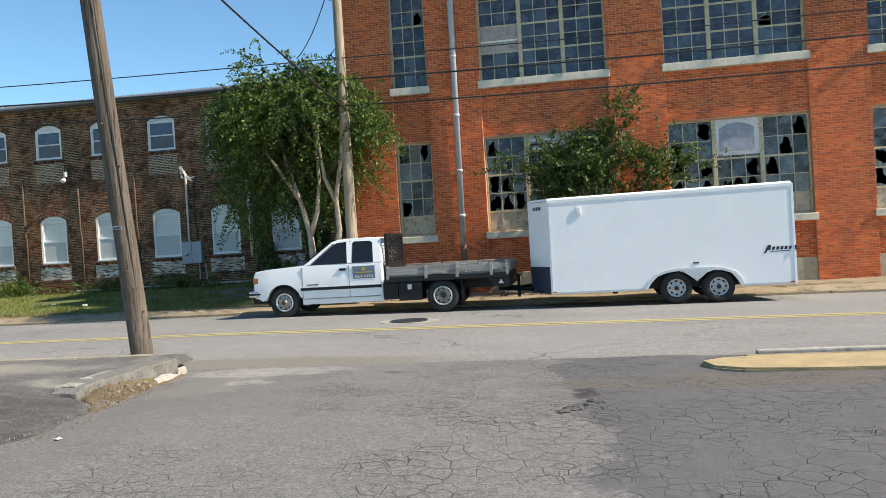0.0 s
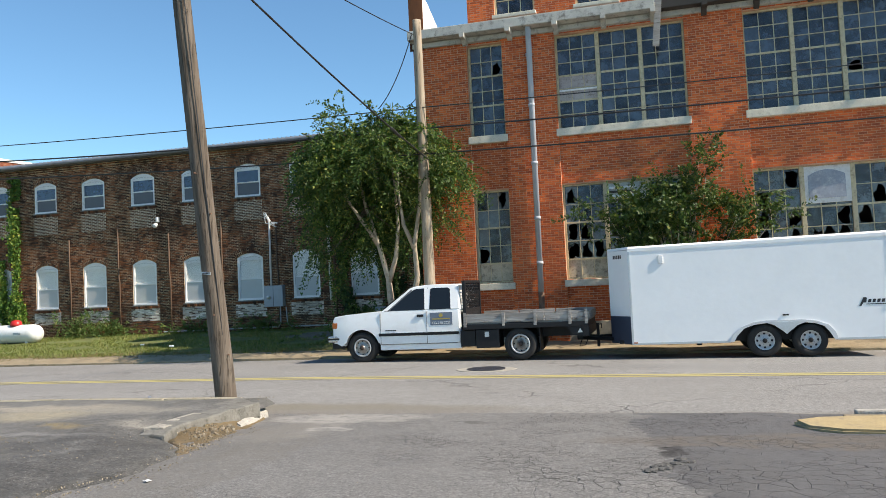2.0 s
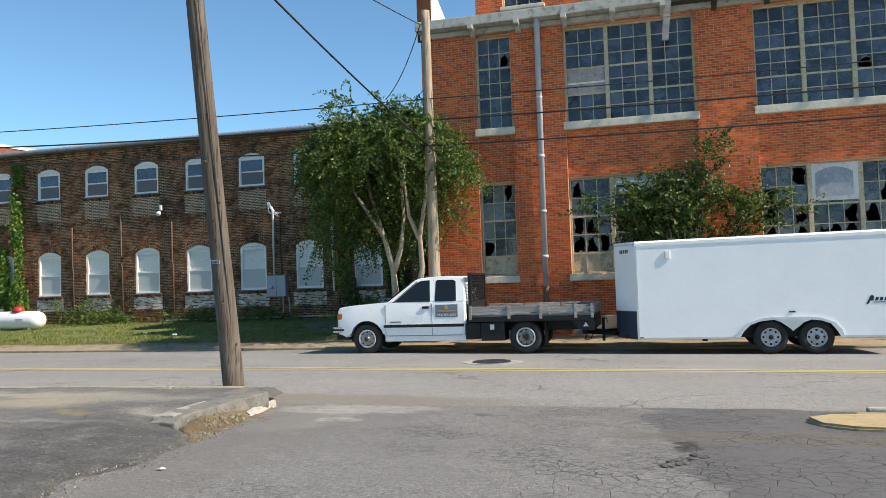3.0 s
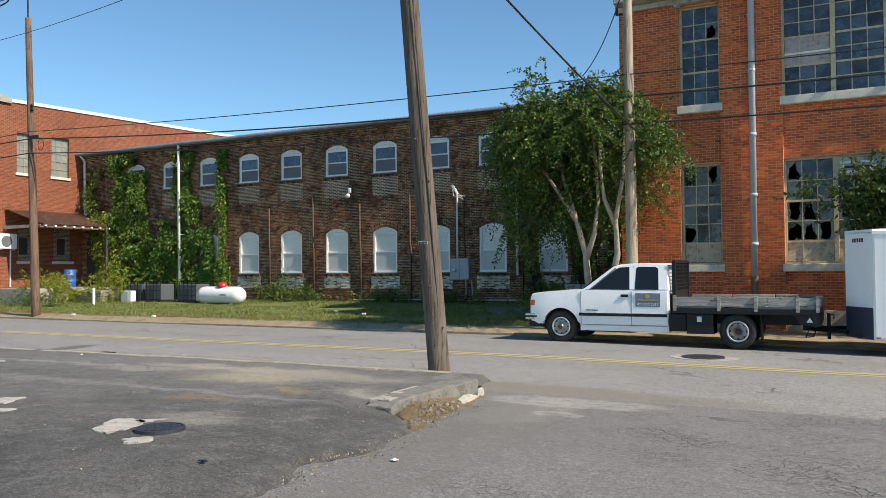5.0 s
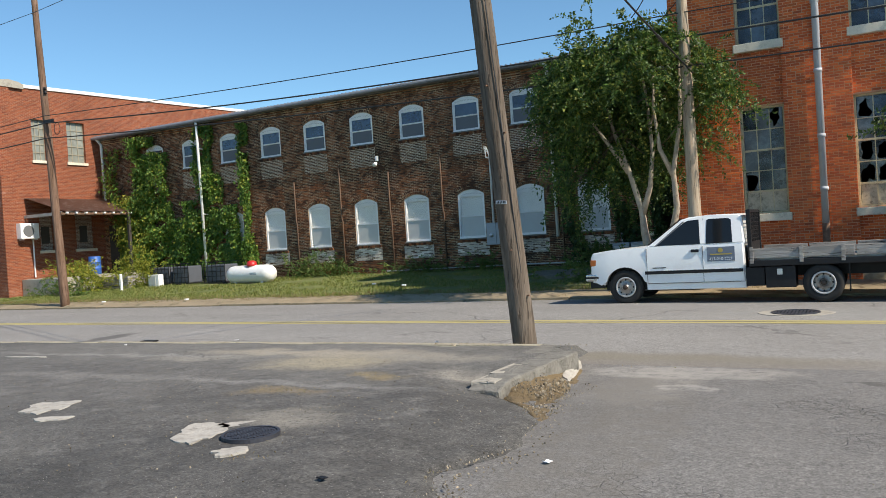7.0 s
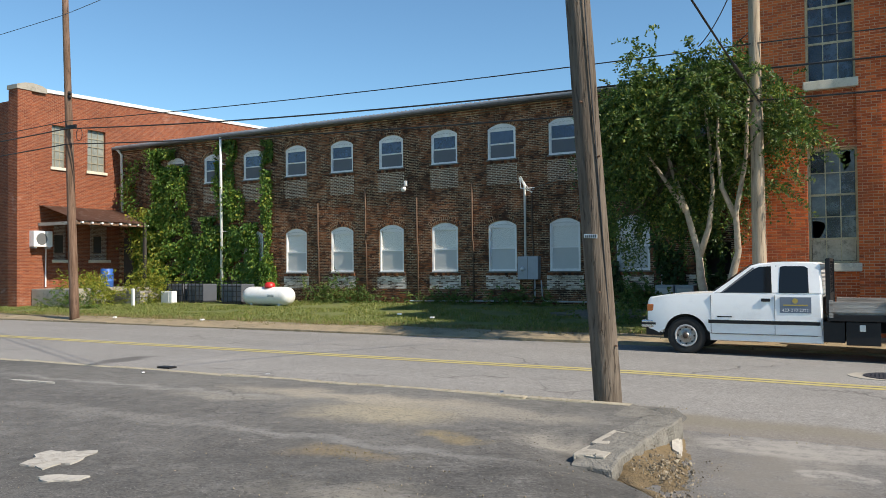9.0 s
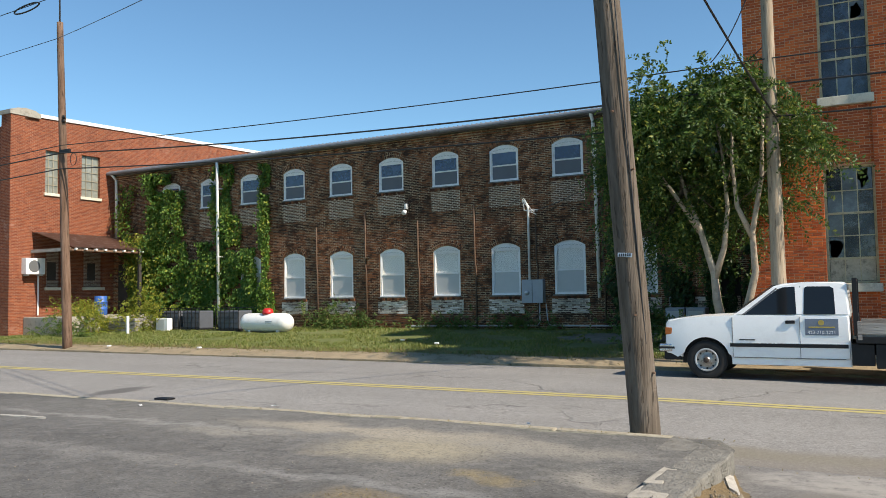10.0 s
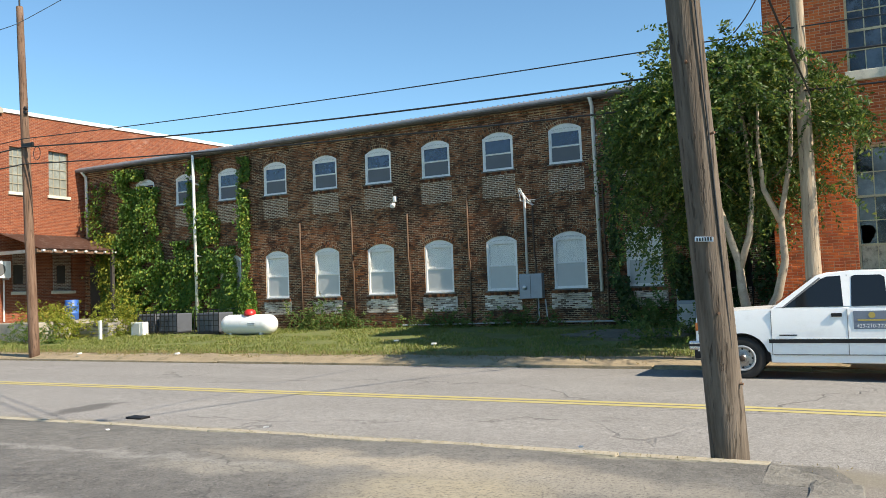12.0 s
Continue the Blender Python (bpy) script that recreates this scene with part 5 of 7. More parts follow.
rng = np.random.RandomState(3)
M_twig = plain("brown_twigs", (0.13, 0.1, 0.07), 0.85, var=0.3)
tree = thing("tree", (-7.05, 23.6, 0.05), "leafy multi-stemmed tree with smooth tan trunks beside the pole", "tree")
stems = [[(-7.1, 23.6, -0.1), (-7.15, 23.6, 0.7), (-7.3, 23.62, 1.5), (-7.34, 23.62, 2.1), (-7.65, 23.7, 3.2), (-8.0, 23.8, 4.2), (-8.3, 23.8, 5.6)],
         [(-7.02, 23.58, -0.1), (-6.95, 23.55, 0.7), (-6.6, 23.5, 1.4), (-6.42, 23.45, 2.1), (-6.45, 23.4, 3.0), (-6.2, 23.3, 4.2), (-6.1, 23.2, 5.8)],
         [(-7.32, 23.62, 2.0), (-7.1, 23.65, 2.7), (-7.0, 23.7, 3.6), (-7.1, 23.8, 5.0), (-7.3, 23.8, 6.4)],
         [(-6.45, 23.4, 2.9), (-6.75, 23.4, 3.6), (-6.8, 23.2, 4.6), (-6.7, 23.0, 6.2)],
         [(-7.65, 23.7, 3.1), (-8.1, 23.5, 3.9), (-8.6, 23.4, 4.7), (-8.9, 23.4, 5.2)]]
for s, r0 in zip(stems, (0.13, 0.125, 0.08, 0.07, 0.065)):
    bm = bmesh.new()
    add_tube(bm, s, [r0 * (1 - 0.75 * i / (len(s) - 1)) for i in range(len(s))], 12)
    part("trunk", move(bm, tree), M_bark, tree, "smooth tan peeling bark" if r0 > 0.1 else "", True)
ends = []
centre = np.array((-7.6, 23.5, 4.9))
while len(ends) < 290:
    u = rng.normal(size=3)
    u /= np.linalg.norm(u)
    r = rng.uniform(0.5, 1.0) ** 0.6
    p = np.array((-7.35, 23.4, 5.15)) + u * r * np.array((2.2, 1.7, 1.42))
    lobe = noise.noise((p[0] * 0.9, p[1] * 0.9, p[2] * 0.9))
    if lobe < -0.2 or (p[0] > -6.4 and p[2] < 4.75) or (abs(p[0] + 7.1) < 1.3 and p[2] < 5.0 and p[1] < 23.9):
        continue
    ends.append(p)
for p in ((-9.1, 23.4, 3.2), (-9.2, 23.5, 2.7), (-8.9, 23.2, 3.8), (-9.4, 23.5, 3.9), (-8.7, 23.6, 2.9), (-9.0, 23.8, 2.4), (-9.2, 23.4, 4.4), (-9.5, 23.3, 5.2), (-9.6, 23.4, 4.7), (-9.4, 23.6, 3.4), (-9.3, 24.0, 3.0), (-9.0, 24.2, 2.6), (-8.6, 24.2, 3.3), (-9.5, 23.8, 2.9), (-8.4, 23.9, 3.7), (-9.3, 23.0, 3.6), (-8.4, 22.4, 6.6), (-8.1, 22.3, 6.8), (-7.0, 22.4, 6.6), (-4.9, 22.6, 4.7), (-4.75, 22.6, 4.5), (-5.5, 23.0, 3.6)):
    ends.append(np.array(p))
for _ in range(70):                              # shaded inner sprays
    ends.append(np.array((-7.6, 23.9, 4.9)) + rng.normal(size=3) * np.array((0.9, 0.5, 0.6)))
for _ in range(75):                              # low sprays behind the stems
    ends.append(np.array((-7.75, 24.1, 3.85)) + rng.normal(size=3) * np.array((0.8, 0.2, 0.45)))
P, D, L, lines = sprays(ends, rng, 8, 0.72, 24, 0.098, 0.6, centre)
leaf_cloud("crown", P, D, L, 0.25, M_leaf_tree, tree, 4)["label"] = "dense mid-green crown with drooping sprays"
tops = [np.array(s[-1]) for s in stems] + [np.array(s[-2]) for s in stems]
for k, e in enumerate(ends):
    if k % 3 == 0:
        t = min(tops, key=lambda q: np.linalg.norm(q - e))
        m = (t + e) / 2 + rng.normal(size=3) * 0.12
        bm = bmesh.new()
        add_tube(bm, [t, m, e], [0.02, 0.012, 0.005], 5)
        part("branch", move(bm, tree), M_twig, tree)

bush = thing("bush", (0.7, 23.9, 0.05), "tall leafy wild bush growing against the factory wall", "bush")
ends = []
while len(ends) < 95:
    u = rng.normal(size=3)
    u /= np.linalg.norm(u)
    p = np.array((0.75, 23.95, 3.05)) + u * rng.uniform(0.2, 1.0) ** 0.5 * np.array((1.7, 0.65, 1.15))
    if noise.noise((p[0] * 1.1 + 9, p[1], p[2] * 1.1)) > -0.2:
        ends.append(p)
for p in ((1.35, 23.9, 4.3), (1.5, 23.9, 4.6), (1.45, 23.9, 4.9), (1.3, 23.9, 4.75), (-1.6, 23.8, 3.55), (-1.2, 23.8, 3.7), (2.9, 23.8, 3.4), (3.1, 23.8, 3.2), (2.5, 23.8, 3.7)):
    ends.append(np.array(p))
P, D, L, lines = sprays(ends, rng, 7, 0.75, 20, 0.115, 0.25, np.array((0.75, 23.95, 2.2)))
leaf_cloud("foliage", P, D, L, 0.3, M_leaf_bush, bush, 5)
bm = bmesh.new()
for k, e in enumerate(ends[::2]):
    add_tube(bm, [(0.6 + 0.25 * math.sin(k), 23.95, 0.0), (0.65 + 0.4 * (e[0] - 0.65), 23.95, 1.4), e], [0.03, 0.02, 0.006], 5)
part("stem", move(bm, bush), M_bark, bush)


def vine(label, cols, n, seed, thick=0.22, leaf=0.15, material=M_leaf_vine):
    """Creeper leaves over stretches of a wall: (x, halfwidth, z0, z1, density)."""
    r = np.random.RandomState(seed)
    P, D, L = [], [], []
    tot = sum(c[1] * (c[3] - c[2]) * c[4] for c in cols)
    for x, hw, z0, z1, dens in cols:
        m = int(n * hw * (z1 - z0) * dens / tot)
        for _ in range(m):
            z = r.uniform(z0, z1)
            w = hw * (0.75 + 0.5 * noise.noise((x, z * 0.9, seed)))
            xx = x + r.uniform(-1, 1) * w + 0.35 * noise.noise((z * 0.6, x, 3))
            if noise.noise((xx * 1.6, z * 1.6, seed + 2)) < -0.3:
                continue
            bulge = thick * (0.5 + noise.noise((xx * 0.8, z * 0.8, 11))) + 0.05
            P.append((xx, MY - 0.03 - abs(r.normal()) * bulge, z))
            D.append((r.normal() * 0.6, -0.35 + r.normal() * 0.3, -0.9 + r.normal() * 0.4))
            L.append(leaf * r.uniform(0.7, 1.3))
    o = leaf_cloud("vine", P, D, L, 0.42, material, None, seed, flat=(0, -1, 0.35))
    return tagged(o, label, "vine", "", "stuff")


vine("dense green creeper climbing the brown brick wall", ((-34.9, 1.1, 0.4, 7.9, 1.3), (-36.2, 1.1, 0.4, 4.6, 1.3), (-33.6, 0.7, 0.4, 7.0, 1.0), (-37.3, 0.6, 3.8, 7.5, 0.5), (-32.6, 0.9, 0.4, 3.6, 0.9)), 19000, 21, 0.32, 0.125)
# vine leaves darkened: the shade behind the tree is put into their colour
M_leaf_shade = leaf_mat("shaded_creeper_leaves", (0.018, 0.045, 0.009), (0.05, 0.09, 0.018), (0.1, 0.12, 0.03))
# lit copy of the vine leaves: side sun is put in as yellow
M_leaf_gold = leaf_mat("sunlit_yellow_leaves", (0.12, 0.17, 0.02), (0.26, 0.27, 0.035), (0.42, 0.36, 0.05))
vine("sunlit yellow-green creeper spilling over the corner of the dock roof", ((-36.3, 0.8, 0.5, 5.0, 1.2), (-35.3, 0.9, 0.5, 3.8, 0.8)), 4200, 25, 0.6, 0.125, M_leaf_gold)
vine("green creeper round the white downspout", ((-30.8, 0.75, 0.4, 8.0, 1.0), (-31.6, 0.7, 0.4, 4.4, 1.0), (-29.6, 0.8, 0.4, 3.6, 1.0), (-30.0, 0.5, 3.0, 5.6, 0.6)), 12000, 22, 0.18, 0.12)
vine("narrow strip of green creeper on the brick wall", ((-28.15, 0.38, 0.4, 7.8, 1.3), (-28.2, 0.7, 0.4, 2.6, 1.0), (-29.1, 0.55, 1.0, 4.0, 1.0)), 6800, 23, 0.2, 0.115)
vine("shaded green creeper beside the tree on the wall", ((-12.1, 0.25, 1.0, 7.4, 1.0), (-11.9, 0.4, 0.4, 2.0, 0.8), (-9.9, 0.6, 0.4, 7.2, 1.0), (-8.6, 0.9, 0.4, 6.5, 1.0), (-7.2, 0.7, 0.4, 6.0, 0.8)), 9500, 24, 0.2, 0.13, M_leaf_shade)


M_straw = leaf_mat("straw_tufts", (0.2, 0.15, 0.065), (0.28, 0.22, 0.1), (0.13, 0.15, 0.05))


def weed_clump(at, size, n, seed, label="straggly green weeds at the foot of the wall", leaf=0.075):
    r = np.random.RandomState(seed)
    c = np.array(at)
    ends = [c + np.array((r.normal() * size[0] * 0.5, r.normal() * size[1] * 0.5, abs(r.normal()) * size[2] * 0.55)) for _ in range(n)]
    P, D, L, _ = sprays(ends, r, 6, 0.35, 11, leaf, 0.3, c - np.array((0, 0, 0.4)))
    P = [p if p[2] > at[2] else (p[0], p[1], at[2] + 0.02) for p in P]
    # the dock weeds share the leaf colour with sunlight painted in
    tagged(leaf_cloud("weeds", P, D, L, 0.4, M_leaf_gold if "yellowing" in label else M_leaf_weed, None, seed), label, "weeds", "weeds", "stuff")


weed_clump((-24.2, 31.3, 0.35), (1.1, 0.4, 0.8), 40, 31)
weed_clump((-22.6, 31.5, 0.35), (1.0, 0.3, 0.4), 24, 32)
weed_clump((-18.5, 31.6, 0.36), (1.6, 0.25, 0.3), 26, 33)
weed_clump((-15.5, 31.6, 0.36), (1.6, 0.25, 0.35), 26, 34)
weed_clump((-33.2, 29.3, 0.3), (1.2, 0.8, 1.2), 70, 35, "tall yellowing weeds overgrowing the dock")
weed_clump((-34.6, 28.0, 0.3), (0.7, 0.8, 0.8), 36, 36, "tall yellowing weeds overgrowing the dock")
weed_clump((-36.5, 28.6, 0.98), (1.2, 0.9, 0.5), 40, 37, "yellowing weeds growing on the dock")
weed_clump((-35.0, 26.6, 0.12), (1.6, 0.25, 0.5), 36, 38, "dry weeds along the dock wall")
weed_clump((-8.8, 27.5, 0.2), (2.2, 2.2, 0.4), 60, 39, "low dark weeds under the tree")
weed_clump((-11.0, 31.3, 0.35), (1.2, 0.4, 0.9), 40, 40)
rw = np.random.RandomState(12)
P, D, L = [], [], []
for cx, cy, sx, sy, n in ((-11, 12.7, 3.2, 0.05, 420), (-7.0, 12.68, 0.6, 0.05, 110), (-5.45, 12.55, 0.1, 0.12, 12), (-7.25, 9.2, 0.25, 0.12, 130), (-6.85, 10.2, 0.25, 0.08, 50), (-4.55, 7.4, 0.1, 0.3, 20), (-5.9, 7.2, 0.1, 0.06, 30)):
    for _ in range(n):
        x, y = cx + rw.normal() * sx, min(cy + rw.normal() * sy, 12.75)
        P.append((x, y, (lot_z(x, y) if x < lot_edge(y) else drive_z(x, y)) + (0.01 if y > 12.6 else 0.0)))
        D.append((rw.normal(), rw.normal(), abs(rw.normal()) + 0.4))
        L.append(rw.uniform(0.012, 0.032))
tagged(leaf_cloud("dry_grass", P, D, L, 0.12, M_straw, None, 12), "thin dry grass in cracks and along the lot edge", "grass", "", "stuff")

# dead grass along the far kerb, greener towards the lawn
P, D, L = [], [], []
for _ in range(9000):
    x, y = rw.uniform(-42, -4), 22.62 + 1.7 * rw.uniform() ** 0.7
    if noise.noise((x * 0.9, y * 2.0, 4)) < -0.05 and y < 23.6:
        continue
    P.append((x, y, verge_z(x, y) + (0.0 if y > 22.8 else -0.05)))
    D.append((rw.normal(), rw.normal(), abs(rw.normal()) + 0.5))
    L.append(rw.uniform(0.05, 0.13))
tagged(leaf_cloud("dead_grass", P, D, L, 0.1, M_straw, None, 14), "dry straw-coloured grass along the road kerb", "grass", "", "stuff")

# lawn
r2 = np.random.RandomState(8)
V, F = [], []
for _ in range(30000):
    x, y = r2.uniform(-46, -7), 22.9 + 9.0 * r2.uniform() ** 1.05
    if y < 23.7 + 0.5 * noise.noise((x * 0.6, 1, 2)) and r2.uniform() < 0.9:
        continue
    if x > WX - 0.1 and x < -35.1 and y > 26.4:
        continue
    bald = noise.noise((x * 0.5, y * 0.7, 2))
    if bald < -0.25 or (x < -38 and y > 26):
        continue
    z = verge_z(x, y)
    h = r2.uniform(0.03, 0.085) * (1.2 + bald)
    for k in range(3):
        a = r2.uniform(0, 6.28)
        dx, dy = math.cos(a), math.sin(a)
        px, py = x + r2.normal() * 0.05, y + r2.normal() * 0.05
        n = len(V)
        V += [(px - dy * 0.011, py + dx * 0.011, z), (px + dy * 0.011, py - dx * 0.011, z), (px + dx * h * 0.6, py + dy * h * 0.6, z + h)]
        F.append((n, n + 1, n + 2))
tagged(raw("grass", V, F, M_grass), "short green and straw-coloured grass on the verge", "grass", "", "stuff")


# ---- vehicles ----
def wheel(parent, x, y, z, r, w, style, face=-1):
    """Tyre with a dished steel wheel, its outer face towards -y."""
    m = Matrix.Translation((x, y, z))
    bm = bmesh.new()
    rim = r * 0.57
    add_revolve(bm, [(rim, 0.02), (rim + 0.02, 0.0), (r * 0.86, -0.012), (r * 0.96, 0.015), (r, 0.045), (r, w - 0.045), (r * 0.96, w - 0.015), (r * 0.86, w), (rim, w - 0.02), (rim, 0.02)], 40, m)
    tyre = part("tyre", move(bm, parent), M_tyre, parent, smooth=True)
    bm = bmesh.new()
    deep = {"front": 0.02, "dual": 0.11, "spoke": 0.045}[style]
    add_revolve(bm, [(rim + 0.004, 0.0), (rim - 0.012, 0.004), (rim - 0.03, deep), (rim * 0.72, deep + 0.015), (rim * 0.5, deep - 0.01), (rim * 0.3, deep - 0.015), (rim * 0.28, deep - 0.05), (rim * 0.12, deep - 0.06), (0, deep - 0.06)], 36, m)
    rimo = part("rim", move(bm, parent), M_wheel if style == "spoke" else M_rim, parent, smooth=True)
    n = 8
    for i in range(n):
        a = 2 * math.pi * i / n
        cx, cz = x + math.cos(a) * rim * 0.76, z + math.sin(a) * rim * 0.76
        bm = bmesh.new()
        hr = rim * (0.13 if style == "spoke" else 0.085)
        add_revolve(bm, [(0, -0.004), (hr, -0.004), (hr, 0.012), (0, 0.012)], 10, Matrix.Translation((cx, y + deep + 0.002, cz)))
        part("hand_hole", move(bm, parent), M_black, rimo)
    bm = bmesh.new()
    add_revolve(bm, [(0, deep - 0.085), (rim * 0.2, deep - 0.083), (rim * 0.25, deep - 0.07), (rim * 0.25, deep - 0.02), (0, deep - 0.02)], 20, m)
    part("hub", move(bm, parent), M_black if style == "spoke" else M_hub, rimo, smooth=True)
    if style != "spoke":
        bm = bmesh.new()
        add_revolve(bm, [(rim + 0.012, 0.004), (rim + 0.006, -0.012), (rim - 0.02, -0.01), (rim - 0.026, 0.004), (rim + 0.012, 0.004)], 36, m)
        part("rim_lip", move(bm, parent), M_wheel, rimo, smooth=True)
    nl = 8 if style != "spoke" else 5
    for i in range(nl):
        a = 2 * math.pi * (i + 0.5) / nl
        bm = bmesh.new()
        add_tube(bm, [(x + math.cos(a) * rim * 0.4, y + deep, z + math.sin(a) * rim * 0.4), (x + math.cos(a) * rim * 0.4, y + deep - 0.035, z + math.sin(a) * rim * 0.4)], 0.011, 6)
        part("lug_nut", move(bm, parent), M_rim if style != "spoke" else M_chrome, rimo)
    return tyre


def arc(cx, cz, r, a0, a1, n):
    return [(cx + r * math.cos(radians(a0 + (a1 - a0) * i / n)), cz + r * math.sin(radians(a0 + (a1 - a0) * i / n))) for i in range(n + 1)]


truck = thing("flatbed_truck", (-5, 21.5, 0), "white extended-cab pickup with a black flatbed parked at the kerb", "truck")
Y0, Y1 = 20.5, 22.44
WFX, WRX, WZ = -7.02, -3.07, 0.375
low = [(-7.78, 0.5), (-7.8, 0.62), (-7.79, 1.06), (-7.74, 1.15), (-7.4, 1.195), (-6.9, 1.222), (-6.5, 1.235), (-6.2, 1.24), (-4.52, 1.24), (-4.5, 0.42), (-6.53, 0.42)] + arc(WFX, WZ, 0.47, 6, 174, 16) + [(-7.55, 0.45)]
bm = bmesh.new()
a, b, _ = add_prism(bm, low, Y0, Y1)
es = [e for e in bm.edges if (e.verts[0].co.y == e.verts[1].co.y)]
bmesh.ops.bevel(bm, geom=es, offset=0.03, segments=3, affect="EDGES")
for z in (0.52, 0.64, 0.76, 0.88, 1.0, 1.08, 1.14, 1.19):
    bmesh.ops.bisect_plane(bm, geom=bm.verts[:] + bm.edges[:] + bm.faces[:], plane_co=(0, 0, z), plane_no=(0, 0, 1))
for x in (-7.7, -7.6, -7.5, -7.4, -7.3, -6.9, -6.52, -6.0, -5.34, -4.8):
    bmesh.ops.bisect_plane(bm, geom=bm.verts[:] + bm.edges[:] + bm.faces[:], plane_co=(x, 0, 0), plane_no=(1, 0, 0))
for v in bm.verts:                               # rounded sides and nose
    tz = (v.co.z - 0.75) / 0.5
    s = 0.035 * tz * tz + (0.035 * max(0, (-7.3 - v.co.x) / 0.5) ** 2)
    v.co.y += s if v.co.y < 21.5 else -s
body = part("body", move(bm, truck), M_car_white, truck, "white painted cab and fenders", True)
body.data.set_sharp_from_angle(angle=radians(32))
bm = bmesh.new()
gh = [(-6.52, 1.225), (-5.78, 1.78), (-5.62, 1.825), (-5.2, 1.85), (-4.62, 1.84), (-4.55, 1.8), (-4.5, 1.225)]
a, b, _ = add_prism(bm, gh, Y0 + 0.035, Y1 - 0.035)
es = [e for e in bm.edges if (e.verts[0].co.y == e.verts[1].co.y)]
bmesh.ops.bevel(bm, geom=es, offset=0.03, segments=3, affect="EDGES")
for v in bm.verts:
    s = 0.13 * max(0, v.co.z - 1.22) / 0.6
    v.co.y += s if v.co.y < 21.5 else -s
part("cab_top", move(bm, truck), M_car_white, truck)


def side_y(z):
    return Y0 + 0.035 + 0.13 * max(0, z - 1.22) / 0.6


def side_panel(name, pts, material, lift, label="", parent=None, thick=0.012):
    """A flat piece lying on the sloping cab side."""
    bm = bmesh.new()
    va = [bm.verts.new((x, side_y(z) - lift, z)) for x, z in pts]
    vb = [bm.verts.new((x, side_y(z) - lift + thick, z)) for x, z in pts]
    bm.faces.new(va)
    bm.faces.new(vb[::-1])
    for i in range(len(pts)):
        bm.faces.new((va[i], vb[i], vb[(i + 1) % len(pts)], va[(i + 1) % len(pts)]))
    return part(name, move(bm, parent or truck), material, parent or truck, label)


side_panel("window", [(-6.3, 1.25), (-5.72, 1.715), (-5.62, 1.755), (-5.41, 1.765), (-5.39, 1.25)], M_car_glass, 0.006, "tinted side window")
side_panel("rear_window", [(-5.27, 1.25), (-5.25, 1.74), (-5.2, 1.765), (-4.82, 1.76), (-4.76, 1.72), (-4.74, 1.25)], M_car_glass, 0.006, "tinted side window")
for pts in ([(-6.36, 1.235), (-6.3, 1.235), (-5.71, 1.73), (-5.74, 1.745)], [(-5.345, 0.5), (-5.335, 0.5), (-5.315, 1.78), (-5.325, 1.78)]):
    side_panel("door_seam", pts, M_grey_trim, 0.004)
for x in (-6.52, -5.34):
    box("door_seam", x - 0.004, x + 0.004, Y0 - 0.003, Y0 + 0.05, 0.44, 1.2, M_grey_trim, truck)
box("door_seam", -6.5, -4.6, Y0 - 0.002, Y0 + 0.05, 0.436, 0.444, M_grey_trim, truck)
box("side_moulding", -6.57, -4.55, Y0 - 0.014, Y0 + 0.02, 0.64, 0.705, M_black, truck, 0.006, "dark rubbing strip")
box("side_moulding", -6.57, -4.55, Y0 - 0.017, Y0 + 0.01, 0.707, 0.716, M_chrome, truck)
box("door_handle", -5.58, -5.42, Y0 - 0.016, Y0 + 0.03, 1.08, 1.14, M_black, truck, 0.008)
box("badge", -6.4, -6.12, Y0 - 0.008, Y0 + 0.03, 0.765, 0.785, M_black, truck)
box("rocker", -6.55, -4.5, Y0 + 0.03, Y0 + 0.15, 0.3, 0.44, M_car_white, truck, 0.02, "white running board")
sgn = box("door_sign", -5.25, -4.7, Y0 - 0.004, Y0 + 0.02, 0.87, 1.17, M_sign, truck, 0.0, "slate blue vinyl door sign with white number")
bm = bmesh.new()
add_revolve(bm, [(0, -0.003), (0.05, -0.003), (0.05, 0.003), (0, 0.003)], 18, Matrix.Translation((-4.98, Y0 - 0.006, 1.1)))
part("emblem", move(bm, truck), M_gold, sgn)
box("text_bar", -5.19, -4.76, Y0 - 0.009, Y0, 1.005, 1.03, M_gold, sgn)
cu = bpy.data.curves.new("number", "FONT")
cu.body, cu.size, cu.align_x, cu.extrude = "423-210-2221", 0.083, "CENTER", 0.002
tmp = new("tmp_text", cu)
dg = bpy.context.evaluated_depsgraph_get()
tm = bpy.data.meshes.new_from_object(tmp.evaluated_get(dg))
bpy.data.objects.remove(tmp)
tm.transform(Matrix.Translation(Vector((-4.975, Y0 - 0.007, 0.895)) - Vector(truck.location)) @ Matrix.Rotation(radians(90), 4, "X"))
tm.materials.clear()
obj("number", tm, M_letter, sgn)
box("bumper", -7.92, -7.66, Y0 + 0.015, Y1 - 0.015, 0.52, 0.68, M_chrome, truck, 0.03, "dented chrome bumper")
box("bumper_strip", -7.93, -7.62, Y0 + 0.008, Y1 - 0.008, 0.58, 0.625, M_black, truck, 0.01, "black rubber bumper strip")
box("air_dam", -7.84, -7.5, Y0 + 0.08, Y1 - 0.08, 0.36, 0.52, M_black, truck, 0.02, "black plastic air dam")
box("turn_signal", -7.8, -7.66, Y0 + 0.022, Y0 + 0.12, 0.86, 1.0, M_amber, truck, 0.015)
box("headlight", -7.8, -7.7, Y0 + 0.1, Y0 + 0.42, 0.84, 1.02, M_alu, truck, 0.015)
box("headlight", -7.8, -7.7, Y1 - 0.42, Y1 - 0.1, 0.84, 1.02, M_alu, truck, 0.015)
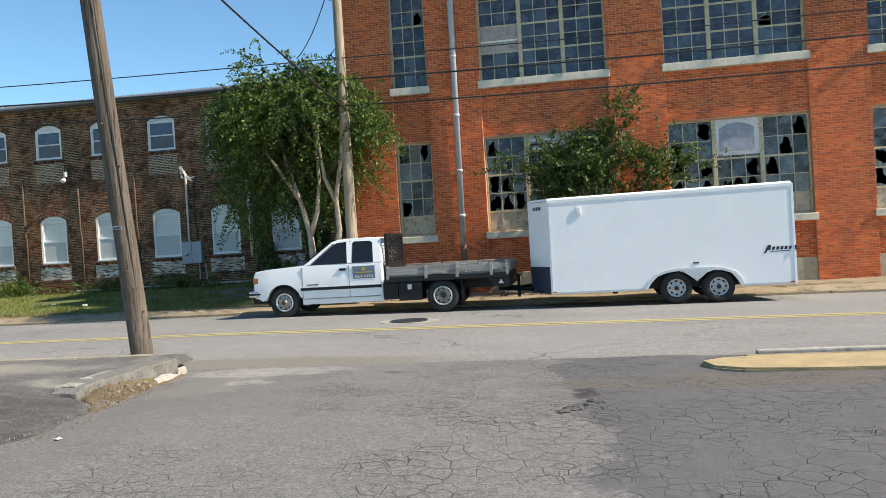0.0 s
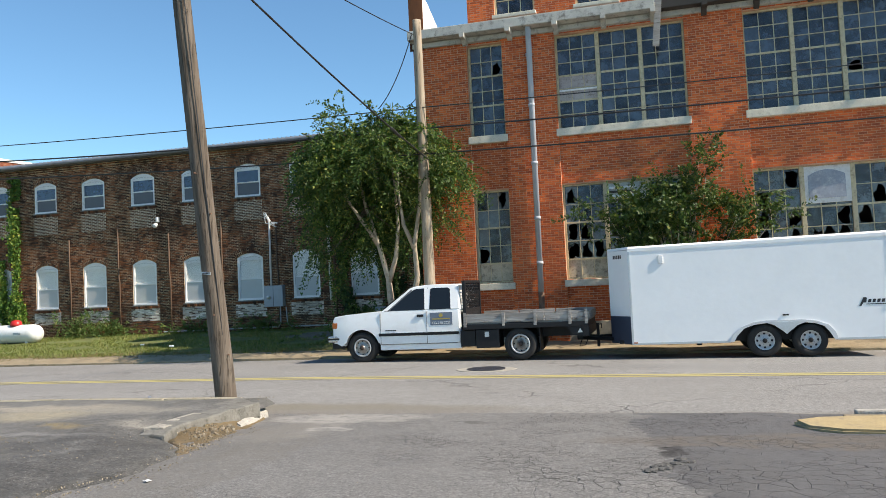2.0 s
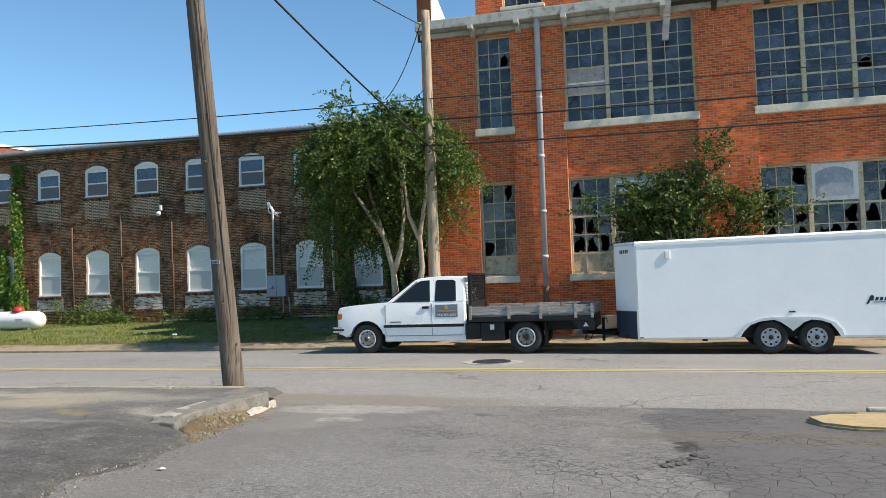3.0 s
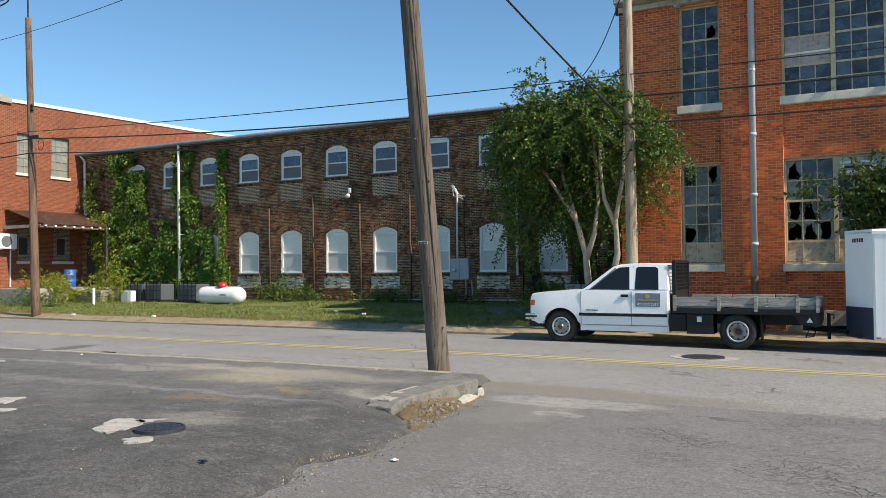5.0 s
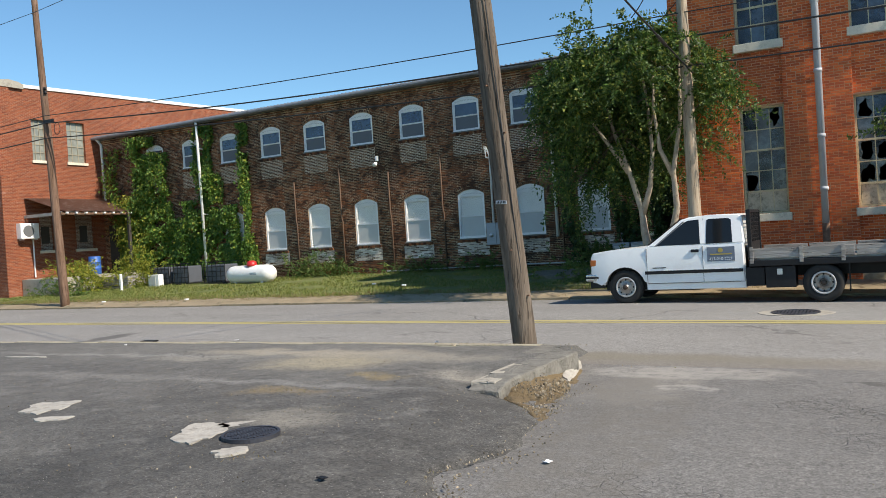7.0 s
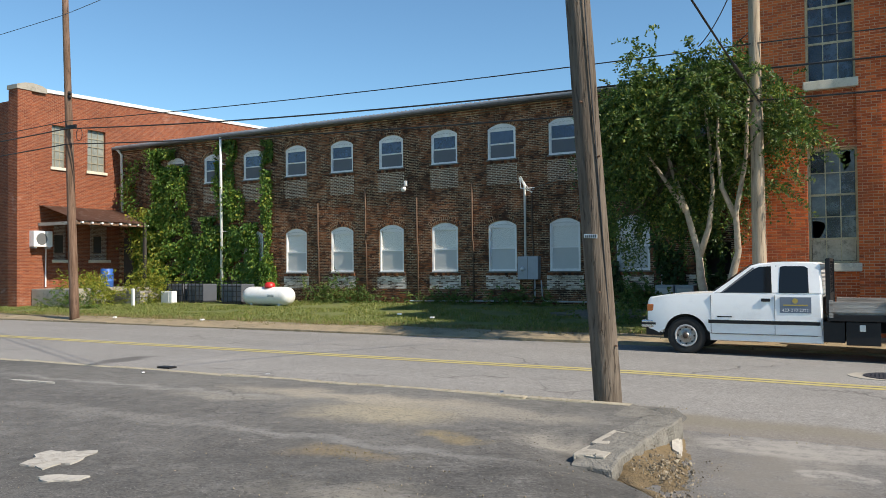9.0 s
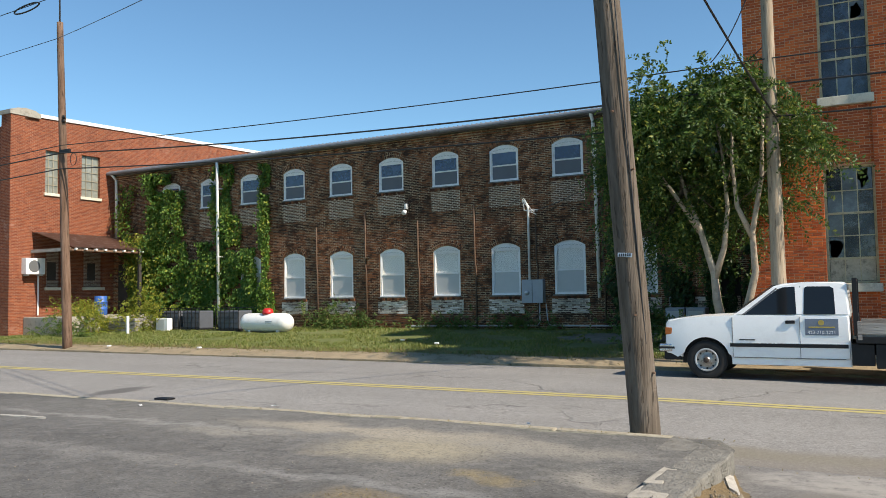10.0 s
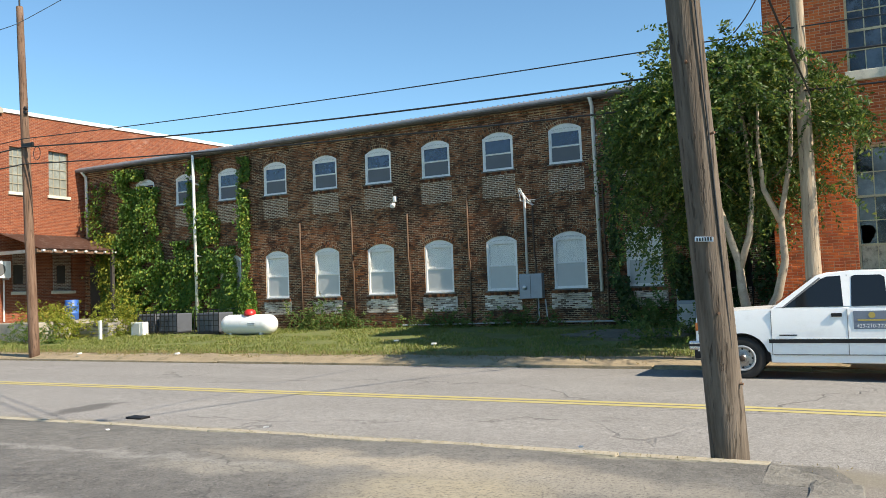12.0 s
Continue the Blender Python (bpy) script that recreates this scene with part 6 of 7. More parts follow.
box("grille", -7.8, -7.72, Y0 + 0.46, Y1 - 0.46, 0.74, 1.04, M_black, truck, 0.015)
bm = bmesh.new()
vs = [bm.verts.new(p) for p in ((-6.5, Y0 + 0.13, 1.25), (-6.5, Y1 - 0.13, 1.25), (-5.79, Y1 - 0.2, 1.785), (-5.79, Y0 + 0.2, 1.785))]
bm.faces.new(vs)
bmesh.ops.solidify(bm, geom=bm.faces[:], thickness=0.02)
bmesh.ops.translate(bm, vec=(-0.02, 0, 0.02), verts=bm.verts)
part("windscreen", move(bm, truck), M_car_glass, truck)
box("underbody", -7.5, -4.6, Y0 + 0.2, Y1 - 0.2, 0.3, 0.5, M_black, truck)
box("chassis_rail", -4.6, -1.6, 20.95, 21.1, 0.5, 0.72, M_black, truck)
box("chassis_rail", -4.6, -1.6, 21.85, 22.0, 0.5, 0.72, M_black, truck)
box("axle", WRX - 0.08, WRX + 0.08, Y0 + 0.2, Y1 - 0.2, 0.28, 0.46, M_black, truck, 0.02)
box("inner_fender", -7.5, -6.55, Y0 + 0.26, Y1 - 0.26, 0.36, 0.95, M_black, truck)
YB0, YB1 = 20.36, 22.58
box("bed_frame", -4.42, -1.5, YB0, YB1, 0.74, 0.86, M_black, truck, 0.012, "black steel flatbed")
box("bed_deck", -4.4, -1.5, YB0 + 0.05, YB1 - 0.05, 0.86, 0.9, M_plank, truck)
for i, (xa, xb) in enumerate(((-4.36, -3.45), (-3.42, -2.5), (-2.47, -1.52))):
    box("side_rail", xa, xb, YB0 + 0.02, YB0 + 0.06, 0.9, 1.1, M_plank, truck, 0.008, "grey weathered side board")
    box("side_rail", xa, xb, YB1 - 0.06, YB1 - 0.02, 0.9, 1.1, M_plank, truck, 0.008)
for x in (-4.36, -3.44, -2.7, -1.9, -1.53):
    box("stake", x - 0.035, x + 0.035, YB0 - 0.005, YB0 + 0.018, 0.8, 1.13, M_plank, truck, 0.004)
box("end_rail", -1.52, -1.47, YB0 + 0.08, YB1 - 0.08, 0.9, 1.08, M_plank, truck, 0.008)
box("rear_plate", -1.62, -1.48, YB0, YB1, 0.52, 0.74, M_black, truck, 0.01)
bm = bmesh.new()
add_prism(bm, [(-2.0, 0.76), (-1.56, 0.76), (-1.56, 0.5), (-1.85, 0.55)], YB0 + 0.02, YB0 + 0.06)
part("side_skirt", move(bm, truck), M_black, truck)
bm = bmesh.new()
add_prism(bm, [(-1.74, 0.6), (-1.62, 0.6), (-1.68, 0.7)], YB0 + 0.012, YB0 + 0.022)
part("reflector", move(bm, truck), M_alu, truck)
box("toolbox", -4.12, -3.56, YB0 + 0.04, 20.95, 0.3, 0.73, M_black, truck, 0.015, "black steel toolbox under the bed")
box("toolbox_latch", -3.9, -3.8, YB0 + 0.025, YB0 + 0.045, 0.56, 0.68, M_alu, truck, 0.006)
box("fuel_step", -4.5, -4.14, YB0 + 0.08, 20.9, 0.34, 0.72, M_black, truck, 0.01)
bm = bmesh.new()
pts = [(-3.62, YB0 + 0.05, 0.74), (-3.5, YB0 + 0.05, 0.83), (-3.3, YB0 + 0.05, 0.86), (-2.8, YB0 + 0.05, 0.84), (-2.6, YB0 + 0.05, 0.78)]
add_tube(bm, pts, 0.03, 8)
part("fender_bar", move(bm, truck), M_black, truck, smooth=True)
# headache rack
for y in (YB0 + 0.3, YB1 - 0.3):
    box("rack_post", -4.46, -4.38, y - 0.04, y + 0.04, 0.86, 1.9, M_black, truck, 0.008)
for z in (0.98, 1.2, 1.88):
    box("rack_bar", -4.45, -4.39, YB0 + 0.33, YB1 - 0.33, z - 0.03, z + 0.03, M_black, truck, 0.006)
for i in range(14):
    y = YB0 + 0.4 + i * (YB1 - YB0 - 0.8) / 13
    box("rack_rod", -4.43, -4.41, y - 0.01, y + 0.01, 1.23, 1.85, M_black, truck)
for i in range(7):
    z = 1.3 + i * 0.085
    box("rack_rod", -4.428, -4.412, YB0 + 0.34, YB1 - 0.34, z - 0.008, z + 0.008, M_black, truck)
box("rack_plate", -4.44, -4.4, YB0 + 0.34, YB1 - 0.34, 0.9, 1.17, M_black, truck)
box("mud_flap", -2.62, -2.6, YB0 + 0.06, YB0 + 0.5, 0.2, 0.74, M_black, truck)
box("window_seal", -5.385, -5.275, side_y(1.5) - 0.007, side_y(1.5) + 0.03, 1.246, 1.25, M_black, truck)
wheel(truck, WFX, Y0 + 0.03, WZ, 0.375, 0.23, "front")
wheel(truck, WRX, YB0 + 0.04, 0.375, 0.378, 0.22, "dual")
wheel(truck, WRX, YB0 + 0.3, 0.375, 0.378, 0.22, "dual")
wheel(truck, WFX, Y1 - 0.26, WZ, 0.375, 0.23, "front")
wheel(truck, WRX, YB1 - 0.5, 0.375, 0.378, 0.22, "dual")
wheel(truck, WRX, YB1 - 0.25, 0.375, 0.378, 0.22, "dual")
bm = bmesh.new()
add_tube(bm, [(-1.6, 21.5, 0.45), (-1.25, 21.5, 0.42)], 0.035, 8)
part("tow_bar", move(bm, truck), M_black, truck)

trailer = thing("cargo_trailer", (2, 21.3, 0), "white enclosed tandem-axle cargo trailer with dark nose panels", "trailer")
T0, T1, TB, TT = 20.25, 22.37, 0.3, 2.42
TX0, TX1 = -0.53, 4.7
side = [(TX0, TB), (1.55, TB), (1.62, 0.42), (1.78, 0.57), (2.0, 0.65), (2.25, 0.68), (2.95, 0.68), (3.2, 0.65), (3.42, 0.57), (3.52, 0.45), (3.58, TB), (TX1, TB), (TX1, TT + 0.04), (TX0, TT)]
for y in (T0, T1 - 0.03):
    bm = bmesh.new()
    add_prism(bm, side, y, y + 0.03)
    # slightly wavy aluminium skin
    part("side_panel", move(bm, trailer), M_trailer, trailer, "white sheet-metal side")
bm = bmesh.new()
plan = [(TX0, T0), (-1.02, 21.0), (-1.02, T1 - 0.75), (TX0, T1)]
for z0, z1, m, nm in ((0.92, TT - 0.02, M_trailer, "nose_panel"), (TB, 0.915, M_navy, "nose_guard")):
    for p, q in zip(plan, plan[1:]):
        bm2 = bmesh.new()
        d = Vector((q[0] - p[0], q[1] - p[1], 0)).normalized()
        nrm = Vector((d.y, -d.x, 0)) * 0.03
        lo = [Vector((p[0], p[1], 0)), Vector((q[0], q[1], 0)), Vector((q[0], q[1], 0)) + nrm, Vector((p[0], p[1], 0)) + nrm]
        va = [bm2.verts.new((c.x, c.y, z0)) for c in lo]
        vb = [bm2.verts.new((c.x, c.y, z1)) for c in lo]
        bm2.faces.new(va)
        bm2.faces.new(vb)
        for i in range(4):
            bm2.faces.new((va[i], va[(i + 1) % 4], vb[(i + 1) % 4], vb[i]))
        part(nm, move(bm2, trailer), m, trailer, "slate blue stone guard" if nm == "nose_guard" else "")
bm.free()
bm = bmesh.new()
rv = [(TX0, T0), (TX1, T0), (TX1, T1), (TX0, T1), (-1.02, T1 - 0.75), (-1.02, 21.0)]
va = [bm.verts.new((x, y, TT - 0.01 + 0.04 * (x - TX0) / 5.2)) for x, y in rv]
vb = [bm.verts.new((x, 21.31 + (y - 21.31) * 0.9, TT + 0.05 + 0.04 * (x - TX0) / 5.2)) for x, y in rv]
bm.faces.new(vb)
for i in range(6):
    bm.faces.new((va[i], va[(i + 1) % 6], vb[(i + 1) % 6], vb[i]))
bm.faces.new(va[::-1])
part("roof", move(bm, trailer), M_trailer, trailer)
bm = bmesh.new()
add_prism(bm, [(TX0 - 0.01, TT - 0.06), (TX1 + 0.01, TT - 0.02), (TX1 + 0.01, TT + 0.045), (TX0 - 0.01, TT + 0.005)], T0 - 0.012, T0 - 0.001)
part("roof_trim", move(bm, trailer), M_trailer, trailer)
box("corner_trim", TX0 - 0.015, TX0 + 0.03, T0 - 0.01, T0 - 0.001, TB, TT, M_alu, trailer)
box("corner_trim", TX1 - 0.03, TX1 + 0.02, T0 - 0.01, T0 - 0.001, TB, TT + 0.03, M_trailer, trailer)
box("bottom_trim", TX0, 1.52, T0 - 0.008, T0 - 0.001, TB - 0.01, TB + 0.035, M_alu, trailer)
box("bottom_trim", 3.62, TX1, T0 - 0.008, T0 - 0.001, TB - 0.01, TB + 0.035, M_alu, trailer)
box("rear_doors", TX1 - 0.03, TX1 + 0.02, T0 + 0.03, T1 - 0.03, TB, TT, M_trailer, trailer)
box("floor", TX0 - 0.3, TX1, T0 + 0.3, T1 - 0.3, TB, TB + 0.08, M_black, trailer)
box("wheel_box", 1.45, 3.7, T0 + 0.3, T1 - 0.3, TB + 0.08, 0.95, M_black, trailer)
box("axle", 2.1, 2.24, T0 + 0.2, T1 - 0.2, 0.22, 0.36, M_black, trailer)
box("axle", 3.03, 3.17, T0 + 0.2, T1 - 0.2, 0.22, 0.36, M_black, trailer)
# fender flare and tread plate between the wheels
bm = bmesh.new()
outer = [(1.5, TB)] + [(1.56, 0.44), (1.74, 0.61), (1.98, 0.705), (2.25, 0.74), (2.95, 0.74), (3.22, 0.705), (3.46, 0.61), (3.58, 0.46), (3.63, TB)]
inner_ = [(3.56, TB), (3.48, 0.45), (3.37, 0.59), (3.17, 0.68), (3.05, 0.69), (2.85, 0.62), (2.72, 0.52), (2.64, 0.44), (2.56, 0.52), (2.44, 0.62), (2.24, 0.69), (2.0, 0.68), (1.8, 0.58), (1.66, 0.44), (1.58, TB)]
add_prism(bm, outer + inner_, T0 - 0.03, T0 - 0.002)
part("fender_flare", move(bm, trailer), M_flare, trailer, "pale grey moulded wheel flare")
bm = bmesh.new()
add_prism(bm, [(2.3, 0.7), (2.9, 0.7), (2.82, 0.59), (2.64, 0.45), (2.46, 0.59)], T0 - 0.04, T0 - 0.032)
tp = part("tread_plate", move(bm, trailer), M_alu, trailer, "aluminium tread plate")
wheel(trailer, 2.2, T0 + 0.02, 0.31, 0.345, 0.21, "spoke")
wheel(trailer, 3.1, T0 + 0.02, 0.302, 0.345, 0.21, "spoke")
wheel(trailer, 2.2, T1 - 0.23, 0.31, 0.345, 0.21, "spoke")
wheel(trailer, 3.1, T1 - 0.23, 0.302, 0.345, 0.21, "spoke")
box("side_vent", 0.1, 0.22, T0 - 0.03, T0 - 0.001, 2.05, 2.24, M_white_frame, trailer, 0.02)
box("marker_light", 2.58, 2.7, T0 - 0.02, T0 - 0.001, 0.83, 0.86, M_ink, trailer, 0.004)
box("marker_light", TX0 + 0.03, TX0 + 0.11, T0 - 0.02, T0 - 0.009, 0.32, 0.35, M_amber, trailer, 0.004)
box("marker_light", TX1 - 0.13, TX1 - 0.03, T0 - 0.02, T0 - 0.009, 0.32, 0.35, M_red, trailer, 0.004)
box("latch", TX1 + 0.0, TX1 + 0.025, T0 - 0.03, T0 - 0.011, 1.02, 1.12, M_black, trailer)
bm = bmesh.new()                                 # the maker's mark as plain slanted bars
for i in range(6):
    x = 4.14 + i * 0.085
    h = 0.1 if i == 0 else 0.07
    add_prism(bm, [(x, 1.04), (x + 0.055, 1.04), (x + 0.075, 1.04 + h), (x + 0.02, 1.04 + h)], T0 - 0.006, T0 - 0.001)
add_prism(bm, [(4.06, 0.97), (4.1, 0.97), (4.2, 1.15), (4.15, 1.15)], T0 - 0.0065, T0 - 0.001)
add_prism(bm, [(4.2, 1.0), (4.6, 1.0), (4.6, 1.015), (4.2, 1.015)], T0 - 0.006, T0 - 0.001)
part("maker_mark", move(bm, trailer), M_ink, trailer, "black slanted maker's mark")
bm = bmesh.new()                                 # the same mark, small, on the nose
dn = Vector((-0.49, 0.75, 0)).normalized()
nn = Vector((-0.75, -0.49, 0)).normalized() * 0.004
for i in range(5):
    o0 = Vector((TX0, T0, 2.22)) + dn * (0.3 + i * 0.075)
    q = [o0 + nn, o0 + dn * 0.05 + nn, o0 + dn * 0.05 + nn + Vector((0, 0, 0.08)), o0 + nn + Vector((0, 0, 0.08))]
    lo_ = [bm.verts.new(p) for p in q]
    hi_ = [bm.verts.new(p - nn * 0.9) for p in q]
    bm.faces.new(lo_)
    for j in range(4):
        bm.faces.new((lo_[j], lo_[(j + 1) % 4], hi_[(j + 1) % 4], hi_[j]))
part("maker_mark", move(bm, trailer), M_ink, trailer, "small black maker's mark")
bm = bmesh.new()
add_tube(bm, [(-1.0, 20.9, 0.4), (-1.75, 21.5, 0.4)], 0.045, 8)
add_tube(bm, [(-1.0, 22.1, 0.4), (-1.75, 21.5, 0.4)], 0.045, 8)
add_tube(bm, [(-1.35, 21.3, 0.2), (-1.35, 21.3, 0.75)], 0.035, 10)
add_tube(bm, [(-1.35, 21.3, 0.72), (-1.25, 21.1, 0.74), (-1.25, 21.1, 0.64)], 0.012, 6)
add_box(bm, -1.86, -1.66, 21.42, 21.58, 0.36, 0.48, 0.02)
part("drawbar", move(bm, trailer), M_black, trailer, "black A-frame drawbar with jack")
bm = bmesh.new()
add_tube(bm, [(-1.55, 21.3, 0.5), (-1.65, 21.25, 0.25), (-1.8, 21.3, 0.22), (-1.7, 21.4, 0.48)], 0.012, 6)
part("safety_chain", move(bm, trailer), M_black, trailer)
bm = bmesh.new()
add_tube(bm, [(0.9, 20.9, 0.3), (0.9, 20.9, 0.2)], 0.06, 10)
part("stabiliser", move(bm, trailer), M_black, trailer)


# ---- yard things by the mill ----
tank = thing("propane_tank", (-26.0, 29.5, 0.25), "white horizontal propane tank with a red dome on short legs", "gas tank")
bm = bmesh.new()
prof = [(0, -1.3), (0.15, -1.28), (0.28, -1.2), (0.36, -1.08), (0.385, -0.92), (0.385, 0.92), (0.36, 1.08), (0.28, 1.2), (0.15, 1.28), (0, 1.3)]
add_revolve(bm, prof, 28, Matrix.Translation((-26.0, 29.5, 0.68)) @ Matrix.Rotation(radians(90), 4, "Z"))
part("vessel", move(bm, tank), M_tank, tank, smooth=True)
bm = bmesh.new()
add_revolve(bm, [(0, 0.2), (0.1, 0.195), (0.2, 0.14), (0.23, 0.02), (0.23, -0.04), (0, -0.04)], 20, Matrix.Translation((-25.9, 29.45, 1.07)) @ Matrix.Rotation(radians(90), 4, "X"))
part("dome", move(bm, tank), M_red, tank, "red valve dome", True)
for x in (-26.75, -25.25):
    for y in (29.3, 29.7):
        box("leg", x - 0.05, x + 0.05, y - 0.04, y + 0.04, 0.2, 0.42, M_tank, tank, 0.008)
box("decal", -25.75, -25.4, 29.105, 29.12, 0.72, 0.75, M_box, tank)
box("decal", -25.75, -25.4, 29.105, 29.12, 0.66, 0.69, M_box, tank)


def tote(x, y, z, w=1.15, h=1.0):
    e = thing("caged_tote", (x, y, z), "dark plastic tote tank in a black tube cage", "tote tank", "caged totes")
    box("bottle", x - w / 2 + 0.05, x + w / 2 - 0.05, y - 0.42, y + 0.42, z + 0.1, z + h - 0.12, M_tote, e, 0.05)
    box("pallet", x - w / 2, x + w / 2, y - 0.5, y + 0.5, z, z + 0.1, M_black, e, 0.01)
    for zz in np.linspace(z + 0.15, z + h, 5):
        box("cage_bar", x - w / 2, x + w / 2, y - 0.5, y - 0.475, zz - 0.012, zz + 0.012, M_black, e)
    for xx in np.linspace(x - w / 2, x + w / 2, 6):
        box("cage_bar", xx - 0.012, xx + 0.012, y - 0.505, y - 0.48, z + 0.1, z + h, M_black, e)
    for yy in (y - 0.48, y + 0.48):
        box("cage_bar", x - w / 2, x + w / 2, yy - 0.012, yy + 0.012, z + h - 0.012, z + h + 0.012, M_black, e)


tote(-30.6, 30.2, 0.28)
tote(-28.4, 30.2, 0.28, 1.3)
tote(-31.9, 30.2, 0.28, 1.2)
cond = thing("condenser_unit", (-31.95, 29.55, 0.28), "small pale air-conditioner condenser standing on the grass", "air conditioner")
box("case", -32.3, -31.6, 29.35, 29.65, 0.29, 0.85, M_white_frame, cond, 0.02)
box("grille", -32.2, -31.8, 29.34, 29.352, 0.36, 0.78, M_screen, cond)

ac = thing("wall_air_conditioner", (-38.2, 27.4, 2.9), "white outdoor air-conditioner unit bracketed to the brick wall", "air conditioner")
box("case", -38.34, -37.95, 26.9, 27.85, 2.95, 3.7, M_white_frame, ac, 0.03)
bm = bmesh.new()
add_revolve(bm, [(0, -0.012), (0.26, -0.012), (0.28, 0.0), (0.28, 0.01), (0, 0.01)], 28, Matrix.Translation((-37.945, 27.3, 3.32)) @ Matrix.Rotation(radians(90), 4, "Z"))
part("fan_grille", move(bm, ac), M_grey_trim, ac, "round dark fan grille")
box("bracket", -38.39, -37.95, 27.0, 27.04, 2.88, 2.94, M_zinc, ac)
box("bracket", -38.39, -37.95, 27.7, 27.74, 2.88, 2.94, M_zinc, ac)
bm = bmesh.new()
add_tube(bm, [(-38.33, 27.75, 2.95), (-38.33, 27.75, 1.05)], 0.035, 8)
part("conduit", move(bm, ac), M_white_pipe, ac)

barrel = thing("plastic_barrel", (-37.1, 30.2, 0.98), "blue plastic drum standing on the dock", "barrel")
bm = bmesh.new()
add_revolve(bm, [(0, 0), (0.28, 0), (0.3, 0.03), (0.3, 0.28), (0.315, 0.3), (0.3, 0.32), (0.3, 0.6), (0.315, 0.62), (0.3, 0.64), (0.29, 0.88), (0.27, 0.92), (0, 0.9)], 26, Matrix.Translation((-37.1, 30.2, 0.985)) @ Matrix.Rotation(radians(90), 4, "X"))
part("drum", move(bm, barrel), M_blue, barrel, smooth=True)
post = thing("marker_post", (-32.4, 27.9, 0.2), "short white marker post in the grass", "post")
box("stake", -32.45, -32.35, 27.85, 27.95, 0.1, 1.0, M_white_pipe, post, 0.01)
crates = thing("plank_stack", (-33.9, 29.0, 0.25), "stack of grey planks beside the dock", "planks")
for i in range(4):
    box("plank", -34.9, -32.9, 28.7, 29.3, 0.26 + i * 0.16, 0.39 + i * 0.16, M_plank, crates, 0.01)

meter = thing("electric_meter_box", (-15.15, 31.9, 1.3), "grey electric meter cabinet with conduit on the brick wall", "meter box")
mb = box("cabinet", -15.58, -14.74, 31.66, 31.93, 1.33, 2.2, M_box, meter, 0.015)
box("door_seam", -15.17, -15.15, 31.652, 31.662, 1.35, 2.18, M_grey_trim, meter)
bm = bmesh.new()
add_revolve(bm, [(0, -0.07), (0.07, -0.065), (0.085, -0.01), (0.085, 0.01), (0, 0.01)], 20, Matrix.Translation((-15.37, 31.65, 1.72)))
part("meter", move(bm, meter), M_alu, meter, smooth=True)
bm = bmesh.new()
add_tube(bm, [(-15.33, 31.85, 2.2), (-15.33, 31.85, 4.9), (-15.36, 31.78, 5.05)], 0.045, 10)
part("conduit", move(bm, meter), M_white_pipe, meter, "white riser conduit", True)
bm = bmesh.new()
for i in range(5):
    a = i * 1.2
    add_tube(bm, [(-15.36, 31.78, 5.05), (-15.45 - 0.06 * math.sin(a), 31.7, 5.22 + 0.04 * math.cos(a)), (-15.3 + 0.16 * math.cos(a), 31.72, 4.8), (-15.05 + 0.04 * i, 31.8, 4.7 - 0.1 * math.sin(a))], 0.012, 6)
part("service_loop", move(bm, meter), M_white_pipe, meter)
bm = bmesh.new()
add_tube(bm, [(-14.95, 31.84, 1.33), (-14.95, 31.84, 0.65), (-15.05, 31.84, 0.5), (-20.5, 31.86, 0.45)], 0.025, 8)
add_tube(bm, [(-14.7, 31.86, 1.3), (-14.65, 31.86, 0.6), (-14.5, 31.86, 0.5), (-10.3, 31.86, 0.5), (-10.2, 31.86, 0.6), (-10.2, 31.86, 1.5)], 0.025, 8)
part("conduit_run", move(bm, meter), M_zinc, meter, "grey conduit along the wall foot")
wire((-15.05, 31.8, 4.75), (-6.0, 22.75, 7.0), 0.5, 0.012, "thin black service drop to the mill wall")
flood = thing("floodlight", (-20.66, 31.8, 5.1), "small white twin floodlight fixed to the wall", "lamp")
bm = bmesh.new()
add_box(bm, -20.72, -20.6, 31.8, 31.94, 5.2, 5.42, 0.02)
add_revolve(bm, [(0, -0.14), (0.09, -0.13), (0.1, -0.1), (0.06, 0.05), (0, 0.06)], 16, Matrix.Translation((-20.62, 31.68, 5.08)) @ Matrix.Rotation(radians(35), 4, "X"))
part("lamp_head", move(bm, flood), M_white_frame, flood, smooth=True)
for x, y in ((-9.35, 28.9), (-8.75, 28.9)):
    u = thing("condenser_unit", (x, y, 0.15), "grey condenser cabinet half hidden behind the truck", "air conditioner", "condensers")
    box("case", x - 0.28, x + 0.28, y - 0.3, y + 0.3, 0.1, 1.2, M_box, u, 0.03)
    box("louvre", x - 0.22, x + 0.22, y - 0.31, y - 0.302, 0.3, 1.1, M_screen, u)

# ---- lot and drive details ----
slab = thing("broken_kerb", (-5.55, 11.1, 0.05), "broken concrete retaining kerb undermined by washed-out gravel", "kerb")
bm = bmesh.new()
add_box(bm, -0.17, 0.17, -1.03, 1.03, -0.12, 0.12, 0.025)
bmesh.ops.subdivide_edges(bm, edges=[e for e in bm.edges if e.calc_length() > 0.5], cuts=14, use_grid_fill=True)
for v in bm.verts:
    k = noise.noise((v.co.x * 6, v.co.y * 5, v.co.z * 6))
    j = noise.noise((v.co.x * 17, v.co.y * 17, v.co.z * 17))
    v.co += Vector((0.035 * k + 0.012 * j, 0.02 * k, 0.02 * k + 0.012 * j))
    if v.co.y < -0.8:
        v.co.z -= 0.06 * (-0.8 - v.co.y) / 0.23
    if v.co.z < -0.05:
        v.co.z += 0.02 + 0.05 * noise.noise((v.co.y * 4, 3, 1))
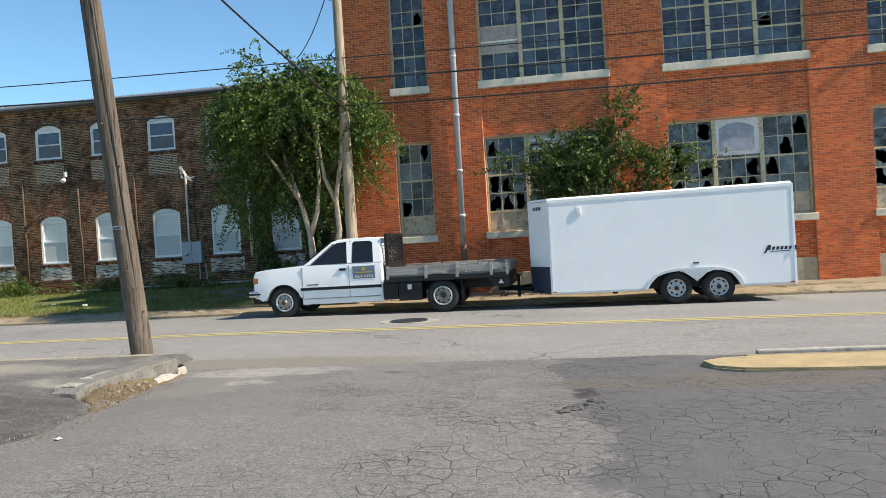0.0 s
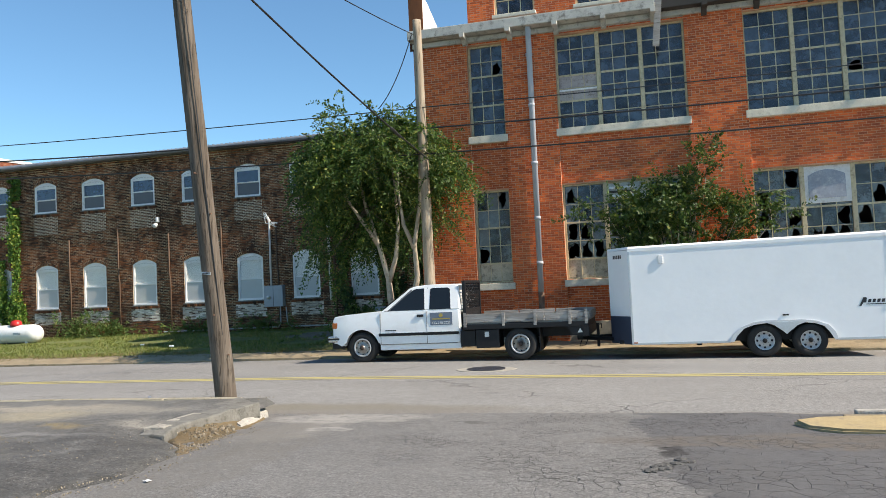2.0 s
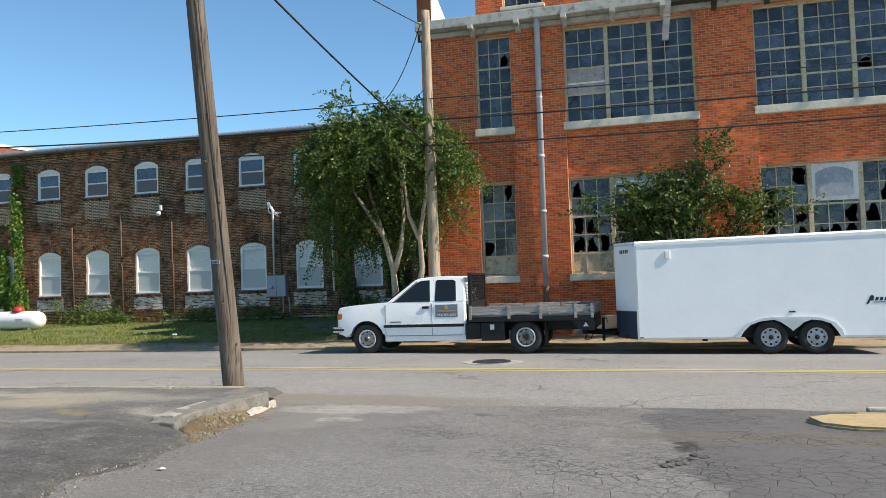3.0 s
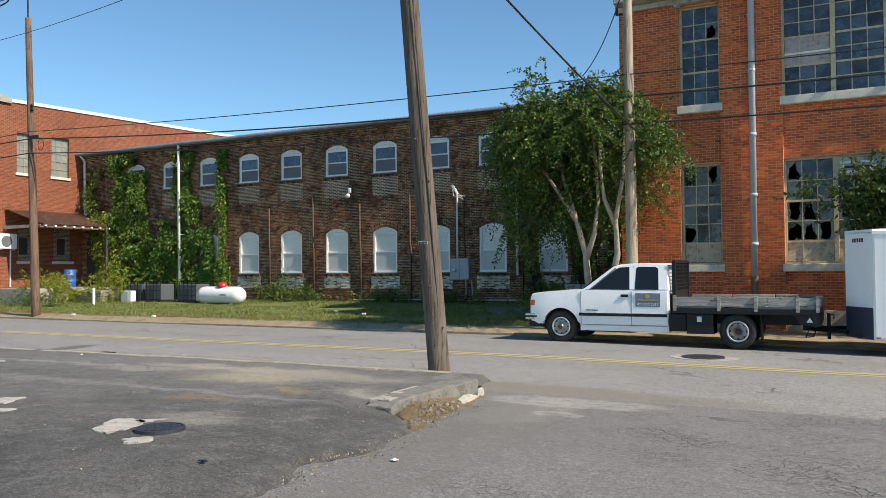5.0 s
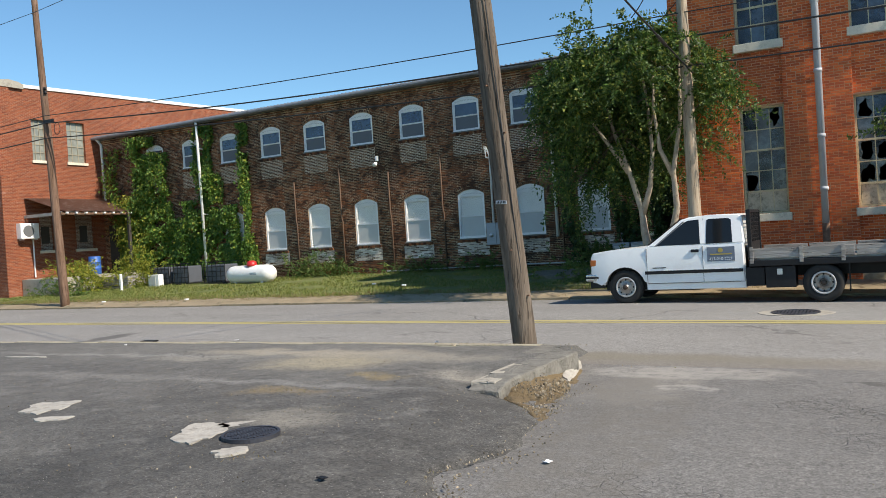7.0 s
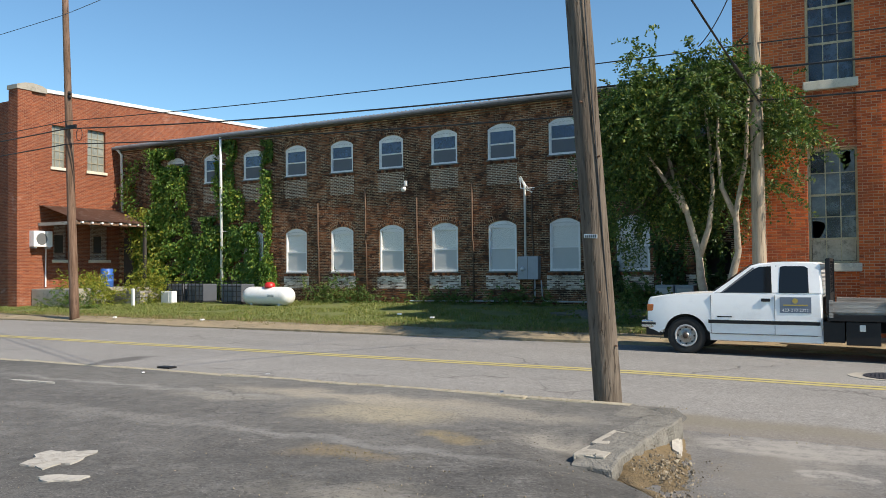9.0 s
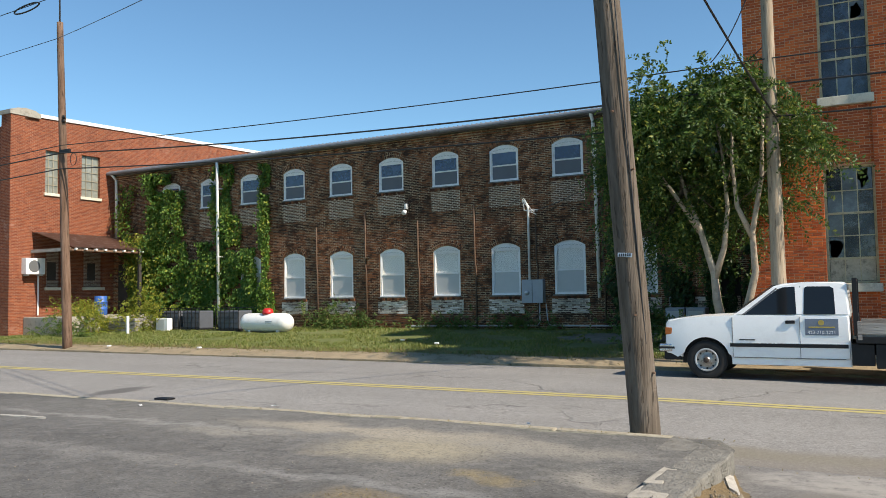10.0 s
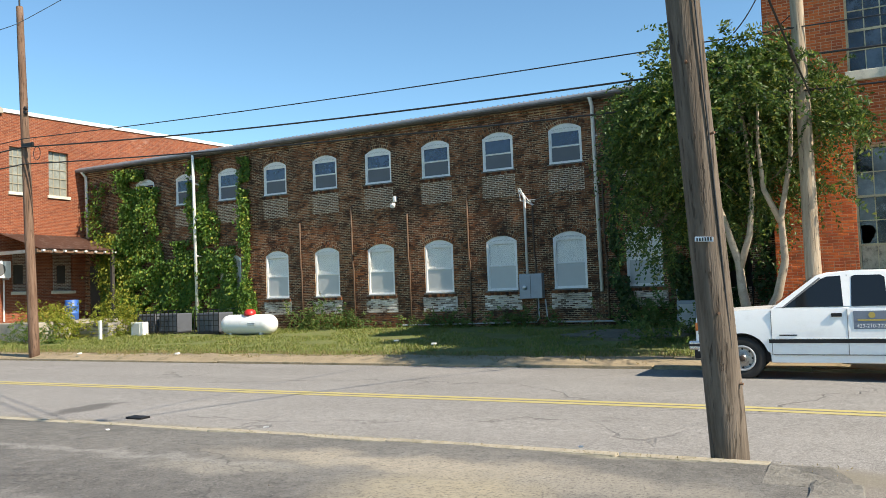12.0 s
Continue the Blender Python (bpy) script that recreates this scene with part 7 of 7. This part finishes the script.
bmesh.ops.transform(bm, matrix=Matrix.Translation((-5.5, 11.1, 0.183)) @ Matrix.Rotation(radians(-2.5), 4, "Z"), verts=bm.verts)
part("slab", move(bm, slab), M_slab, slab)
bm = bmesh.new()
for x0, x1, y0, y1, z1 in ((-5.72, -5.48, 10.2, 10.55, 0.297), (-5.72, -5.58, 10.6, 11.15, 0.309)):
    add_box(bm, x0, x1, y0, y1, 0.25, z1, 0.01)
bmesh.ops.subdivide_edges(bm, edges=bm.edges[:], cuts=3)
for v in bm.verts:
    v.co += Vector((0.04, 0.05, 0.006)) * noise.noise((v.co.x * 9, v.co.y * 9, 1))
part("spalled_top", move(bm, slab), M_concrete, slab, "pale spalled concrete edge")
bm = bmesh.new()
outl = [(-5.44, 11.98), (-5.46, 12.15), (-5.56, 12.35), (-5.75, 12.56), (-5.95, 12.72), (-5.95, 12.0)]
a = [bm.verts.new((x, y, 0.02)) for x, y in outl]
b = [bm.verts.new((x, y, 0.285)) for x, y in outl]
bm.faces.new(a)
bm.faces.new(b)
for i in range(len(outl)):
    bm.faces.new((a[i], a[(i + 1) % len(outl)], b[(i + 1) % len(outl)], b[i]))
bmesh.ops.subdivide_edges(bm, edges=bm.edges[:], cuts=2)
for v in bm.verts:
    v.co += Vector((0.02, 0.02, 0.012)) * noise.noise((v.co.x * 7, v.co.y * 7, v.co.z * 7))
part("rounded_end", move(bm, slab), M_slab, slab)
chunk = thing("kerb_fragment", (-5.2, 12.6, 0.03), "pale broken concrete slab sloping down beside the kerb", "kerb")
bm = bmesh.new()
a = [bm.verts.new(p) for p in ((-5.22, 11.35, -0.05), (-5.06, 11.28, -0.05), (-5.4, 12.6, -0.1), (-5.58, 12.72, -0.1))]
b = [bm.verts.new(p) for p in ((-5.24, 11.37, 0.15), (-5.13, 11.31, 0.12), (-5.42, 12.58, 0.12), (-5.57, 12.69, 0.16))]
bm.faces.new(a)
bm.faces.new(b)
for i in range(4):
    bm.faces.new((a[i], a[(i + 1) % 4], b[(i + 1) % 4], b[i]))
bmesh.ops.bevel(bm, geom=bm.edges[:], offset=0.02, segments=2, affect="EDGES")
part("wedge", move(bm, chunk), M_pale_concrete, chunk)
# near kerb along the road
x = -60.0
while x < -6.1:
    ln = min(2.4, -5.93 - x)
    zt = lot_z(x + ln / 2, 12.65)
    k = box("kerb", x + 0.01, x + ln - 0.01, 12.66, 12.8, -0.3, zt + 0.01, M_kerb, None, 0.025)
    tagged(k, "worn concrete kerb at the lot edge with dead grass", "kerb", "lot kerb stones", "structure")
    x += ln

# washed-out bank under the kerb, with stones
bm = bmesh.new()
nx, ny = 14, 30
grid = []
for j in range(ny + 1):
    y = 9.0 + j * 3.3 / ny
    left = lot_edge(y) - 0.12
    right = float(np.interp(y, (9.0, 9.3, 9.9, 10.5, 11.4, 12.3), (-4.5, -4.4, -4.45, -4.7, -5.0, -5.25))) + 0.08 * noise.noise((y * 3, 8, 2))
    high = 0.03 + 0.14 * min(1.0, max(0.0, (y - 10.0) / 0.5))
    row = []
    for i in range(nx + 1):
        k = i / nx
        x = left + (right - left) * k
        z = drive_z(x, y) - 0.02 + high * (1 - k) ** 1.4 + 0.035 * noise.noise((x * 7, y * 7, 0)) * (1 - 0.7 * k) - (0.03 if i == nx else 0) - (0.16 * (2 - i) / 2 if i < 2 and y < 10.3 else 0)
        row.append(bm.verts.new((x, y, z)))
    grid.append(row)
for p, q in zip(grid, grid[1:]):
    for i in range(nx):
        bm.faces.new((p[i], p[i + 1], q[i + 1], q[i]))
tagged(part("eroded_bank", bm, M_bank, smooth=True), "eroded bank of ochre dirt under the kerb", "dirt", kind="structure")


def stones(label, spots, seed):
    """Loose stones lying on the ground: x, y, spread, count, size."""
    r = np.random.RandomState(seed)
    base = [(0, 0, 1), (0.9, 0, 0.2), (0.28, 0.86, 0.1), (-0.73, 0.53, 0.25), (-0.7, -0.5, 0.1), (0.3, -0.85, 0.2), (0, 0, -0.5)]
    fc = [(0, i, i % 5 + 1) for i in range(1, 6)] + [(6, i % 5 + 1, i) for i in range(1, 6)]
    V, F = [], []
    for x, y, s, n, size in spots:
        for _ in range(n):
            px, py = x + r.normal() * s, y + r.normal() * s * 1.2
            inside = px < lot_edge(py)
            pz = lot_z(px, py) if inside and py < 10.2 else drive_z(px, py)
            if 10.0 < py < 12.4 and px < -4.6:
                pz += 0.17 * max(0, min(1, (-4.65 - px) / 0.75)) ** 1.4 - 0.01
            k = size * r.uniform(0.4, 1.3)
            q = Euler((r.uniform(0, 6), r.uniform(0, 6), r.uniform(0, 6))).to_matrix()
            m = len(V)
            for b in base:
                w = q @ Vector((b[0] * k, b[1] * k * r.uniform(0.7, 1.1), b[2] * k * 0.7))
                V.append((px + w.x, py + w.y, pz + k * 0.35 + w.z))
            F += [tuple(m + i for i in f) for f in fc]
    tagged(raw("gravel", V, F, M_gravel), label, "gravel", "", "stuff")


stones("loose pale gravel spilling under the broken kerb", [(-5.12, 10.2 + 0.22 * i, 0.1, 60, 0.011) for i in range(4)] + [(-4.72 - 0.05 * i, 9.5 + 0.2 * i, 0.09, 55, 0.01) for i in range(6)] + [(-5.0, 10.3 + 0.3 * i, 0.1, 8, 0.025) for i in range(3)] + [(-4.85, 10.4 + 0.25 * i, 0.1, 20, 0.008) for i in range(4)], 51)
stones("gravel and crumbs along the broken asphalt edge", [(lot_edge(y) + 0.04, y, 0.08, 40 if 7.1 < y < 8.0 else 9, 0.01) for y in np.arange(5.8, 9.8, 0.22)], 52)
stones("scattered grit on the asphalt lot", [(-7.5, 9.0, 1.3, 110, 0.007), (-9.5, 9.5, 1.8, 110, 0.007), (-6.4, 8.0, 0.5, 110, 0.008), (-7.0, 7.0, 1.2, 110, 0.007), (-5.6, 9.3, 0.5, 70, 0.009)], 53)


def flat_patch(name, cx, cy, rx, ry, zf, thick, material, label, category, seed, spikes=0.3, ang=0.0):
    """An uneven thin slab lying on the ground."""
    bm = bmesh.new()
    n = 28
    top, bot = [], []
    for i in range(n):
        a = 2 * math.pi * i / n
        k = 1 + spikes * (noise.noise((math.cos(a) * 1.7, math.sin(a) * 1.7, seed)) + 0.5 * noise.noise((math.cos(a) * 5, math.sin(a) * 5, seed)))
        dx, dy = rx * k * math.cos(a), ry * k * math.sin(a)
        x, y = cx + dx * math.cos(ang) - dy * math.sin(ang), cy + dx * math.sin(ang) + dy * math.cos(ang)
        top.append(bm.verts.new((x, y, zf(x, y) + thick)))
        bot.append(bm.verts.new((x * 1.0, y, zf(x, y) - 0.05)))
    c = bm.verts.new((cx, cy, zf(cx, cy) + thick))
    for i in range(n):
        bm.faces.new((top[i], top[(i + 1) % n], c))
        bm.faces.new((bot[i], bot[(i + 1) % n], top[(i + 1) % n], top[i]))
    return tagged(part(name, bm, material), label, category)


def manhole(name, x, y, z, r, label):
    e = thing(name, (x, y, z), label, "manhole cover")
    bm = bmesh.new()
    add_revolve(bm, [(0, 0.012), (r * 0.96, 0.012), (r * 0.97, 0.0), (r, 0.0), (r, 0.016), (r * 1.1, 0.016), (r * 1.1, -0.05)], 36, Matrix.Translation((x, y, z)) @ Matrix.Rotation(radians(90), 4, "X"))
    part("cover", move(bm, e), M_iron, e)
    bm = bmesh.new()
    for i in range(-5, 6):
        for j in range(-5, 6):
            if math.hypot(i, j) < 5.2:
                u, w = x + i * r * 0.16, y + j * r * 0.16
                add_box(bm, u - 0.012, u + 0.012, w - 0.012, w + 0.012, z + 0.012, z + 0.017)
    part("studs", move(bm, e), M_iron, e)["kind"] = "stuff"


manhole("manhole_cover", -6.23, 7.65, lot_z(-6.23, 7.65) + 0.012, 0.19, "dark iron manhole cover set in patched asphalt")
manhole("manhole_cover", -3.43, 18.2, road_z(-3.43, 18.2) + 0.008, 0.36, "iron manhole cover in a pale concrete ring on the road")
flat_patch("concrete_ring", -3.43, 18.2, 0.62, 0.5, road_z, 0.008, M_concrete, "pale worn concrete round the manhole", "concrete patch", 3, 0.12)
for cx, cy, rx, ry, sd, sp, an in ((-6.70, 7.61, 0.19, 0.3, 5, 0.55, 0.6), (-6.06, 7.27, 0.13, 0.09, 6, 0.6, 0.5), (-6.57, 7.90, 0.2, 0.1, 4, 0.7, 0.5), (-9.02, 8.02, 0.2, 0.3, 7, 0.6, 0.5), (-8.46, 7.64, 0.19, 0.07, 8, 0.6, 0.5), (-13.8, 10.9, 0.4, 0.05, 9, 0.4, 0.1)):
    flat_patch("concrete_patch", cx, cy, rx, ry, lot_z, 0.012, M_pale_concrete, "pale broken concrete patch in the asphalt lot", "concrete patch", sd, sp, an)
flat_patch("bare_patch", -10.9, 28.6, 1.9, 1.2, verge_z, 0.07, M_bare, "bare grey gravelly patch worn into the grass", "bare ground", 12, 0.5)
pl = box("rubber_flap", -14.9, -14.58, 14.02, 14.2, road_z(-14.7, 14.1), road_z(-14.7, 14.1) + 0.03, M_black, None, 0.01)
tagged(pl, "black rubber flap lying flat on the road", "rubber mat")
for i, (x, y) in enumerate(((-5.1, 7.0), (-4.1, 8.0), (-13.2, 12.3), (-9.0, 7.4), (-7.6, 12.9), (-11.4, 13.0), (-16.5, 10.6), (-10.9, 7.9))):
    zz = lot_z(x, y) if x < lot_edge(y) else drive_z(x, y)
    bm = bmesh.new()
    add_box(bm, -0.028, 0.028, -0.02, 0.02, 0, 0.005)
    bmesh.ops.subdivide_edges(bm, edges=bm.edges[:], cuts=2)
    for v in bm.verts:
        v.co.z += 0.02 * abs(noise.noise((v.co.x * 30, v.co.y * 30, i)))
    bmesh.ops.transform(bm, matrix=Matrix.Translation((x, y, zz + 0.012)) @ Matrix.Rotation(i * 1.3, 4, "Z"), verts=bm.verts)
    tagged(part("paper_scrap", bm, M_letter if i % 3 else M_black), "crumpled scrap of litter on the asphalt" , "litter", "litter")
for i, (x, y) in enumerate(((-17.5, 26.3), (-23.0, 22.9), (-15.8, 25.5), (-27.0, 22.7))):
    bm = bmesh.new()
    add_box(bm, -0.07, 0.07, -0.05, 0.05, 0, 0.05, 0.015)
    bmesh.ops.transform(bm, matrix=Matrix.Translation((x, y, verge_z(x, y) + 0.08)) @ Matrix.Rotation(i * 1.7, 4, "Z"), verts=bm.verts)
    tagged(part("paper_scrap", bm, M_letter), "small white scrap of litter on the grass", "litter", "litter on grass")

# crumbled lip where the newer paving breaks off
lip = new("broken_asphalt_lip")
lip.location = (0.03, 9.0, 0.15)
tagged(lip, "crumbled dark lip of broken asphalt on the driveway", "asphalt rubble")
rl = random.Random(9)
for i in range(34):
    k = i / 33
    x, y = -0.1 + 0.28 * k + rl.uniform(-0.06, 0.06) + 0.05 * math.sin(k * 9), 8.72 + 0.6 * k + rl.uniform(-0.03, 0.03)
    bm = bmesh.new()
    bmesh.ops.create_icosphere(bm, subdivisions=1, radius=rl.uniform(0.02, 0.045))
    for v in bm.verts:
        v.co = Vector((v.co.x * 1.3 + rl.uniform(-0.008, 0.008), v.co.y + rl.uniform(-0.008, 0.008), v.co.z * 0.55))
    bmesh.ops.translate(bm, vec=(x, y, drive_z(x, y) + 0.006), verts=bm.verts)
    part("chunk", move(bm, lip), M_lot, lip)

# traffic island at the right of the drive
isl = thing("traffic_island", (3, 11.6, 0.1), "worn ochre concrete traffic island with a pale kerb", "traffic island")
bm = bmesh.new()
outl = [(1.42, 11.72)] + [(1.5, 11.35), (1.8, 11.15), (2.4, 11.08), (12, 10.9), (12, 11.9), (2.3, 11.98), (1.7, 11.92)]
zt = 0.112
a = [bm.verts.new((x, y, 0.0)) for x, y in outl]
b = [bm.verts.new((x, y, zt - 0.004 * max(0, x - 2))) for x, y in outl]
bm.faces.new(a)
bm.faces.new(b)
for i in range(len(outl)):
    bm.faces.new((a[i], a[(i + 1) % len(outl)], b[(i + 1) % len(outl)], b[i]))
bmesh.ops.bevel(bm, geom=[e for e in bm.edges if e.verts[0].co.z > 0.03 and e.verts[1].co.z > 0.03], offset=0.025, segments=2, affect="EDGES")
part("slab", move(bm, isl), M_ochre_concrete, isl)
box("back_kerb", 2.15, 12, 12.22, 12.33, -0.1, 0.13, M_pale_concrete, isl, 0.02, "pale kerb strip")
box("fill", 2.0, 12, 11.9, 12.2, -0.1, 0.09, M_dirt, isl, 0.02, "dirt fill")

# ---- single bricks of the pier beside the downspout ----
BM = {}
off = Vector(fac.location)
for a, b, c, d in near_bricks:
    key = (round(b - a, 3), round(d - c, 3))
    if key not in BM:
        w, h, p, e = b - a, d - c, 0.008, 0.004
        me = bpy.data.meshes.new("brick")
        vv = [(-w / 2, 0, -h / 2), (w / 2, 0, -h / 2), (w / 2, 0, h / 2), (-w / 2, 0, h / 2), (-w / 2 + e, -p, -h / 2 + e), (w / 2 - e, -p, -h / 2 + e), (w / 2 - e, -p, h / 2 - e), (-w / 2 + e, -p, h / 2 - e)]
        me.from_pydata(vv, [], [(4, 5, 6, 7), (0, 1, 5, 4), (1, 2, 6, 5), (2, 3, 7, 6), (3, 0, 4, 7)])
        me.materials.append(M_brick_red)
        BM[key] = me
    o = new("brick", BM[key])
    o.parent = near_pier
    o.location = Vector(((a + b) / 2, PF - 0.0005, (c + d) / 2)) - off
